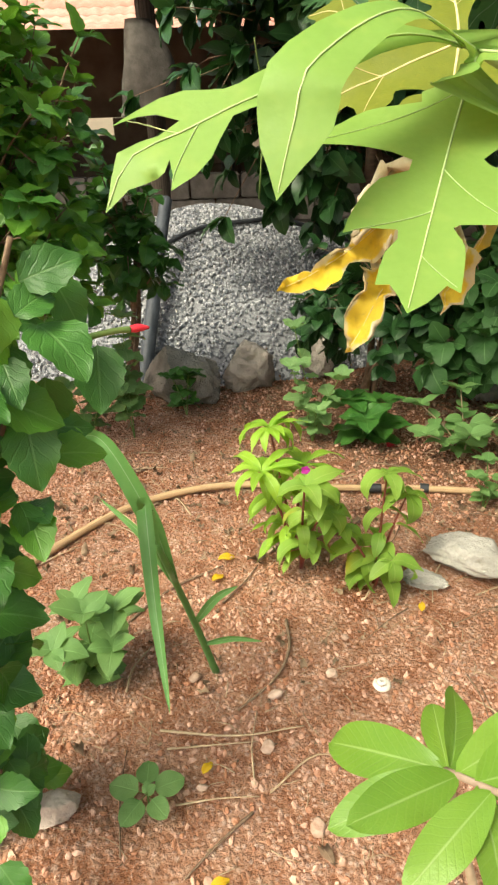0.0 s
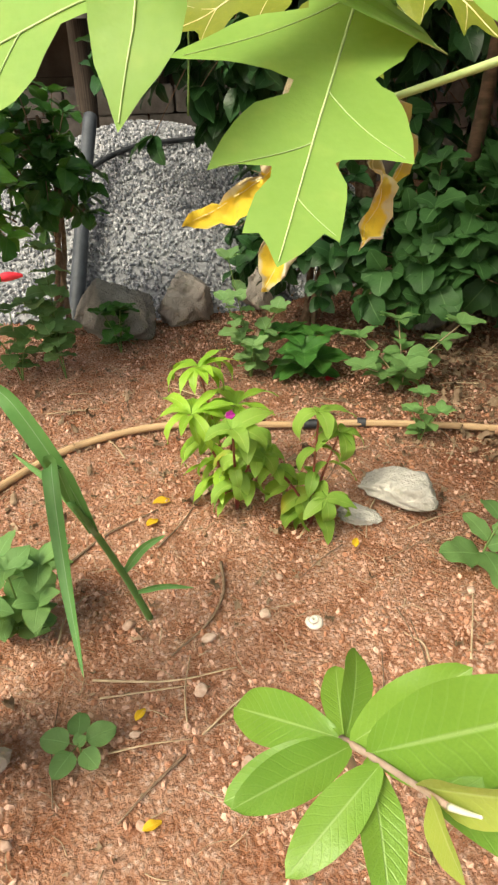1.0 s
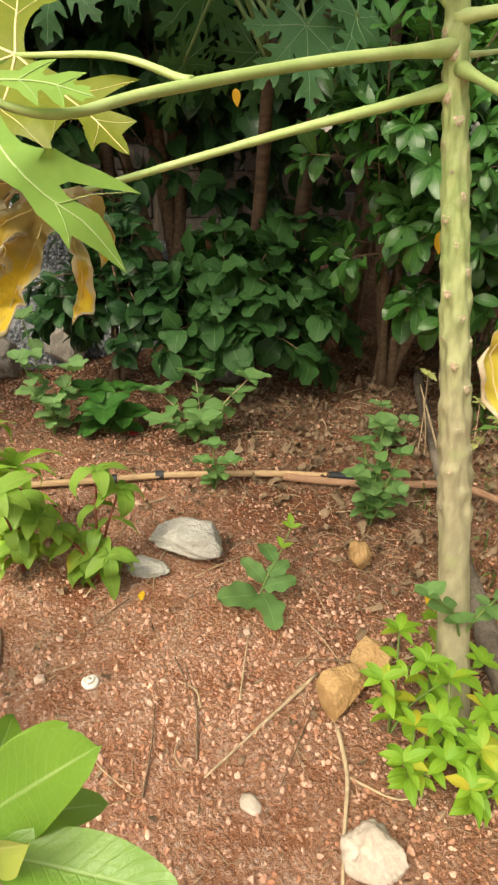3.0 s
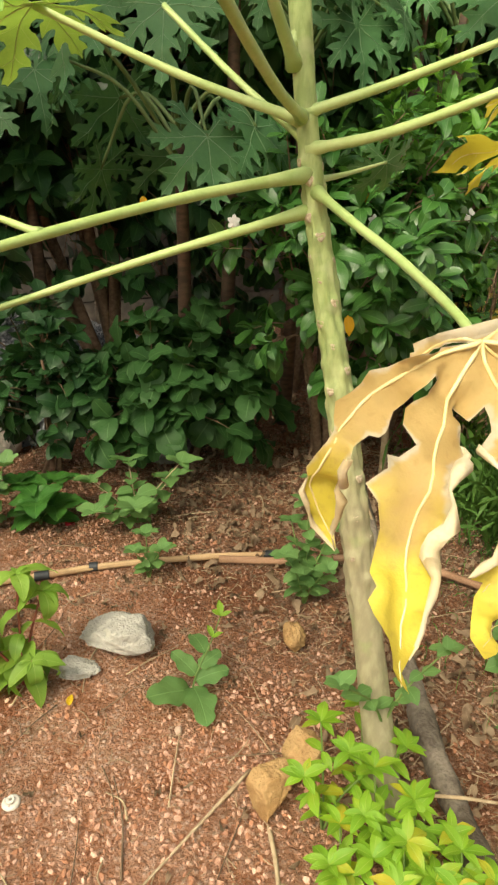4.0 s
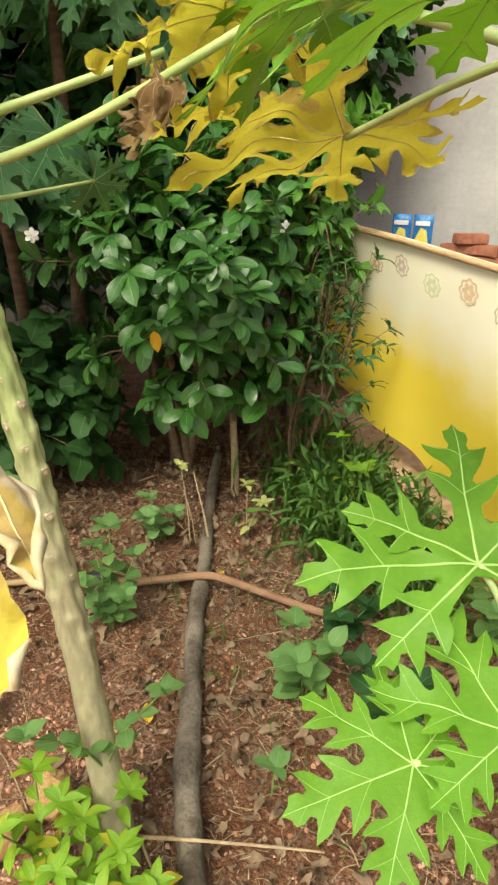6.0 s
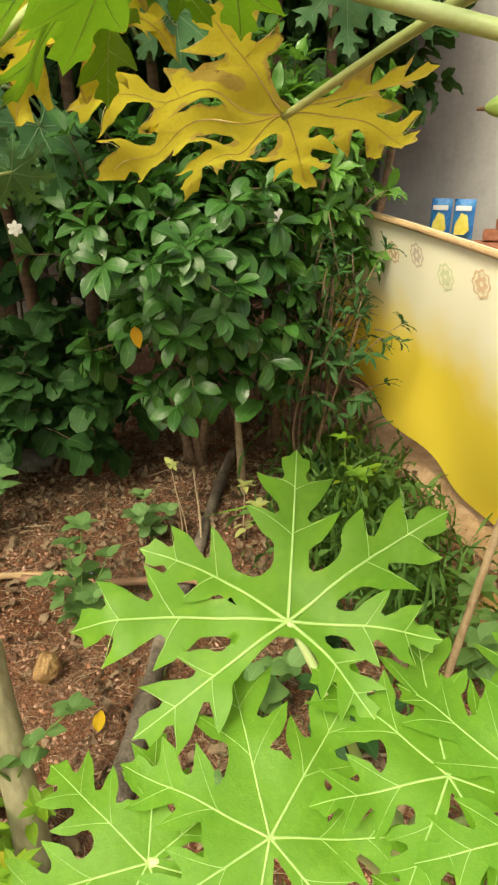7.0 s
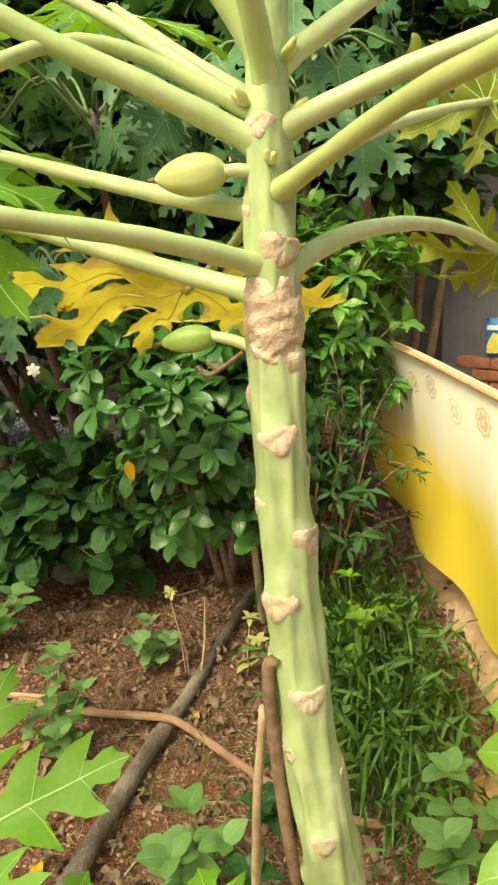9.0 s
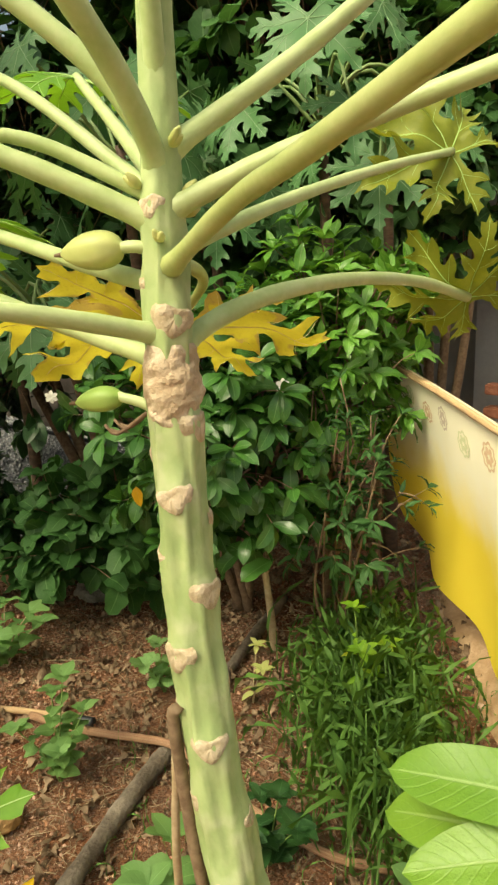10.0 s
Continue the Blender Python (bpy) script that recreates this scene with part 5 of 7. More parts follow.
def pole(name, pts, r, mat, label, category="pole", joints=(), seg=10):
    p = empty(name, label, category, at=pts[0])
    tube("stem", pts, r, r * 0.85, mat, p, seg, bulge=lambda f: 1 + 0.06 * (abs(math.sin(f * 30)) > 0.985))
    for a, b in joints:
        tube("joint", [a, (Vector(a) + Vector(b)) / 2, b], r * 1.25, r * 1.25, M["black"], p, 10, "dark taped joint")
    return p


pole("bamboo_pole", [(-1.2, 2.1, 0.03), (-0.984, 2.355, 0.025), (-0.80, 2.58, 0.02), (-0.65, 2.735, 0.02), (-0.478, 2.84, 0.025), (-0.244, 2.90, 0.03), (-0.05, 2.90, 0.03), (0.112, 2.865, 0.03), (0.438, 2.805, 0.03), (0.67, 2.77, 0.03), (0.92, 2.71, 0.03), (1.22, 2.61, 0.035), (1.44, 2.515, 0.035)],
     0.016, M["bamboo"], "long bent tan cane pole lying on the soil", joints=[((0.665, 2.778, 0.03), (0.70, 2.768, 0.03)), ((0.44, 2.806, 0.03), (0.50, 2.795, 0.03)), ((1.39, 2.54, 0.036), (1.49, 2.495, 0.036))])
pole("palm_rib", [(1.20, 2.60, 0.03), (1.40, 2.475, 0.04), (1.55, 2.395, 0.05), (1.695, 2.325, 0.065), (1.815, 2.24, 0.095), (1.89, 2.18, 0.09), (2.055, 2.0, 0.05), (2.167, 1.875, 0.03), (2.28, 1.765, 0.025), (2.42, 1.67, 0.02), (2.70, 1.565, 0.02), (2.95, 1.47, 0.02), (3.4, 1.33, 0.02)],
     0.017, M["rib"], "split reddish-brown palm rib lying across the log")
tube("log", [(1.14, 0.88, 0.045), (1.25, 1.11, 0.05), (1.355, 1.385, 0.05), (1.495, 1.663, 0.05), (1.685, 2.04, 0.04), (1.915, 2.43, 0.035), (2.29, 3.1, 0.035), (2.5, 3.45, 0.03)], 0.043, 0.026, M["log"], None, 16, "grey weathered branch lying on the litter", "log", steps=24, rough=0.13, seed=4, bulge=lambda f: 1 + 0.10 * math.sin(f * 23) + 0.06 * math.sin(f * 61))


def twig(pts, r, mat, label="thin dry twig on the soil"):
    o = tube("twig", pts, r, r * 0.5, M[mat], None, 6, label, "twig", steps=5, rough=0.2)
    tagged(o, group="twigs on the soil")


def on(x, y, h=0.006):
    return (x, y, ground_z(x, y) + h)


twig([on(0.86, 1.60), on(0.66, 1.50, 0.012), on(0.44, 1.40)], 0.006, "twig_pale", "straight pale twig on the soil")
twig([on(0.83, 1.42), on(0.78, 1.28, 0.01), on(0.70, 1.15), on(0.58, 0.95)], 0.007, "twig_pale", "bent whitish twig on the soil")
twig([on(0.78, 1.28), on(0.86, 1.19), on(0.94, 1.17)], 0.004, "twig_pale")
twig([on(-0.01, 2.08), on(-0.02, 1.94, 0.012), on(-0.08, 1.83), on(-0.19, 1.74)], 0.006, "twig", "curved dark twig on the soil")
twig([on(-0.40, 1.70), on(-0.2, 1.66), on(-0.02, 1.67)], 0.004, "twig_pale")
twig([on(-0.38, 1.64), on(-0.15, 1.64)], 0.003, "twig_pale")
twig([on(-0.60, 2.02), on(-0.4, 2.26), on(-0.2, 2.38)], 0.006, "twig")
twig([on(-0.13, 1.5), on(0.0, 1.58, 0.01), on(0.12, 1.53)], 0.003, "twig_pale")
twig([on(1.19, 1.36), on(1.30, 1.22, 0.10), on(1.52, 1.13, 0.03), on(1.62, 1.08)], 0.006, "twig_pale", "long pale twig leaning on the log")
twig([on(1.20, 1.36), on(1.20, 1.22, 0.01), on(1.22, 1.08)], 0.005, "twig_pale", "pale twig beside the log's foot")
twig([on(1.9, 1.35), on(2.15, 1.28), on(2.4, 1.1)], 0.008, "twig_pale")
twig([on(2.0, 1.7), on(2.2, 1.4), on(2.35, 1.35)], 0.006, "twig")
twig([on(1.96, 2.45), on(2.02, 2.65, 0.1), on(2.06, 2.86, 0.26)], 0.007, "twig_pale", "pale twig standing out of the soil")
twig([on(1.90, 2.62, 0.3), on(1.93, 2.60, 0.15), on(1.94, 2.58)], 0.004, "twig_pale", "thin pale twig standing out of the soil")
rn = random.Random(20)
for k in range(170):
    x, y = (rn.uniform(-0.9, 1.2), rn.uniform(1.2, 3.4)) if k < 54 else (rn.uniform(1.2, 3.4), rn.uniform(0.9, 3.6))
    a, l = rn.uniform(0, 6.3), rn.uniform(0.08, 0.32)
    twig([on(x, y), on(x + math.cos(a) * l * 0.5 + rn.uniform(-0.02, 0.02), y + math.sin(a) * l * 0.5, 0.012), on(x + math.cos(a) * l, y + math.sin(a) * l)], rn.uniform(0.0018, 0.004), rn.choice(["twig", "twig_pale"]))

# straw and stalk crumbs
lines = []
for k in range(4200):
    x, y = rn.uniform(-0.9, 3.7) if k % 2 else rn.uniform(1.1, 2.8), rn.uniform(0.6, 4.2)
    a, l = rn.uniform(0, 6.3), rn.uniform(0.015, 0.09)
    lines.append(([on(x, y, 0.003), on(x + math.cos(a) * l * 0.5, y + math.sin(a) * l * 0.5, 0.008), on(x + math.cos(a + 0.2) * l, y + math.sin(a + 0.2) * l, 0.003)], rn.uniform(0.0008, 0.002), 0.0007))
tagged(tubes("straw", lines, M["twig_pale"], None, 4, kind="stuff", steps=2), "bits of straw strewn over the soil", "straw")

# fallen leaves
litter_set = leaf_set("dry_leaf", 4, M["litter"], kind="lance", width=0.42, fold=0.8, droop=1.5, wave=0.16, rows=6, cols=2)
items = []
while len(items) < 9500:
    x, y = rn.uniform(-0.9, 3.8), rn.uniform(0.5, 4.4)
    dense = 0.10 + 0.90 * max(0.0, min(1.0, (x - 0.9) / 0.7)) + (0.25 if y > 2.4 else 0)
    if rn.random() > dense:
        continue
    a = rn.uniform(0, 6.3)
    s = (0.014 + 0.08 * rn.random() ** 2.4) * (1.0 if x > 1 else 0.7)
    items.append((rn.choice(litter_set), orient((x, y, ground_z(x, y) + s * 0.14), (math.cos(a), math.sin(a), rn.uniform(-0.1, 0.25)), (rn.uniform(-0.4, 0.4), rn.uniform(-0.4, 0.4), rn.choice([1, 1, -1])), s)))
for k, (me, m) in enumerate(items[:60]):
    tagged(put("dry_leaf", me, None, None, m), "curled dry brown leaf on the soil", "dry leaf", "fallen dry leaves")
joined("leaf_litter", items[60:], M["litter"], None, "brown dry leaf litter over the soil", "leaf litter")
yl = leaf_set("yellow_leaf", 2, M["yellow_litter"], kind="ovate", width=0.45, fold=0.3, droop=0.4)
for x, y, a, s in [(-0.215, 2.41, 0.3, 0.09), (-0.24, 2.29, 0.8, 0.07), (0.433, 2.065, 1.2, 0.05), (-0.47, 1.2, 2.0, 0.04), (-0.28, 1.3, 0.4, 0.05), (-0.29, 1.56, 1.0, 0.05), (1.36, 1.70, 1.3, 0.09), (1.95, 2.3, 2, 0.05), (2.5, 2.0, 1, 0.05)]:
    tagged(put("yellow_leaf", rn.choice(yl), None, None, orient((x, y, ground_z(x, y) + 0.012), (math.cos(a), math.sin(a), 0.1), (0, 0, 1), s)), "fallen yellow leaf on the soil", "leaf", "fallen yellow leaves")
tagged(put("dry_leaf", litter_set[1], None, None, orient((-0.11, 2.39, 0.02), (1, 0.1, 0), (0, 0, 1), 0.12)), "pale dry leaf lying on the soil", "dry leaf")
tagged(put("red_petal", leaf_mesh("red_petal", "round", 0.8, fold=0.3, droop=0.5), M["petal"], None, orient((0.645, 3.20, 0.012), (1, 0.3, 0.1), (0, 0, 1), 0.065)), "fallen red petal on the soil", "petal")

# pipe and hose by the gravel
tube("drain_pipe", [(-0.60, 4.15, 0.0), (-0.55, 4.40, 0.24), (-0.47, 4.95, 0.68), (-0.41, 5.3, 0.96)], 0.045, 0.045, M["pipe"], None, 14, "dark plastic pipe leaning on the gravel", "pipe", steps=8)
hz = [(x, y, heap_z(x, y) + 0.03) for x, y in ((-0.62, 5.2), (-0.2, 5.45), (0.2, 5.6), (0.5, 5.72), (1.1, 5.85))]
tube("hose", hz, 0.018, 0.018, M["black"], None, 8, "thin black hose over the gravel", "hose")

# sack hanging on a shed post
V, F = [], []
for i in range(15):
    t = i / 14
    r = 0.10 + 0.17 * math.sin(min(1, t * 1.15) * math.pi * 0.62) - 0.05 * t
    for k in range(18):
        a = 2 * math.pi * k / 18
        q = r * (1 + 0.10 * math.sin(3 * a + t * 4) + 0.05 * math.sin(7 * a))
        V.append((-0.56 + 0.05 * math.sin(t * 3) + q * 0.9 * math.cos(a), 6.35 + q * math.sin(a) * 0.6, 2.16 - t * 0.66))
for i in range(14):
    for k in range(18):
        a, b = i * 18 + k, i * 18 + (k + 1) % 18
        F.append((a, b, b + 18, a + 18))
F += [tuple(range(18)), tuple(reversed(range(14 * 18, 15 * 18)))]
sack = empty("sack", "grey cloth sack hanging from the shed roof", "sack", at=(-0.56, 6.35, 2.2))
put("bag", mesh_of("bag", V, F), M["sack"], sack)
tube("cord", [(-0.55, 6.35, 2.12), (-0.54, 6.4, 2.4), (-0.53, 6.45, 2.58)], 0.012, 0.012, M["dark_wood"], sack, 6)

# ---- cloth on its rod ----
rod_pts = [(3.09, 3.55, 1.44), (3.085, 3.1, 1.41), (3.08, 2.66, 1.378), (3.075, 2.16, 1.33), (3.07, 1.66, 1.283), (3.065, 0.9, 1.215), (3.06, 0.3, 1.16)]
tube("clothes_rod", rod_pts, 0.016, 0.014, M["bamboo"], None, 10, "thin pale cane rod that holds the cloth", "rod")
for x, y, h in ((3.10, 3.58, 1.46), (3.06, 0.25, 1.17)):
    tube("rod_post", [(x, y, 0), (x + 0.02, y, h * 0.5), (x, y, h)], 0.022, 0.018, M["twig"], None, 8, "rough stick that carries the rod", "post")


def rod_at(f):
    line = spline(rod_pts, 8)
    k = f * (len(line) - 1)
    a = line[int(k)]
    return a.lerp(line[min(int(k) + 1, len(line) - 1)], k - int(k))


def cloth_point(u, v):
    """u from the far end to the near end, v from the rod down."""
    top = rod_at(0.03 + 0.90 * u)
    low = 0.50 - 0.42 * min(1, u * 1.8)
    z = top.z - v * (top.z - low)
    fold = 0.03 * math.sin(u * 26 + v * 5) * v + 0.03 * math.sin(u * 9 - v * 3) * v + 0.05 * math.sin(v * 3.1) * math.sin(u * 5)
    x = top.x + 0.016 + 0.16 * v * v + fold
    if v < 0.02:
        z += 0.016
    return (x, top.y - 0.03 * v * math.sin(u * 7), z)


tube("dead_branch", [(3.06, 3.36, 1.40), (2.85, 3.32, 1.30), (2.66, 3.30, 1.27), (2.48, 3.28, 1.17)], 0.020, 0.012, M["twig"], None, 8, "brown dead branch leaning on the clothes rod", "branch", rough=0.15)
V, F = [], []
for i in range(61):
    t = i / 60
    c = Vector((3.72, 4.1, 0)).lerp(Vector((3.14, 1.5, 0)), t)
    for j in range(17):
        q = j / 8 - 1
        w = 0.20 * math.sin(math.pi * min(1, max(0, t))) ** 0.4 * (1 + 0.25 * noise.noise(Vector((t * 7, q, 4))))
        h = 0.10 * max(0.0, 1 - q * q) ** 0.8 * (0.8 + 0.5 * noise.noise(Vector((t * 9, q * 2, 1))))
        V.append((c.x + q * w + 0.03, c.y + q * w * 0.2, ground_z(c.x, c.y) - 0.02 + h))
for i in range(60):
    for j in range(16):
        a = i * 17 + j
        F.append((a, a + 17, a + 18, a + 1))
put("earth_bank", mesh_of("earth_bank", V, F), M["bank"], None, None, "low bank of pale sandy earth under the cloth", "bank", "structure")
cloth = empty("hanging_cloth", "long pale-to-bright yellow cloth hung on a rod to dry", "cloth", at=rod_at(0.3))
V, U, F = [], [], []
nu, nv = 90, 40
for i in range(nu + 1):
    for j in range(nv + 1):
        V.append(cloth_point(i / nu, j / nv))
        U.append((i / nu, j / nv))
for i in range(nu):
    for j in range(nv):
        a = i * (nv + 1) + j
        F.append((a, a + 1, a + nv + 2, a + nv + 1))
sheet = put("sheet", mesh_of("sheet", V, F, U), M["cloth"], cloth)
for k in range(9):
    mat = M[("print_green", "print_brown", "print_mauve")[k % 3]]
    V, F = [], []
    cu, cv, n = 0.17 + k * 0.085, 0.11 + 0.03 * (k % 2), 40
    for i in range(n):
        a = 2 * math.pi * i / n
        r = 0.052 * (0.8 + 0.2 * abs(math.cos(a * 4)))
        for q in (1.0, 0.82):
            x, y, z = cloth_point(cu + r * q * math.cos(a) / 2.3, cv + r * q * math.sin(a) / 1.05)
            V.append((x - 0.004, y, z))
    for i in range(n):
        a, b = i * 2, (i + 1) % n * 2
        F.append((a, b, b + 1, a + 1))
    o = len(V)
    for i in range(n):
        a = 2 * math.pi * i / n
        r = 0.034 * (0.65 + 0.35 * abs(math.cos(a * 3)))
        for q in (1.0, 0.3):
            x, y, z = cloth_point(cu + r * q * math.cos(a) / 2.3, cv + r * q * math.sin(a) / 1.05)
            V.append((x - 0.004, y, z))
    for i in range(n):
        a, b = o + i * 2, o + (i + 1) % n * 2
        F.append((a, b, b + 1, a + 1))
    put("printed_flower", mesh_of("printed_flower", V, F), mat, sheet)

# ---- papaya tree whose leaves reach over the path ----
tree = empty("papaya_tree", "slender young papaya tree with dying lower leaves", "papaya tree", "papaya trees", at=(1.142, 1.33, 0))
line1 = [(1.144, 1.315, -0.02), (1.134, 1.405, 0.3), (1.119, 1.482, 0.6), (1.096, 1.551, 0.9), (1.067, 1.613, 1.2), (1.034, 1.664, 1.48), (1.012, 1.70, 1.7), (0.995, 1.74, 2.0)]
scarred_trunk(tree, line1, lambda f: max(0.023, 0.046 - 0.031 * f), 58, 0.30, 0.84, 2, 1.0, M["trunk_moss"], 460, 40, "grey-green trunk with small leaf scars")
LEAF_A, LEAF_B, LEAF_C = (0.115, 1.38, 1.51), (0.25, 1.81, 1.318), (0.81, 0.957, 1.437)
P1 = [
    # start, way points, radii
    ((1.016, 1.685, 1.61), [(0.68, 1.585, 1.565), (0.365, 1.45, 1.51), (0.24, 1.385, 1.482), (0.17, 1.375, 1.485), LEAF_A], 0.0160, 0.0045),
    ((1.026, 1.678, 1.54), [(0.70, 1.77, 1.445), (0.376, 1.84, 1.345), LEAF_B], 0.0155, 0.006),
    ((1.006, 1.70, 1.675), [(0.93, 1.88, 1.80), (0.84, 2.08, 1.96)], 0.011, 0.008),
    ((1.0, 1.70, 1.71), [(0.78, 1.82, 1.79), (0.524, 1.937, 1.902)], 0.0145, 0.008),
    ((1.0, 1.70, 1.715), [(0.84, 1.52, 1.745), (0.644, 1.294, 1.808), (0.40, 1.0, 1.9)], 0.0145, 0.009),
    ((0.985, 1.715, 1.81), [(0.86, 1.62, 1.95), (0.74, 1.52, 2.2)], 0.017, 0.009),
    ((0.98, 1.72, 1.84), [(1.02, 1.72, 1.97), (1.12, 1.75, 2.25)], 0.014, 0.008),
    ((1.0, 1.70, 1.723), [(1.18, 1.60, 1.79), (1.419, 1.55, 1.88)], 0.015, 0.008),
    ((1.01, 1.69, 1.656), [(1.12, 1.55, 1.69), (1.26, 1.36, 1.77), (1.42, 1.16, 1.88)], 0.0155, 0.008),
    ((1.018, 1.68, 1.596), [(1.14, 1.74, 1.61), (1.36, 1.88, 1.64)], 0.012, 0.004),
    ((1.02, 1.66, 1.575), [(0.968, 1.44, 1.528), (0.898, 1.22, 1.495), (0.837, 1.03, 1.458), LEAF_C], 0.0130, 0.0065),
]
for at, pts, r0, r1 in P1:
    petiole(tree, [at, *pts], r0 * 0.84, r1 * 0.9, M["petiole_g"])
# green leaf over the path, seen near: its lobes hang towards the path
hung_leaf(tree, LEAF_A, [(-165, [(0.0, 1.30, 1.525), (-0.121, 1.22, 1.478), (-0.217, 1.20, 1.444), (-0.28, 1.19, 1.422), (-0.305, 1.18, 1.37)], "hand", 1.0), (-115, [(0.0, 1.27, 1.535), (-0.11, 1.19, 1.49), (-0.131, 1.17, 1.445), (-0.15, 1.15, 1.38)], "spade", 1.0),
                         (0, [(0.085, 1.34, 1.447), (0.045, 1.264, 1.393), (0.006, 1.183, 1.351), (-0.038, 1.098, 1.285)], "front", 1.0), (92, [(0.13, 1.25, 1.495), (0.145, 1.14, 1.458), (0.175, 1.125, 1.425), (0.21, 1.12, 1.40), (0.247, 1.118, 1.353)], "hooked", 1.0),
                         (150, [(0.20, 1.36, 1.515), (0.26, 1.33, 1.503)], "young", 1.0)],
          (-0.12, -0.62, 0.75), M["papaya"], M["vein"], 3, sinus=0.10, ragged=0.06, grid=0.03, wave=0.014, crease=0.03, vein=0.0019, even=True)
papaya_leaf(tree, (0.20, 1.66, 1.545), (-0.27, -0.02, -0.085), (0.05, -0.5, 0.75), 0.30, M["papaya_olive"], M["vein_yellow"], 14, droop=0.05, wave=0.04, lobes=5, gap=55, form="broad")
petiole(tree, [(0.42, 1.475, 1.522), (0.33, 1.56, 1.55), (0.20, 1.66, 1.545)], 0.007, 0.004, M["petiole_g"])
# dried leaf
hung_leaf(tree, LEAF_B, [(-150, [(0.17, 1.80, 1.345), (0.10, 1.80, 1.30), (0.09, 1.79, 1.23)], "scroll", 1.25), (-95, [(0.16, 1.82, 1.27), (0.04, 1.83, 1.18), (-0.071, 1.822, 1.128)], "scroll", 1.4), (-40, [(0.20, 1.81, 1.22), (0.15, 1.82, 1.12), (0.081, 1.825, 0.994)], "torn", 0.95),
                         (25, [(0.275, 1.79, 1.25), (0.285, 1.76, 1.17), (0.257, 1.735, 1.095)], "strip", 1.15), (95, [(0.31, 1.80, 1.31), (0.335, 1.78, 1.25), (0.325, 1.77, 1.19)], "scroll", 1.25)],
          (-0.12, -0.9, 0.3), M["dry"], M["vein_yellow"], 17, sinus=0.20, ragged=0.6, grid=0.04, wave=0.07, curl=0.07, roll_up=0.011, vein=0.0018, label="yellow dried-up leaf with curled rim")
# big dying leaf
hung_leaf(tree, LEAF_C, [(-165, [(0.778, 0.985, 1.433), (0.75, 1.005, 1.405)], "ribbon", 1.3), (-108, [(0.745, 0.962, 1.425), (0.665, 0.985, 1.37), (0.618, 0.98, 1.30), (0.65, 0.985, 1.20)], "scroll", 1.0), (-52, [(0.752, 0.925, 1.39), (0.684, 0.885, 1.30), (0.642, 0.84, 1.23), (0.598, 0.78, 1.163)], "torn", 1.0),
                         (0, [(0.806, 0.89, 1.365), (0.788, 0.80, 1.26), (0.768, 0.735, 1.17), (0.746, 0.685, 1.100)], "wide_torn", 1.0),
                         (52, [(0.862, 0.905, 1.395), (0.90, 0.86, 1.31), (0.90, 0.83, 1.22), (0.882, 0.802, 1.129)], "strip", 1.0), (108, [(0.872, 0.93, 1.425), (0.925, 0.885, 1.37), (0.945, 0.85, 1.31), (0.962, 0.816, 1.26)], "ribbon", 0.62), (165, [(0.85, 0.98, 1.442), (0.885, 0.99, 1.432)], "ribbon", 1.3)],
          (-0.25, -0.85, 0.42), M["dying"], M["vein_yellow"], 23, sinus=0.20, ragged=0.5, grid=0.03, wave=0.026, curl=0.03, crease=0.05, roll_up=0.013, vein=0.0030, label="large dying leaf, tan turning yellow, rim dried white", even=True)
# dying leaf over the path on the other side
papaya_leaf(tree, (1.30, 1.29, 1.80), (-0.10, 0.03, -0.06), (0.1, -0.3, 0.9), 0.12, M["dry_brown"], M["twig_pale"], 29, bend=1.6, wave=0.12, curl=0.16, form="broad", lobes=5, gap=50, sinus=0.4, ragged=0.4, gather=0.3, roll_up=0.03, rim_mat=M["dry_brown"], vein=0.005, label="shrivelled brown dried leaf")
papaya_leaf(tree, (1.36, 1.88, 1.64), (0.08, 0.06, -0.14), (-0.3, -1.0, 0.1), 0.13, M["papaya_far"], M["vein_far"], 31, droop=0.5, lobes=7, gap=48)
for c, tp, k in [((0.40, 1.0, 1.9), (-0.3, -0.25, -0.05), 5), ((0.524, 1.937, 1.902), (-0.3, 0.2, -0.05), 6), ((0.74, 1.52, 2.2), (-0.2, -0.2, 0.0), 7), ((1.12, 1.75, 2.25), (0.1, 0.3, 0.0), 10)]:
    papaya_leaf(tree, c, tp, (0, 0, 1), 0.28, M["papaya"], M["vein"], k, droop=0.35, wave=0.05, grid=0.1)
papaya_leaf(tree, (1.436, 1.325, 1.903), (-0.05, 0.12, -0.06), (0.2, -0.2, 0.9), 0.27, M["yellowing"], M["vein_yellow"], 33, droop=0.3, wave=0.07, curl=0.06, ragged=0.6, label="yellow ageing leaf")

# ---- fruiting papaya tree ----
tree2 = empty("papaya_tree", "papaya tree with pale heart-shaped leaf scars and two small fruits", "papaya tree", "papaya trees", at=(2.2, 0.68, 0))
line2 = [(2.20, 0.67, -0.02), (2.16, 0.685, 0.2), (2.12, 0.70, 0.4), (2.083, 0.717, 0.6), (2.052, 0.735, 0.8), (2.024, 0.752, 1.0), (2.001, 0.769, 1.2), (1.986, 0.785, 1.4), (1.980, 0.799, 1.6), (1.980, 0.814, 1.8), (1.986, 0.828, 2.0), (1.992, 0.835, 2.2)]


def axis2(z):
    """A point on the trunk's axis."""
    zs = [p[2] for p in line2]
    return Vector([float(np.interp(z, zs, [p[k] for p in line2])) for k in range(3)])


def rad2(f):
    return float(np.interp(f * 2.2, [0, 1.0, 1.3, 1.65, 1.95, 2.2], [0.049, 0.037, 0.0322, 0.0285, 0.0240, 0.019]))


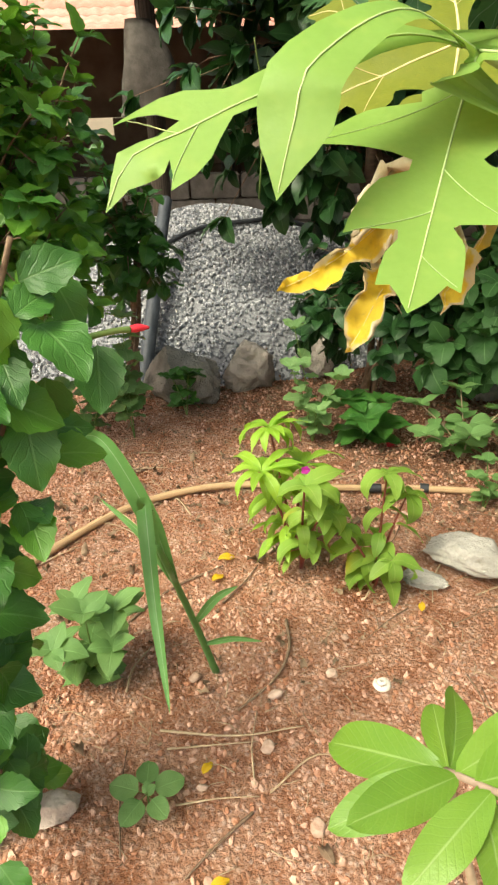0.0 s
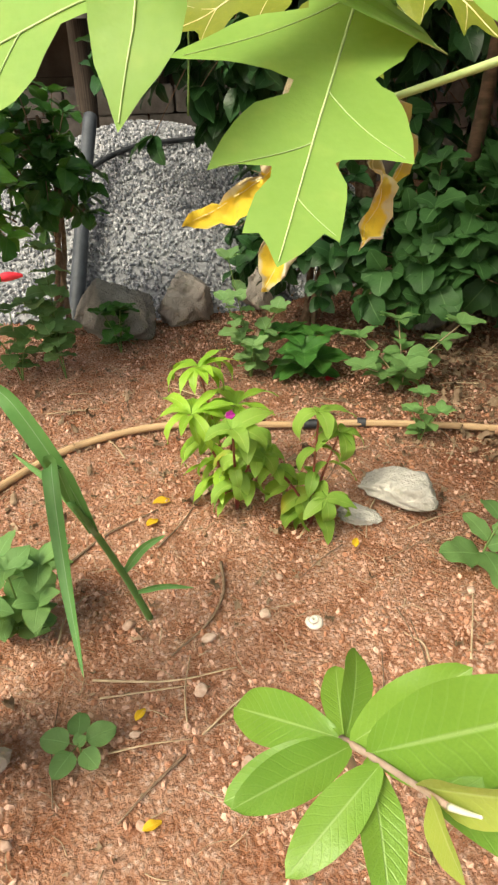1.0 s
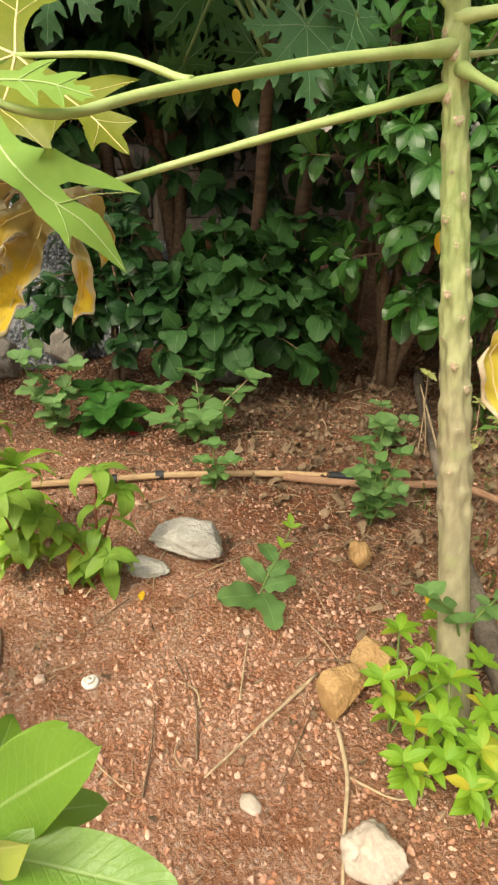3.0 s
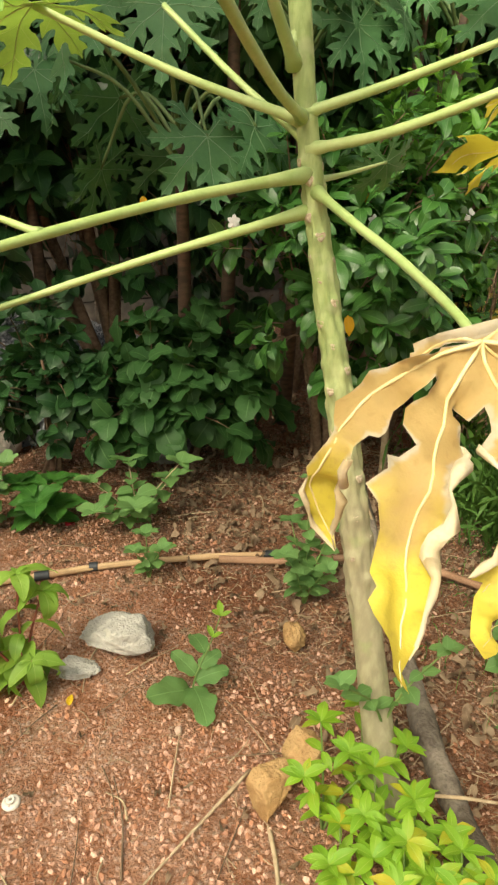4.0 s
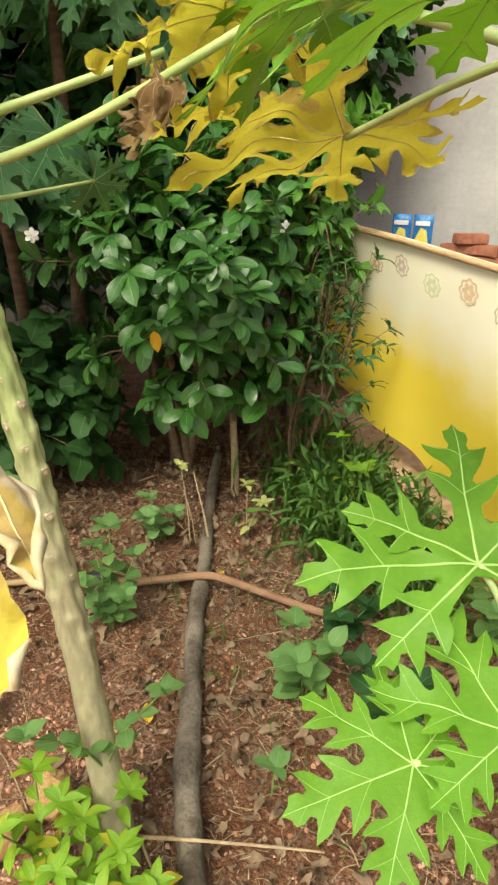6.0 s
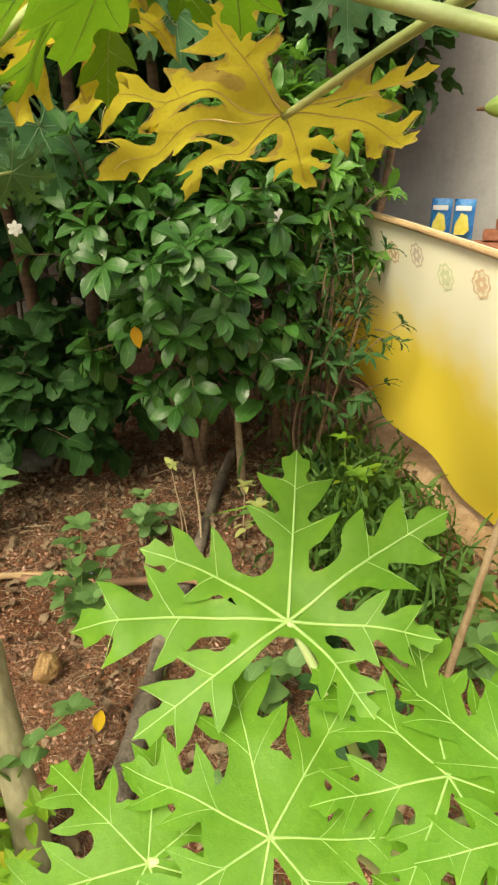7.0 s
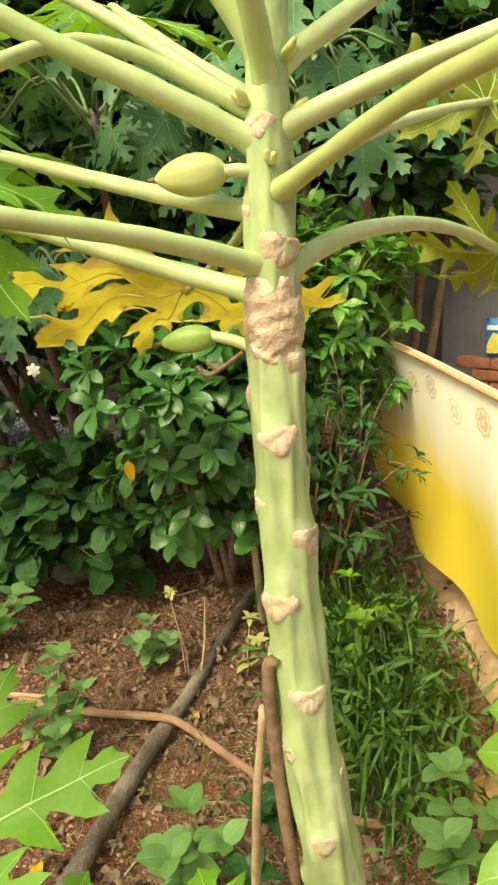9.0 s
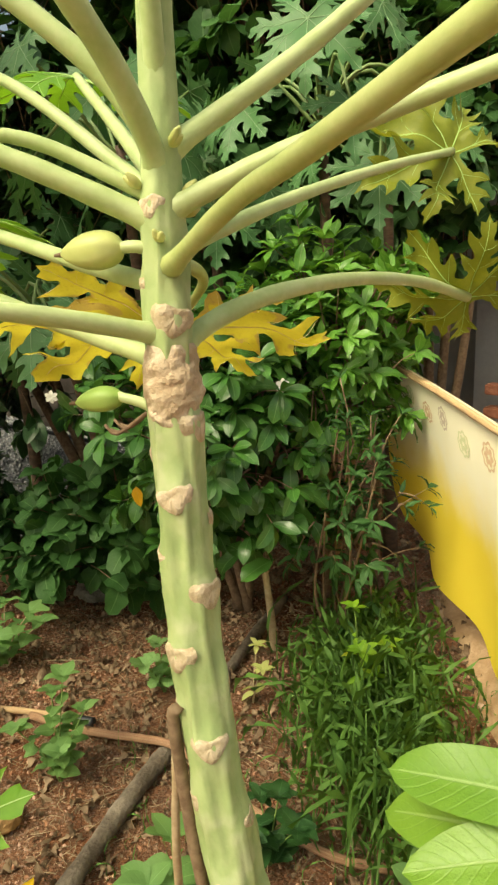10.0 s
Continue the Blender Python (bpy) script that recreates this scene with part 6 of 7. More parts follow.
scarred_trunk(tree2, line2, rad2, 48, 0.0, 0.9084, 5, 1.85, M["trunk_green"], label="pale green trunk, knobbly with leaf scars", phase=-122.0)
V, F = [], []
for i in range(61):
    t = i / 60
    q = axis2(1.702 + 0.095 * t)
    for k in range(32):
        a = 2 * math.pi * k / 32
        r = 0.0318 * (0.85 + 0.26 * math.sin(math.pi * t) ** 0.7) * (1 + 0.12 * noise.noise(Vector((math.cos(a) * 2, math.sin(a) * 2, t * 7))) + 0.10 * noise.noise(Vector((math.cos(a) * 1.1, math.sin(a) * 1.1, t * 5))) + 0.06 * noise.noise(Vector((math.cos(a) * 3, math.sin(a) * 3, t * 11))))
        V.append((q.x + r * math.cos(a), q.y + r * math.sin(a), q.z))
for i in range(60):
    for k in range(32):
        a, b = i * 32 + k, i * 32 + (k + 1) % 32
        F.append((a, b, b + 32, a + 32))
put("callus", mesh_of("callus", V, F), M["callus"], tree2, None, "swollen tan callus on the trunk")
P2 = [
    (1.818, [(1.85, 0.755, 1.838), (1.715, 0.707, 1.86), (1.45, 0.62, 1.90)], 0.0135, 0.0085, "petiole"),
    (1.785, [(1.84, 0.92, 1.82), (1.669, 1.051, 1.878), (1.50, 1.16, 1.91)], 0.0145, 0.009, "petiole"),
    (1.874, [(1.88, 0.92, 1.895), (1.748, 1.046, 1.944), (1.62, 1.15, 1.99)], 0.0135, 0.009, "petiole"),
    (1.86, [(2.0, 1.02, 1.895), (2.045, 1.36, 1.865), (1.963, 1.669, 1.754)], 0.0165, 0.009, "petiole_y"),
    (1.942, [(1.86, 0.822, 1.99), (1.722, 0.824, 2.052), (1.45, 0.82, 2.2)], 0.0155, 0.010, "petiole"),
    (1.981, [(1.93, 1.05, 2.08), (1.841, 1.339, 2.239)], 0.0125, 0.009, "petiole"),
    (2.02, [(1.92, 0.83, 2.10), (1.75, 0.84, 2.25), (1.55, 0.86, 2.5)], 0.0145, 0.011, "petiole"),
    (2.0, [(1.95, 0.76, 2.07), (1.87, 0.65, 2.19), (1.70, 0.45, 2.5)], 0.0150, 0.012, "petiole"),
    (2.08, [(1.985, 0.79, 2.2), (1.97, 0.68, 2.6)], 0.0145, 0.010, "petiole"),
    (2.02, [(2.12, 0.855, 2.095), (2.236, 0.882, 2.182), (2.5, 0.95, 2.4)], 0.0145, 0.010, "petiole"),
    (1.956, [(2.08, 0.782, 1.982), (2.188, 0.721, 2.014), (2.6, 0.5, 2.12)], 0.0145, 0.010, "petiole"),
    (1.892, [(2.046, 0.632, 1.929), (2.088, 0.497, 1.946), (2.18, 0.24, 1.99), (2.36, -0.12, 2.08)], 0.0112, 0.0085, "petiole_y"),
    (1.91, [(2.16, 0.985, 1.975), (2.36, 1.18, 2.045), (2.562, 1.364, 2.102)], 0.012, 0.008, "petiole"),
    (1.80, [(2.06, 0.88, 1.828), (2.16, 0.97, 1.852), (2.30, 1.10, 1.862), (2.46, 1.245, 1.85), (2.597, 1.346, 1.814)], 0.0150, 0.0105, "petiole"),
]
for z, pts, r0, r1, mt in P2:
    petiole(tree2, [axis2(z - 0.012), *pts], r0, r1, M[mt])
hung_leaf(tree2, (1.963, 1.669, 1.754), [(-118, [(2.08, 1.58, 1.80), (2.24, 1.47, 1.83)], "young", 1.0), (-72, [(2.15, 1.70, 1.75), (2.40, 1.74, 1.69)], "young", 0.88), (-30, [(2.08, 1.84, 1.70), (2.21, 2.03, 1.59)], "young", 0.88), (12, [(1.92, 1.88, 1.69), (1.84, 2.10, 1.575)], "young", 0.88),
                                          (52, [(1.78, 1.80, 1.73), (1.558, 1.936, 1.627)], "young", 0.88), (92, [(1.73, 1.68, 1.79), (1.47, 1.68, 1.76)], "young", 0.88), (132, [(1.84, 1.58, 1.84), (1.70, 1.47, 1.93)], "young", 1.0)],
          (0.0, 0.5, 0.86), M["yellowing"], M["vein_yellow"], 41, sinus=0.30, ragged=0.3, grid=0.06, wave=0.05, curl=0.01, vein=0.003, label="yellow ageing leaf with small holes")
papaya_leaf(tree2, (2.597, 1.346, 1.814), (-0.14, -0.06, 0.10), (-0.2, -0.7, -0.5), 0.20, M["papaya_olive"], M["vein_young"], 43, droop=0.3, wave=0.12, fold=0.6)
papaya_leaf(tree2, (2.562, 1.364, 2.102), (-0.20, 0.02, 0.10), (-0.25, -0.7, 0.6), 0.22, M["papaya_olive"], M["vein_young"], 44, droop=0.3, wave=0.12, fold=0.6)
for c, tp, k in [((1.311, 0.568, 2.064), (-0.3, -0.1, -0.1), 45), ((1.311, 0.637, 1.927), (-0.3, 0.1, -0.15), 46), ((1.475, 0.746, 1.859), (-0.1, 0.25, 0.0), 47), ((1.379, 0.883, 2.654), (-0.3, 0, 0.1), 51), ((1.557, 0.267, 2.722), (-0.2, -0.3, 0.1), 52), ((1.9, 0.568, 2.79), (0, -0.2, 0.3), 53), ((2.749, 0.541, 2.79), (0.3, -0.1, 0.1), 54), ((1.50, 1.16, 1.91), (-0.2, 0.15, -0.1), 48), ((1.62, 1.15, 1.99), (-0.2, 0.2, 0.0), 49), ((1.841, 1.339, 2.239), (-0.1, 0.3, 0.1), 50), ((2.6, 0.5, 2.12), (0.3, -0.1, 0.0), 55), ((2.36, -0.12, 2.08), (0.2, -0.3, 0.0), 56)]:
    papaya_leaf(tree2, c, tp, (0, 0, 1), 0.28, M["papaya_young"], M["vein_young"], k, droop=0.35, wave=0.05, grid=0.1)
for c, tp, nm, r, k in [((1.60, 0.74, 1.93), (0.14, 0.03, -0.03), (0.0, -0.6, 0.75), 0.22, 81), ((1.50, 1.22, 2.2), (0.1, 0.05, -0.02), (-0.1, -0.6, 0.7), 0.26, 83)]:
    papaya_leaf(tree2, c, tp, nm, r, M["papaya_young"], M["vein_young"], k, droop=0.2, wave=0.05)
    petiole(tree2, [axis2(1.96), (Vector(c) + axis2(2.02)) / 2 + Vector((0, 0.05, 0.06)), c], 0.010, 0.007)


def fruit(parent, stalk, end, r, mat, label):
    """A small ribbed papaya on its stalk."""
    a, b = Vector(stalk), Vector(end)
    V, F = [], []
    d = (b - a).normalized()
    s = d.orthogonal().normalized()
    u = d.cross(s)
    for i in range(15):
        t = i / 14
        q = r * (math.sin(math.pi * min(1, t * 0.98 + 0.01) ** 0.8) ** 0.62)
        for k in range(20):
            g = 2 * math.pi * k / 20
            w = q * (1 + 0.05 * math.cos(5 * g))
            V.append(a.lerp(b, t) + (s * math.cos(g) + u * math.sin(g)) * w)
    for i in range(14):
        for k in range(20):
            x, y = i * 20 + k, i * 20 + (k + 1) % 20
            F.append((x, y, y + 20, x + 20))
    f = put("fruit", mesh_of("fruit", V, F), mat, parent, None, label)
    tube("fruit_tip", [b, b + d * 0.004, b + d * 0.009], 0.0035, 0.002, M["twig"], f, 6)


petiole(tree2, [axis2(1.895), (1.955, 0.815, 1.908), (1.933, 0.822, 1.909)], 0.008, 0.007)
fruit(tree2, (1.936, 0.821, 1.909), (1.860, 0.848, 1.905), 0.0225, M["fruit_pale"], "small pale green fruit")
petiole(tree2, [axis2(1.70), (1.945, 0.83, 1.722), (1.91, 0.848, 1.732)], 0.008, 0.0065)
fruit(tree2, (1.916, 0.846, 1.731), (1.853, 0.871, 1.723), 0.0165, M["fruit"], "small dark green fruit")
for k in range(5):
    tube("dry_flower", [(1.945, 0.826, 1.712), (1.93 - 0.006 * k, 0.835, 1.698 - 0.003 * k), (1.915 - 0.006 * k, 0.84, 1.692 + 0.006 * (k % 3))], 0.003, 0.002, M["twig"], tree2, 5, "brown withered flower remains", steps=3)

for z, a, n in [(1.93, 20, 3), (1.96, 200, 3), (2.0, 300, 4), (2.03, 120, 3), (1.90, 260, 2), (1.95, 340, 3)]:
    g = radians(a)
    o = Vector((math.cos(g), math.sin(g), 0.5))
    for k in range(n):
        q = axis2(z) + o * 0.025
        e = q + (o + Vector((0.3 * math.cos(k * 2.4), 0.3 * math.sin(k * 2.4), 0.2 * k))) * 0.016
        tube("flower_bud", [q, q.lerp(e, 0.5), e], 0.004, 0.003, M["fruit_pale"], tree2, 7, bulge=lambda f: 0.6 + 1.0 * math.sin(math.pi * f))
# dry sticks that hang along the trunk
tube("stick", [(1.955, 0.765, 1.335), (1.948, 0.772, 1.30), (1.962, 0.775, 1.1), (1.985, 0.77, 0.9), (2.05, 0.78, 0.5), (2.13, 0.80, 0.01)], 0.008, 0.012, M["twig"], None, 8, "dark dry stick leaning on the papaya trunk", "stick", rough=0.2)
tube("stick", [(1.945, 0.80, 1.24), (1.93, 0.83, 0.98), (1.93, 0.90, 0.5), (1.95, 1.0, 0.01)], 0.006, 0.009, M["twig_pale"], None, 8, "pale dry stick leaning beside the papaya trunk", "stick", rough=0.15)

# ---- young papaya plant with bright leaves ----
tree3 = empty("papaya_plant", "young papaya plant with broad bright green leaves", "papaya plant", "papaya trees", at=(1.63, 0.60, 0))
tube("trunk", [(1.63, 0.60, -0.02), (1.628, 0.60, 0.4), (1.625, 0.60, 0.7), (1.625, 0.60, 0.92)], 0.026, 0.013, M["trunk_green"], tree3, 12)
Y, VY = M["papaya_young"], M["vein_young"]
hung_leaf(tree3, (1.532, 0.721, 1.165), [(-142, [(1.56, 0.665, 1.145), (1.585, 0.60, 1.10)], "young", 1.0), (-96, [(1.61, 0.675, 1.168), (1.687, 0.628, 1.158)], "young", 0.92), (-48, [(1.65, 0.735, 1.215), (1.772, 0.741, 1.251)], "young", 0.92), (0, [(1.578, 0.805, 1.24), (1.623, 0.89, 1.30)], "young", 0.92),
                                          (48, [(1.465, 0.80, 1.20), (1.39, 0.865, 1.212)], "young", 0.92), (96, [(1.41, 0.775, 1.17), (1.285, 0.822, 1.153)], "young", 0.92), (142, [(1.435, 0.705, 1.135), (1.33, 0.695, 1.086)], "young", 0.92)],
          (-0.25, -0.52, 0.82), Y, VY, 61, sinus=0.30, ragged=0.12, grid=0.055, wave=0.02, crease=0.12, vein=0.0024)
petiole(tree3, [(1.625, 0.60, 0.88), (1.59, 0.64, 1.0), (1.55, 0.69, 1.12), (1.532, 0.721, 1.165)], 0.008, 0.005)
young = [((1.436, 0.558, 1.05), (0.02, 0.18, 0.07), (-0.1, -0.45, 0.9), 0.20, 62, 0.1), ((1.626, 0.528, 1.08), (0.05, 0.11, 0.04), (-0.05, -0.45, 0.88), 0.20, 63, 0.12), ((1.72, 0.44, 1.07), (0.10, 0.20, 0.06), (-0.1, -0.45, 0.9), 0.235, 64, 0.12), ((1.866, 0.495, 1.10), (-0.03, 0.18, 0.04), (0.0, -0.4, 0.92), 0.20, 65, 0.15),
         ((1.32, 0.60, 1.02), (-0.16, 0.02, 0.0), (-0.05, -0.4, 0.9), 0.17, 66, 0.2), ((1.58, 0.40, 1.02), (0.0, -0.15, 0.0), (0.0, -0.3, 0.95), 0.18, 67, 0.2)]
for k, (c, tp, nm, r, n, dr) in enumerate(young):
    papaya_leaf(tree3, c, tp, nm, r, Y, VY, n, droop=dr, wave=0.04, lobes=7, gap=51, sub=1.08, sinus=0.40, vein=0.0075)
    petiole(tree3, [(1.625, 0.60, 0.80 + 0.02 * k), (1.625 * 0.6 + c[0] * 0.4, 0.60 * 0.6 + c[1] * 0.4, 0.93), c], 0.008, 0.005)

# ---- plants ----
L = {
    "hib": leaf_set("leaf", 4, M["hib"], kind="ovate", width=0.72, fold=0.22, droop=0.5, wave=0.035, rows=12, cols=4, teeth=0.05),
    "hib_light": leaf_set("leaf", 3, M["hib_light"], kind="ovate", width=0.7, fold=0.3, droop=0.4, wave=0.03, rows=12, cols=4, teeth=0.05),
    "bush_dark": leaf_set("leaf", 4, M["bush_dark"], kind="ovate", width=0.68, fold=0.25, droop=0.5, wave=0.03, rows=6, cols=2),
    "bush_mid": leaf_set("leaf", 4, M["bush_mid"], kind="round", width=0.75, fold=0.2, droop=0.6, wave=0.05, rows=7, cols=2, lobes=0.10),
    "gardenia": leaf_set("leaf", 4, M["gardenia"], kind="obovate", width=0.42, fold=0.25, droop=0.6, wave=0.02, rows=7, cols=2),
    "weed": leaf_set("leaf", 3, M["weed"], kind="ovate", width=0.72, fold=0.2, droop=0.4, wave=0.03, rows=7, cols=2),
    "weed_pale": leaf_set("leaf", 3, M["weed_pale"], kind="round", width=0.85, fold=0.2, droop=0.4, wave=0.05, rows=9, cols=2, teeth=0.12),
    "lime": leaf_set("leaf", 3, M["lime"], kind="lance", width=0.24, fold=0.3, droop=1.2, wave=0.02, rows=8, cols=2),
    "balsam": leaf_set("leaf", 3, M["balsam"], kind="ovate", width=0.46, fold=0.25, droop=1.3, wave=0.02, rows=8, cols=2),
    "shrub_y": leaf_set("leaf", 3, M["shrub_y"], kind="lance", width=0.42, fold=0.3, droop=0.5, wave=0.02, rows=6, cols=2),
    "variegated": leaf_set("leaf", 3, M["variegated"], kind="ovate", width=0.45, fold=0.3, droop=0.5, rows=6, cols=2),
    "egg": leaf_set("leaf", 3, M["weed"], kind="round", width=0.56, fold=0.15, droop=0.5, wave=0.03, rows=18, cols=4, lobes=0.13),
    "toothed": leaf_set("leaf", 3, M["weed_pale"], kind="round", width=0.72, fold=0.15, droop=0.4, wave=0.03, rows=14, cols=4, lobes=0.14),
    "round": leaf_set("leaf", 3, M["weed"], kind="round", width=0.8, fold=0.12, droop=0.2, wave=0.02, rows=9, cols=4),
    "lance": leaf_set("leaf", 3, M["bush_mid"], kind="lance", width=0.26, fold=0.25, droop=0.6, rows=5, cols=2),
    "guava": leaf_set("leaf", 3, M["guava"], kind="elliptic", width=0.335, fold=0.24, droop=0.24, wave=0.012, rows=16, cols=6),
    "guava_new": leaf_set("leaf", 2, M["guava_new"], kind="lance", width=0.30, fold=0.45, droop=0.15, wave=0.01, rows=12, cols=4),
    "gardenia_lit": leaf_set("leaf", 3, M["gardenia_lit"], kind="lance", width=0.38, fold=0.25, droop=0.5, wave=0.03, rows=9, cols=4),
    "noni": leaf_set("leaf", 3, M["gardenia"], kind="obovate", width=0.52, fold=0.2, droop=0.8, wave=0.04, rows=9, cols=4),
    "grass": leaf_set("blade", 4, M["grass"], kind="blade", width=0.014, fold=0.4, droop=1.9, rows=6, cols=2),
    "orange": leaf_set("leaf", 1, M["orange_leaf"], kind="ovate", width=0.5, fold=0.3, droop=0.4),
}
UP = Vector((0, 0, 1))


def herb(name, base, stems, leaves, label, category, size, stem_mat="stem", top=6, along=5, spread=0.9, lean=0.25, seed=0, r=0.004, droop=0.0, group=""):
    """A soft plant: each stem (height, azimuth, lean) carries leaf pairs and a rosette at its top."""
    rn = random.Random(seed)
    plant = empty(name, label, category, group, at=base)
    b = Vector(base)
    for h, az, ln in stems:
        a = radians(az)
        out = Vector((math.cos(a), math.sin(a), 0))
        p1 = b + out * h * ln * 0.35 + UP * h * 0.5
        p2 = b + out * h * ln + UP * h
        tube("stem", [b - UP * 0.01, p1, p2], r, r * 0.55, M[stem_mat], plant, 6, steps=5)
        sp = spline([b, p1, p2], 10)
        for k in range(along):
            f = 0.3 + 0.62 * k / max(1, along)
            c = sp[int(f * (len(sp) - 1))]
            for s in (0, math.pi):
                q = k * 1.57 + s + rn.uniform(-0.5, 0.5)
                d = Vector((math.cos(q), math.sin(q), rn.uniform(0.05, 0.5) - droop))
                put("leaf", rn.choice(leaves), None, plant, orient(c, d, UP + Vector((rn.uniform(-0.4, 0.4), rn.uniform(-0.4, 0.4), 0)), size * rn.uniform(0.65, 1.05)))
        for k in range(top):
            q = k * 2.4 + rn.uniform(-0.3, 0.3)
            d = Vector((math.cos(q) * spread, math.sin(q) * spread, rn.uniform(0.15, 0.8) - droop))
            put("leaf", rn.choice(leaves), None, plant, orient(sp[-1], d, UP + out * 0.2, size * rn.uniform(0.6, 1.0)))
    return plant


def shrub(name, base, centre, radii, twigs, leaves, mat, label, category, size, per=6, seed=0, singles=150, trunks=4, low=-0.75, hollow=0.55, stem_mat="twig", facing=None, rosette=True, r=0.018, group="", gap=0.0, fork=None):
    """A woody shrub: limbs from its base, twigs through an uneven crown, leaves on every twig; the ones towards the path come first."""
    rn = random.Random(seed)
    plant = empty(name, label, category, group, at=base)
    c, b = Vector(centre), Vector(base)
    if fork:
        tube("trunk", [b - UP * 0.03, b.lerp(Vector(fork), 0.5) + Vector((0.05, 0.03, 0)), fork], r * 2.2, r * 1.4, M[stem_mat], plant, 12, rough=0.08)
        b = Vector(fork)
    limbs = []
    for k in range(trunks):
        d = sphere_dir(rn, -0.1)
        e = c + Vector((d.x * radii[0] * 0.55, d.y * radii[1] * 0.55, abs(d.z) * radii[2] * 0.5))
        m = b.lerp(e, 0.5) + Vector((rn.uniform(-0.06, 0.06), rn.uniform(-0.06, 0.06), 0))
        s = b + Vector((rn.uniform(-0.05, 0.05), rn.uniform(-0.05, 0.05), -0.03))
        limbs.append([s, m, e])
        tube("branch", [s, m, e], r, r * 0.4, M[stem_mat], plant, 8, steps=6, rough=0.1, seed=k)
    lines, items = [], []
    for k in range(twigs):
        d = sphere_dir(rn, low)
        q = hollow + (1 - hollow) * rn.random()
        bumps = 1 + 0.28 * noise.noise(d * 1.7 + Vector((seed, 0, 0))) + 0.12 * noise.noise(d * 5 + Vector((0, seed, 0)))
        e = c + Vector((d.x * radii[0], d.y * radii[1], d.z * radii[2])) * q * bumps
        if gap and noise.noise(e * 3.3 + Vector((seed, 3, 1))) > 0.35 - gap * 0.3:
            continue
        if e.z < 0.04:
            e.z = 0.04 + rn.random() * 0.1
        limb = rn.choice(limbs)
        o = limb[1].lerp(limb[2], rn.random())
        o = o.lerp(e, 0.45 + 0.35 * rn.random())
        out = (e - c).normalized()
        lines.append(([o, o.lerp(e, 0.5) + UP * 0.02, e], 0.005, 0.002))
        w = (e - o).normalized()
        for j in range(per):
            g = j * 2.4 + rn.uniform(-0.4, 0.4)
            s1 = w.orthogonal().normalized()
            s2 = w.cross(s1)
            side = s1 * math.cos(g) + s2 * math.sin(g)
            at = e if rosette and j < per * 0.6 else o.lerp(e, rn.uniform(0.4, 1))
            dd = side * 0.9 + w * rn.uniform(0.2, 0.9) + out * 0.3 - UP * 0.12
            items.append((rn.choice(leaves), orient(at, dd, UP * 0.9 + out * 0.5 + Vector((rn.uniform(-0.5, 0.5), rn.uniform(-0.5, 0.5), 0)), size * rn.uniform(0.6, 1.1)), (at - Vector((0.6, 0, 1.5))).length))
    tubes("twig", lines, M[stem_mat], plant, 4, kind="stuff", steps=2)
    items.sort(key=lambda i: i[2])
    foliage(plant, [(a, m) for a, m, _ in items], mat, singles)
    return plant


# hibiscus close beside the path
near = empty("hibiscus_bush", "glossy dark green hibiscus bush beside the path", "hibiscus", at=(-0.80, 1.46, 0))
rn = random.Random(33)
stems = []
for k, (x, y, z) in enumerate([(-0.457, 1.39, 1.324), (-0.505, 1.413, 1.098), (-0.60, 1.335, 0.872), (-0.625, 1.367, 0.646), (-0.655, 1.36, 0.364), (-0.604, 1.424, 1.155), (-0.689, 1.48, 0.816), (-0.712, 1.367, 0.477), (-0.69, 1.526, 0.194)]):
    base = Vector((-0.80 + rn.uniform(-0.04, 0.04), 1.46 + rn.uniform(-0.04, 0.04), 0))
    e = Vector((x, y, z))
    mid = base.lerp(e, 0.55) + Vector((-0.06, 0.02, 0.08))
    stems.append((mid, e))
    tube("branch", [base, mid, e], 0.009, 0.004, M["twig"], near, 7, steps=6)
spots = []
for k in range(220):
    mid, e = rn.choice(stems)
    c = mid.lerp(e, rn.uniform(0.35, 1.0)) + Vector((rn.uniform(-0.07, 0.06), rn.uniform(-0.06, 0.06), rn.uniform(-0.06, 0.06)))
    spots.append(c)
for z in np.linspace(0.2, 1.36, 64):
    spots.append(Vector((-0.56 - 0.12 * min(1, max(0, (1.15 - z) / 0.2)) + 0.06 * math.sin(z * 9) + rn.uniform(-0.08, 0.04), 1.37 + rn.uniform(-0.1, 0.1), z)))
for c in spots:
    d = Vector((rn.uniform(-0.3, 1.0), rn.uniform(-1, 0.5), rn.uniform(-0.8, 0.35)))
    put("leaf", rn.choice(L["hib"] if rn.random() < 0.78 else L["hib_light"]), None, near, orient(c, d, Vector((0.3, -0.55, 0.8)) + Vector((rn.uniform(-0.5, 0.5), rn.uniform(-0.4, 0.4), 0)), rn.uniform(0.06, 0.118)))
for c, d, s in [((-0.373, 1.407, 1.172), (0.03, -0.3, -0.3), 0.10), ((-0.485, 1.39, 1.075), (0.1, -0.3, -0.5), 0.11), ((-0.56, 1.35, 0.985), (-0.3, -0.2, -0.9), 0.11), ((-0.457, 1.39, 1.268), (0.8, 0.1, 0.3), 0.09)]:
    put("leaf", L["hib"][0], None, near, orient(c, d, (0.25, -0.8, 0.5), s))
bud = tube("bud", [(-0.39, 1.407, 1.183), (-0.35, 1.424, 1.186), (-0.327, 1.435, 1.184)], 0.0045, 0.005, M["stem"], near, 8, "green calyx of a bud")
tube("bud_tip", [(-0.329, 1.435, 1.184), (-0.315, 1.441, 1.184), (-0.301, 1.447, 1.182)], 0.006, 0.003, M["petal"], bud, 8, "red petals rolled up", bulge=lambda f: 0.7 + 0.6 * math.sin(math.pi * f))

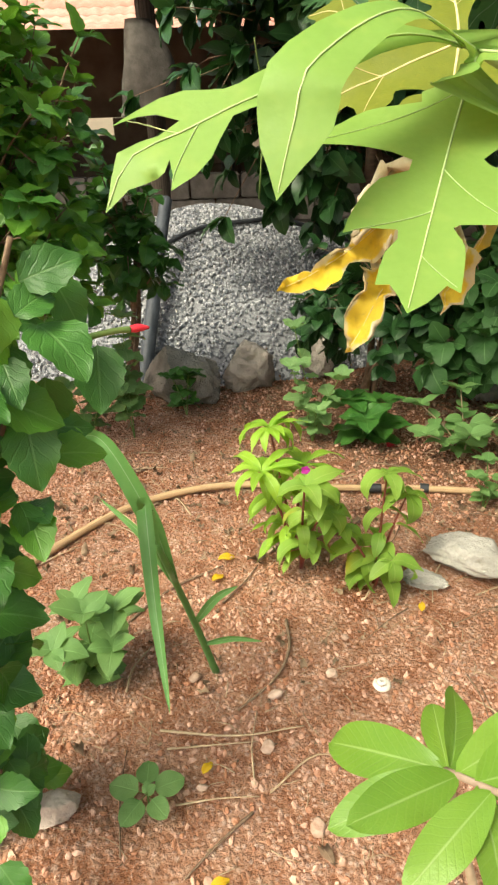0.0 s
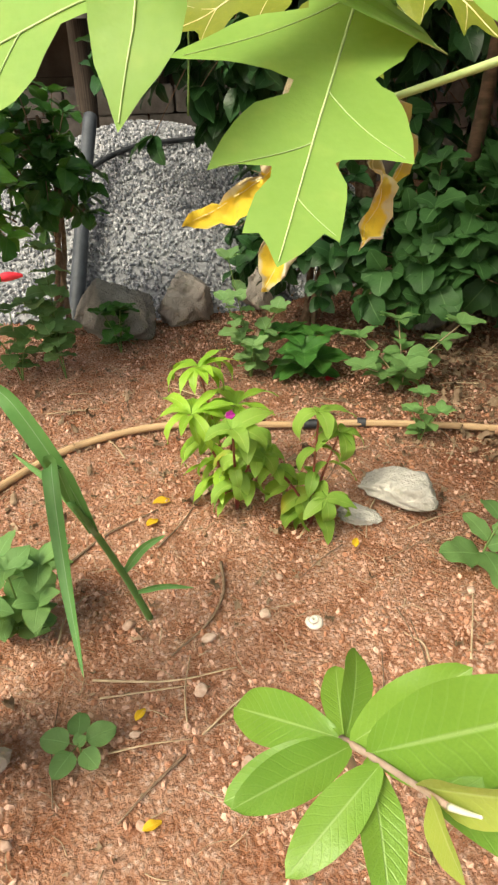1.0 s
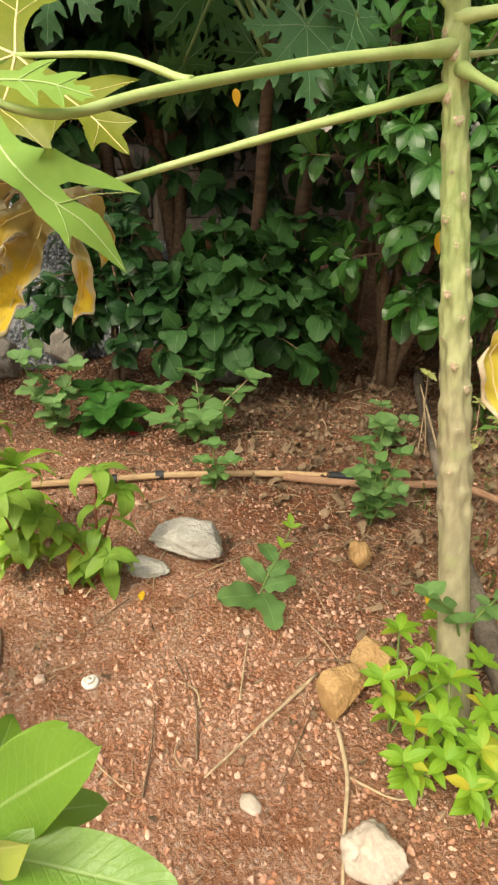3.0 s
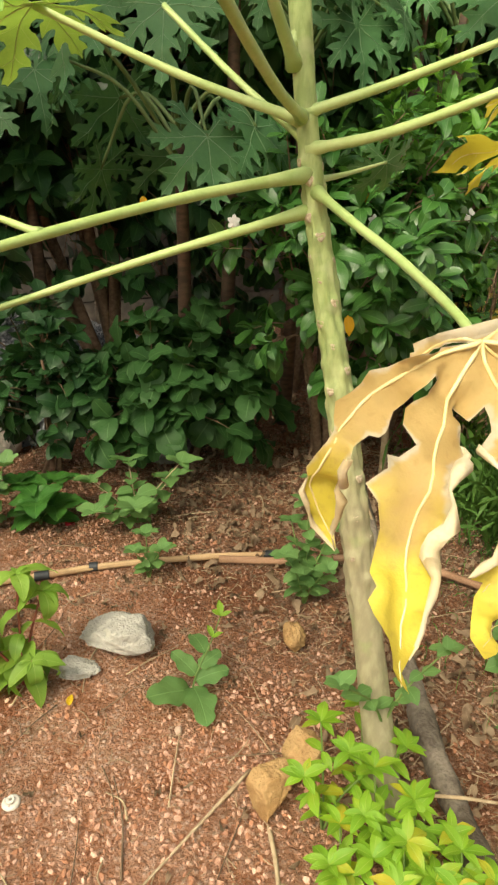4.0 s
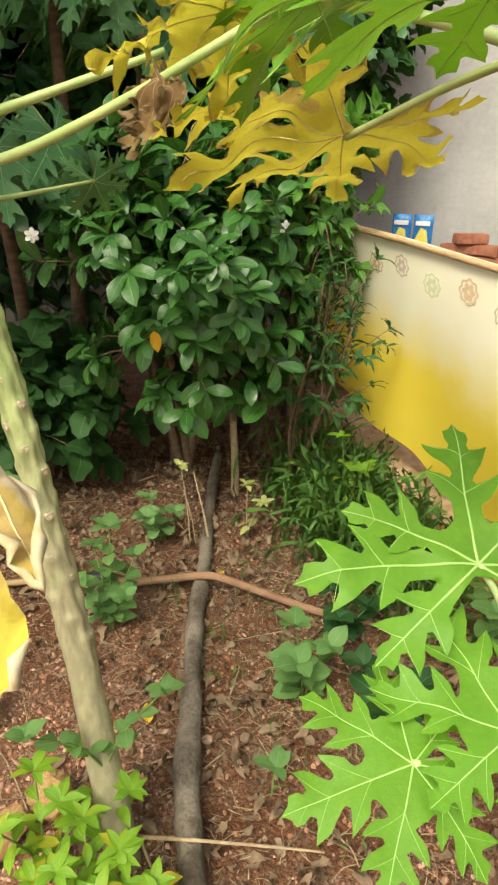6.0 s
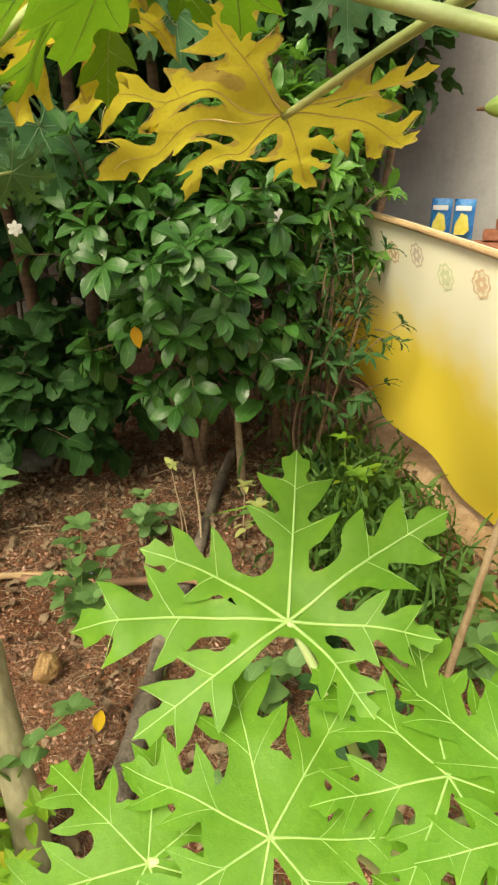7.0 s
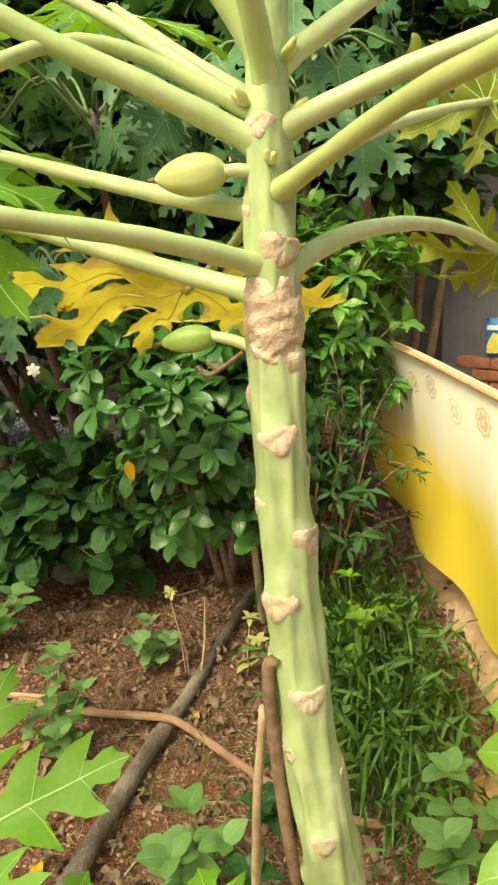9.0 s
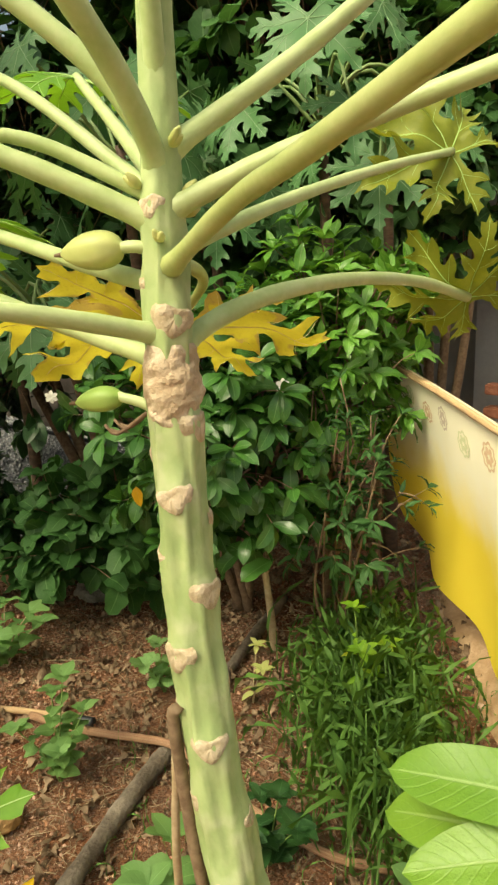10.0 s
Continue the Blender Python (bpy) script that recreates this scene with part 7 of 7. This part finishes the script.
# branch of broad light leaves right before the camera
broad = empty("broad_leaf_sapling", "sapling with a whorl of broad light green leaves", "sapling", at=(0.16, 0.80, 0))
node, mid, top = Vector((0.015, 0.985, 0.795)), Vector((0.035, 0.91, 0.862)), Vector((0.042, 0.828, 0.953))
tube("stem", [(0.16, 0.80, -0.01), (0.13, 0.88, 0.30), (0.06, 0.97, 0.62), node], 0.008, 0.005, M["twig_pale"], broad, 8, steps=8)
tube("shoot", [node, mid, top], 0.0042, 0.0028, M["shoot"], broad, 8, "pinkish-grey tip of the shoot")
tube("leaf_bud", [top, top + Vector((0.005, -0.012, 0.014)), top + Vector((0.010, -0.022, 0.026))], 0.0032, 0.0012, M["bud_pale"], broad, 8, "pale downy bud of folded leaves")
for f, tip, nrm, k in [(0.28, (0.165, 0.851, 1.022), (-0.35, -0.45, 0.8), 0), (0.10, (0.130, 0.959, 0.925), (-0.3, -0.45, 0.85), 1), (0.04, (0.072, 1.097, 0.800), (0.35, -0.5, 0.75), 2), (0.02, (0.040, 1.092, 0.772), (-0.3, -0.5, 0.8), 1),
                       (0.0, (-0.099, 1.108, 0.705), (-0.1, -0.5, 0.85), 2), (0.12, (-0.119, 0.917, 0.822), (-0.1, -0.4, 0.9), 0), (0.05, (-0.12, 0.97, 0.735), (-0.2, -0.4, 0.85), 1), (0.42, (-0.078, 0.850, 0.83), (-0.15, -0.4, 0.9), 2), (0.30, (0.005, 0.812, 0.815), (0.1, -0.4, 0.85), 1),
                       (0.30, (0.155, 0.90, 0.86), (0.2, -0.4, 0.8), 2), (0.80, (0.20, 0.768, 0.90), (0.15, -0.45, 0.85), 0)]:
    base = node.lerp(mid, f * 2) if f < 0.5 else mid.lerp(top, f * 2 - 1)
    reach(L["guava"][k], base, tip, nrm, 0.24, broad)
for f, tip, nrm in [(0.5, (0.093, 0.788, 1.034), (-0.1, -0.75, 0.6)), (0.7, (0.031, 0.770, 0.962), (-0.8, -0.3, 0.5))]:
    reach(L["guava_new"][0], mid.lerp(top, f), tip, nrm, 0.15, broad)

# leafy climber by the shed
shrub("hibiscus_bush", (-1.23, 3.63, 0), (-1.08, 3.32, 1.2), (0.52, 0.45, 0.94), 380, L["hib"] + L["hib_light"], M["hib_light"], "tall leafy hibiscus bush before the gravel heap", "hibiscus", 0.12, 5, 51, 200, 5, facing=None, hollow=0.35)
shrub("hibiscus_bush", (-0.66, 4.06, 0), (-0.60, 3.93, 0.88), (0.28, 0.22, 0.48), 60, L["hib"], M["hib"], "thin hibiscus shoot leaning over the gravel", "hibiscus", 0.12, 5, 52, 60, 3, hollow=0.3)
tube("leaf_stalk", [(0.15, 4.3, 1.05), (0.17, 4.2, 1.5), (0.12, 4.1, 1.8)], 0.006, 0.004, M["stem"], None, 6, "bare green shoot of a bush", "shoot")

# shrubs behind the bed
shrub("hibiscus_bush", (0.68, 3.81, 0), (0.70, 3.73, 0.55), (0.44, 0.37, 0.53), 210, L["bush_dark"], M["bush_dark"], "dense dark glossy bush behind the bed", "bush", 0.115, 6, 53, 200, 5, hollow=0.25, gap=0.6)
shrub("broad_leaf_bush", (1.48, 3.69, 0), (1.40, 3.55, 0.49), (0.64, 0.37, 0.46), 230, L["bush_mid"], M["bush_mid"], "bush with broad lobed dull green leaves", "bush", 0.165, 5, 54, 200, 5, low=-0.6, hollow=0.25, gap=0.6)
gloss = shrub("glossy_shrub", (2.24, 3.42, 0), (2.10, 3.02, 1.25), (0.70, 0.60, 0.64), 560, L["gardenia"], M["gardenia"], "tall glossy shrub with white flowers", "shrub", 0.15, 7, 55, 290, 6, low=-0.85, hollow=0.25, r=0.03, gap=0.5)
shrub("glossy_shrub", (2.75, 3.45, 0), (2.75, 3.15, 1.55), (0.58, 0.42, 0.60), 340, L["gardenia_lit"], M["gardenia_lit"], "upper growth of a glossy shrub, leaf colour brightened as if lit", "shrub", 0.14, 7, 56, 150, 4, low=-0.9, hollow=0.3, r=0.025)
shrub("thin_leaf_shrub", (2.62, 2.82, 0), (2.72, 2.72, 0.85), (0.32, 0.36, 0.70), 95, L["lance"], M["bush_mid"], "slender shrub with narrow leaves before the cloth", "shrub", 0.10, 6, 57, 250, 6, low=-0.95, hollow=0.1, r=0.01)
shrub("tall_tree", (1.40, 4.9, 0), (1.15, 4.8, 2.4), (1.5, 0.75, 2.15), 1100, L["bush_dark"], M["bush_dark"], "tall dark leafy tree behind the shrubs", "tree", 0.2, 6, 58, 40, 6, low=-0.9, hollow=0.35, r=0.05)
shrub("tall_tree", (2.70, 4.6, 0), (2.75, 4.6, 2.75), (1.32, 0.75, 2.25), 1100, L["bush_mid"], M["bush_mid"], "tall leafy tree by the houses", "tree", 0.2, 6, 59, 40, 6, low=-0.9, hollow=0.35, r=0.05)
shrub("tall_tree", (0.5, 10.6, 0), (0.7, 10.8, 3.4), (1.6, 0.9, 1.2), 200, L["bush_dark"], M["bush_dark"], "dark tree beside the shed", "tree", 0.25, 6, 60, 20, 5, hollow=0.3, r=0.06)

# out-of-view tree, added to keep the sun off the shrubs behind the bed
shrub("tall_tree", (-2.5, 1.9, 0), (-0.35, 2.6, 3.95), (1.35, 1.0, 0.4), 330, L["bush_dark"], M["bush_dark"], "unseen tree added so that its crown shades the back bed", "tree", 0.2, 6, 62, 20, 5, low=-0.9, hollow=0.1, r=0.05, fork=(-2.3, 2.0, 3.4))
shrub("tall_tree", (3.75, 4.3, 0), (3.7, 4.15, 2.85), (0.68, 0.5, 1.15), 420, L["bush_mid"], M["bush_mid"], "tall leafy tree beside the grey house", "tree", 0.17, 6, 63, 20, 4, low=-0.9, hollow=0.25, r=0.04)

# white flowers and orange leaves among the shrubs
petal = leaf_mesh("petal", "obovate", 0.6, fold=0.2, droop=0.5, rows=6, cols=2)
petal.materials.append(M["white_petal"])


def white_flower(at, s):
    f = put("white_flower", petal, None, gloss, orient(at, (0, -0.25, 1), (-0.3, -1, 0.2), s), "white flower with six petals")
    for k in range(1, 6):
        a = math.pi / 2 + k * math.pi / 3
        put("petal", petal, None, f, orient(at, (math.cos(a), -0.25, math.sin(a)), (-0.3, -1, 0.2), s))


for at in [(1.965, 2.72, 1.425), (1.40, 2.9, 1.42), (2.40, 2.62, 1.45)]:
    white_flower(at, 0.032)
for at, s in [((1.765, 2.57, 1.075), 0.09), ((2.05, 2.9, 1.53), 0.06), ((1.02, 2.9, 1.52), 0.06)]:
    put("yellow_leaf", L["orange"][0], None, gloss, orient(at, (0.1, -0.2, -1), (-0.3, -1, 0.1), s), "orange-yellow ageing leaf")

# small tree with a bare stem
noni = empty("small_tree", "small tree with a bare pale stem and large leaves", "tree", at=(2.36, 2.96, 0))
tube("trunk", [(2.362, 2.965, -0.02), (2.352, 2.955, 0.2), (2.335, 2.945, 0.4), (2.318, 2.935, 0.6)], 0.023, 0.016, M["twig_pale"], noni, 10, "pale brown bare stem", rough=0.06)
for e in [(2.12, 2.85, 0.82), (2.30, 2.72, 0.85), (2.52, 2.80, 0.88), (2.05, 2.95, 0.78)]:
    tube("branch", [(2.335, 2.945, 0.42), (2.29, 2.90, 0.64), e], 0.012, 0.005, M["twig"], noni, 7)
    for k in range(16):
        q = k * 2.4
        d = Vector((math.cos(q), math.sin(q), rn.uniform(-0.9, 0.35)))
        put("leaf", rn.choice(L["noni"]), None, noni, orient(Vector(e) + Vector((rn.uniform(-0.1, 0.1), rn.uniform(-0.1, 0.1), rn.uniform(-0.2, 0.1))), d, UP - Vector((0.2, 0.4, 0)), rn.uniform(0.13, 0.22)))

# papayas further back, in leaf, vein and petiole colours darkened to carry the shade there
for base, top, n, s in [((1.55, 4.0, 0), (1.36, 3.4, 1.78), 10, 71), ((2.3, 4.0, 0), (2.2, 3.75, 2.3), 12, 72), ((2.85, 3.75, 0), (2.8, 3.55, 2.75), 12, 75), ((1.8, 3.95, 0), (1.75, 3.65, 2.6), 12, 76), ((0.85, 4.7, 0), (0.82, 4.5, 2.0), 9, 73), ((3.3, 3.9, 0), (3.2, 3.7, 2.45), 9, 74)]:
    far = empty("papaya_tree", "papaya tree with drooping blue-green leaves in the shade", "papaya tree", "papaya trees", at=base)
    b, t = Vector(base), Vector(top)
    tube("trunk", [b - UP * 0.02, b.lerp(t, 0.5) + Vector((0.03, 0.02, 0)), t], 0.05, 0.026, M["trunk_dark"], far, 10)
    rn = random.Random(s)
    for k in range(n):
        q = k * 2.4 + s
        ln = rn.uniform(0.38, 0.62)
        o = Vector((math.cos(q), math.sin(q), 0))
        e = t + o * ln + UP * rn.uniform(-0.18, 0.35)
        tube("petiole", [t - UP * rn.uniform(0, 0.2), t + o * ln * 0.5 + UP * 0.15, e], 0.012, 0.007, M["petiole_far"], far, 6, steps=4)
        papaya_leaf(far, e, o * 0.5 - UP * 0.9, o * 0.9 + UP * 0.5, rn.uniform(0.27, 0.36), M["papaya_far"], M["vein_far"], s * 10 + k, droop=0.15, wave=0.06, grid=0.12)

# low plants of the bed
herb("balsam_plant", (0.06, 2.40, 0), [(0.50, 130, 0.22), (0.40, 200, 0.3), (0.34, 60, 0.3)], L["lime"], "lime-green balsam plant with long narrow leaves", "plant", 0.19, "red_stem", 14, 5, seed=1, r=0.007)
herb("balsam_plant", (0.08, 2.34, 0), [(0.52, 262, 0.55), (0.42, 275, 0.4), (0.34, 290, 0.45)], L["balsam"], "balsam plant with a small purple flower", "plant", 0.14, "red_stem", 6, 3, seed=2, r=0.006, droop=0.1)
herb("balsam_plant", (0.32, 2.22, 0), [(0.42, 60, 0.12), (0.34, 20, 0.3), (0.24, 170, 0.5), (0.16, 290, 0.5)], L["balsam"], "balsam plant with reddish stems and drooping leaves", "plant", 0.15, "red_stem", 6, 3, seed=3, r=0.006, droop=0.35)
pf = empty("purple_flower", "tiny purple flower on the balsam plant", "flower", at=(0.023, 1.955, 0.632))
for k in range(5):
    a = k * 1.257
    put("petal", leaf_mesh("petal", "round", 0.9, rows=4, cols=2), M["purple"], pf, orient((0.023, 1.955, 0.632), (math.cos(a), -0.3, math.sin(a)), (0, -1, 0.3), 0.014))
herb("weed_plant", (-0.585, 1.88, 0), [(0.26, 20, 0.3), (0.24, 120, 0.4), (0.22, 220, 0.5), (0.2, 320, 0.45), (0.16, 60, 0.7), (0.15, 180, 0.7), (0.3, 280, 0.1)], L["weed"], "bushy weed with soft ovate leaves", "weed", 0.105, "stem", 5, 2, seed=4)
rosette = empty("seedling", "small seedling with five rounded leaves", "seedling", at=(-0.42, 1.497, 0))
tube("stem", [(-0.42, 1.497, -0.01), (-0.419, 1.499, 0.03), (-0.42, 1.497, 0.06)], 0.003, 0.002, M["stem"], rosette, 6)
for k, ln in enumerate([0.075, 0.068, 0.075, 0.07, 0.062, 0.03, 0.028]):
    a = radians(72 * k + 18)
    o = Vector((math.cos(a), math.sin(a), 0.12 if k < 5 else 0.9))
    c = Vector((-0.42, 1.497, 0.055))
    if k < 5:
        tube("leaf_stalk", [c, c + o * 0.01, c + o * 0.022], 0.0014, 0.001, M["stem"], rosette, 5, steps=2)
    put("leaf", rn.choice(L["round"]), None, rosette, orient(c + o * (0.02 if k < 5 else 0.0), o, UP + Vector((0, -0.25, 0)), ln))
herb("stalk_plant", (-0.60, 3.50, 0), [(0.62, 90, 0.05), (0.4, 200, 0.2)], L["weed_pale"], "upright plant with stacked pale leaves", "plant", 0.12, "stem", 5, 9, seed=6)
herb("stalk_plant", (-0.81, 3.51, 0), [(0.34, 90, 0.2), (0.3, 200, 0.3), (0.25, 320, 0.4)], L["weed"], "low leafy plant beside the boulders", "plant", 0.11, "stem", 5, 3, seed=7)
herb("boulder_plant", (-0.33, 3.74, 0), [(0.26, 300, 0.2), (0.24, 200, 0.3), (0.2, 60, 0.3)], L["hib"], "small dark leafy shoot before the boulder", "plant", 0.11, "stem", 6, 2, seed=8)
herb("toothed_weed", (0.30, 3.33, 0), [(0.56, 130, 0.22), (0.42, 200, 0.3), (0.34, 340, 0.35), (0.22, 270, 0.5)], L["toothed"], "pale weed with toothed rounded leaves", "weed", 0.105, "stem", 4, 4, seed=9)
herb("glossy_seedling", (0.54, 3.28, 0), [(0.2, 20, 0.5), (0.22, 140, 0.4), (0.18, 260, 0.6), (0.12, 320, 0.7)], L["hib"], "low glossy plant with bright leaves", "plant", 0.17, "stem", 6, 1, seed=10)
herb("creeping_weed", (0.97, 3.06, 0), [(0.22, 10, 0.9), (0.24, 150, 0.9), (0.22, 250, 0.9), (0.3, 90, 0.4), (0.36, 330, 0.6), (0.18, 200, 1.3)], L["weed"], "sprawling weed with rounded leaves", "weed", 0.11, "twig_pale", 5, 4, seed=11)
herb("weed_plant", (0.885, 2.63, 0), [(0.2, 80, 0.2), (0.17, 200, 0.4), (0.16, 320, 0.4)], L["weed"], "small weed beside the pole", "weed", 0.075, "stem", 6, 2, seed=12)
herb("weed_plant", (1.40, 2.20, 0), [(0.34, 100, 0.3), (0.3, 200, 0.45), (0.3, 10, 0.4), (0.22, 290, 0.5), (0.42, 60, 0.2)], L["weed"], "leafy weed by the pole", "weed", 0.085, "stem", 5, 4, seed=13)
lobed = empty("lobed_weed", "weed with large lobed dull green leaves", "weed", at=(0.81, 1.945, 0))
tube("stem", [(0.81, 1.945, -0.01), (0.835, 1.955, 0.07), (0.90, 2.0, 0.13), (0.97, 2.06, 0.19)], 0.004, 0.002, M["stem"], lobed, 6)
for k, (f, tip) in enumerate([((0.815, 1.947, 0.02), (0.645, 1.93, 0.055)), ((0.82, 1.945, 0.03), (0.80, 1.775, 0.03)), ((0.83, 1.95, 0.05), (0.945, 1.93, 0.08)), ((0.835, 1.955, 0.07), (0.78, 2.05, 0.10)), ((0.85, 1.965, 0.09), (0.94, 1.99, 0.10)), ((0.88, 1.985, 0.12), (0.87, 2.09, 0.14))]):
    reach(L["egg"][k % 3], f, tip, (0.1, -0.35, 0.9), 0.5, lobed)
for k, tip in enumerate([(1.01, 2.05, 0.20), (0.985, 2.11, 0.22), (0.95, 2.10, 0.20), (0.955, 1.995, 0.17), (0.92, 2.06, 0.17)]):
    reach(L["shrub_y"][k % 3], (0.97, 2.06, 0.19) if k < 3 else (0.92, 2.015, 0.15), tip, (0, -0.3, 0.9), 0.5, lobed)
herb("white_tipped_weed", (1.795, 2.70, 0), [(0.22, 100, 0.3), (0.2, 220, 0.5), (0.18, 330, 0.5)], L["weed_pale"], "weed with whitish-green leaves", "weed", 0.085, "stem", 5, 3, seed=15)
herb("variegated_sprig", (1.93, 2.62, 0), [(0.44, 200, 0.12)], L["variegated"], "thin sprig with a tuft of cream leaves", "plant", 0.06, "twig_pale", 9, 0, seed=16)
herb("variegated_sprig", (2.20, 2.55, 0), [(0.25, 60, 0.3), (0.22, 300, 0.4)], L["variegated"], "low sprig with cream and green leaves", "plant", 0.07, "twig_pale", 8, 1, seed=17)
herb("weed_plant", (1.865, 1.55, 0), [(0.28, 100, 0.2), (0.24, 220, 0.4), (0.22, 340, 0.4)], L["weed"], "upright weed with fresh green leaves", "weed", 0.11, "stem", 5, 3, seed=18)
herb("weed_plant", (2.02, 1.32, 0), [(0.2, 100, 0.5), (0.2, 220, 0.6), (0.18, 340, 0.6)], L["bush_dark"], "dark low weed in shade", "weed", 0.11, "stem", 5, 2, seed=19)
herb("seedling", (1.585, 1.295, 0), [(0.09, 30, 0.2)], L["weed"], "small seedling beside the log", "seedling", 0.09, "stem", 4, 0, spread=1.4, seed=20)
herb("weed_plant", (2.16, 1.72, 0), [(0.2, 100, 0.4), (0.18, 220, 0.5), (0.16, 340, 0.6), (0.24, 30, 0.2)], L["bush_dark"], "dark weed near the palm rib", "weed", 0.09, "stem", 6, 3, seed=21)
herb("weed_plant", (2.62, 1.42, 0), [(0.36, 100, 0.15), (0.25, 220, 0.4), (0.25, 340, 0.4)], L["weed"], "weed with fresh leaves near the cloth", "weed", 0.11, "stem", 5, 3, seed=22)
herb("weed_plant", (2.66, 2.35, 0), [(0.5, 100, 0.15), (0.4, 250, 0.25), (0.35, 10, 0.3)], L["shrub_y"], "bright weed among the grass", "weed", 0.09, "stem", 8, 4, seed=23)
for k, (x, y, h) in enumerate([(0.96, 1.36, 0.32), (1.04, 1.24, 0.26), (1.10, 1.16, 0.22), (0.91, 1.20, 0.2), (1.10, 1.38, 0.30), (1.02, 1.10, 0.18), (1.14, 1.04, 0.18)]):
    herb("low_shrub", (x, y, 0), [(h, 80, 0.2), (h * 0.9, 200, 0.35), (h * 0.8, 320, 0.4)], L["shrub_y"], "low yellow-green shrub at the papaya's foot", "shrub", 0.075, "stem", 7, 4, seed=30 + k, group="low shrubs at the papaya's foot")
herb("creeper", (1.13, 1.37, 0.3), [(0.22, 190, 0.8), (0.2, 350, 0.8)], L["weed"], "thin creeper on the papaya trunk", "creeper", 0.06, "stem", 5, 3, seed=40)
side = empty("broad_leaf_sapling", "sapling with broad leaves beside the papaya", "sapling", at=(2.42, 0.55, 0))
node = Vector((2.40, 0.55, 1.31))
tube("stem", [(2.42, 0.55, -0.01), (2.42, 0.56, 0.6), (2.41, 0.55, 1.05), node], 0.008, 0.004, M["twig_pale"], side, 8, steps=6)
for o, tip, nrm in [((0, 0, 0), (2.207, 0.70, 1.272), (-0.2, -0.5, 0.9)), ((0, 0, -0.06), (2.19, 0.72, 1.215), (-0.2, -0.5, 0.9)), ((0, 0, -0.10), (2.15, 0.615, 1.10), (-0.3, -0.4, 0.9)), ((0, 0, -0.05), (2.19, 0.60, 1.225), (-0.2, -0.4, 0.9)), ((0, 0, 0), (2.52, 0.5, 1.36), (0, -0.3, 1)), ((0, 0, -0.12), (2.55, 0.65, 1.15), (0, -0.3, 1)), ((0, 0, 0), (2.38, 0.40, 1.33), (0, -0.3, 1))]:
    c = node + Vector(o)
    v = Vector(tip) - c
    put("leaf", rn.choice(L["guava"]), None, side, orient(c, v, nrm, v.length))

# cane plant with long blades
cane = empty("cane_plant", "cane seedling with long arching blades", "cane", at=(-0.243, 1.89, 0))
tube("stem", [(-0.243, 1.89, 0.0), (-0.285, 1.86, 0.2), (-0.325, 1.79, 0.42), (-0.352, 1.69, 0.62)], 0.011, 0.007, M["cane"], cane, 8)


def blade(parent, pts, w, name="blade"):
    line = spline(pts, 8)
    V, U, F = [], [], []
    n = len(line)
    for i, c in enumerate(line):
        d = (line[min(i + 1, n - 1)] - line[max(i - 1, 0)]).normalized()
        s = d.cross(Vector((-0.2, -0.9, 0.3))).normalized()
        nrm = s.cross(d)
        t = i / (n - 1)
        q = w * min(1, 0.5 + t * 2) * (1 - t ** 3) ** 0.8 + 0.0005
        for k, z in ((-1, 0.35), (-0.5, 0.12), (0, 0), (0.5, 0.12), (1, 0.35)):
            V.append(c + s * q * k + nrm * q * z)
            U.append((0.5 + k * 0.5, t))
    for i in range(n - 1):
        for k in range(4):
            F.append((i * 5 + k, i * 5 + k + 1, i * 5 + k + 6, i * 5 + k + 5))
    put(name, mesh_of(name, V, F, U), M["cane"], parent)


blade(cane, [(-0.33, 1.77, 0.46), (-0.36, 1.72, 0.66), (-0.42, 1.75, 0.80), (-0.463, 1.778, 0.85), (-0.50, 1.76, 0.86)], 0.024)
blade(cane, [(-0.352, 1.69, 0.62), (-0.36, 1.645, 0.755), (-0.353, 1.56, 0.74), (-0.34, 1.44, 0.64), (-0.322, 1.318, 0.53)], 0.018)
blade(cane, [(-0.32, 1.80, 0.40), (-0.40, 1.84, 0.54), (-0.50, 1.90, 0.62)], 0.011)
blade(cane, [(-0.29, 1.85, 0.24), (-0.23, 1.86, 0.31), (-0.17, 1.86, 0.345)], 0.012)
blade(cane, [(-0.27, 1.87, 0.14), (-0.19, 1.85, 0.17), (-0.11, 1.83, 0.17)], 0.009)

# grass by the cloth
grass = []
rn = random.Random(61)
for k in range(1500):
    t = rn.random()
    x, y = 2.55 + 0.30 * t + rn.gauss(0, 0.14), 1.85 + 0.95 * t + rn.gauss(0, 0.22)
    a = rn.uniform(0, 6.3)
    grass.append((rn.choice(L["grass"]), orient((x, y, ground_z(x, y)), (math.cos(a) * 0.6, math.sin(a) * 0.6, 1), (math.cos(a), math.sin(a), 0.3), rn.uniform(0.15, 0.5))))
for k in range(420):
    x, y = rn.uniform(1.6, 3.4), rn.uniform(1.0, 2.4)
    a = rn.uniform(0, 6.3)
    grass.append((rn.choice(L["grass"]), orient((x, y, ground_z(x, y)), (math.cos(a) * 0.8, math.sin(a) * 0.8, 1), (math.cos(a), math.sin(a), 0.3), rn.uniform(0.06, 0.16))))
joined("grass", grass, M["grass"], None, "tall green grass growing before the cloth", "grass")
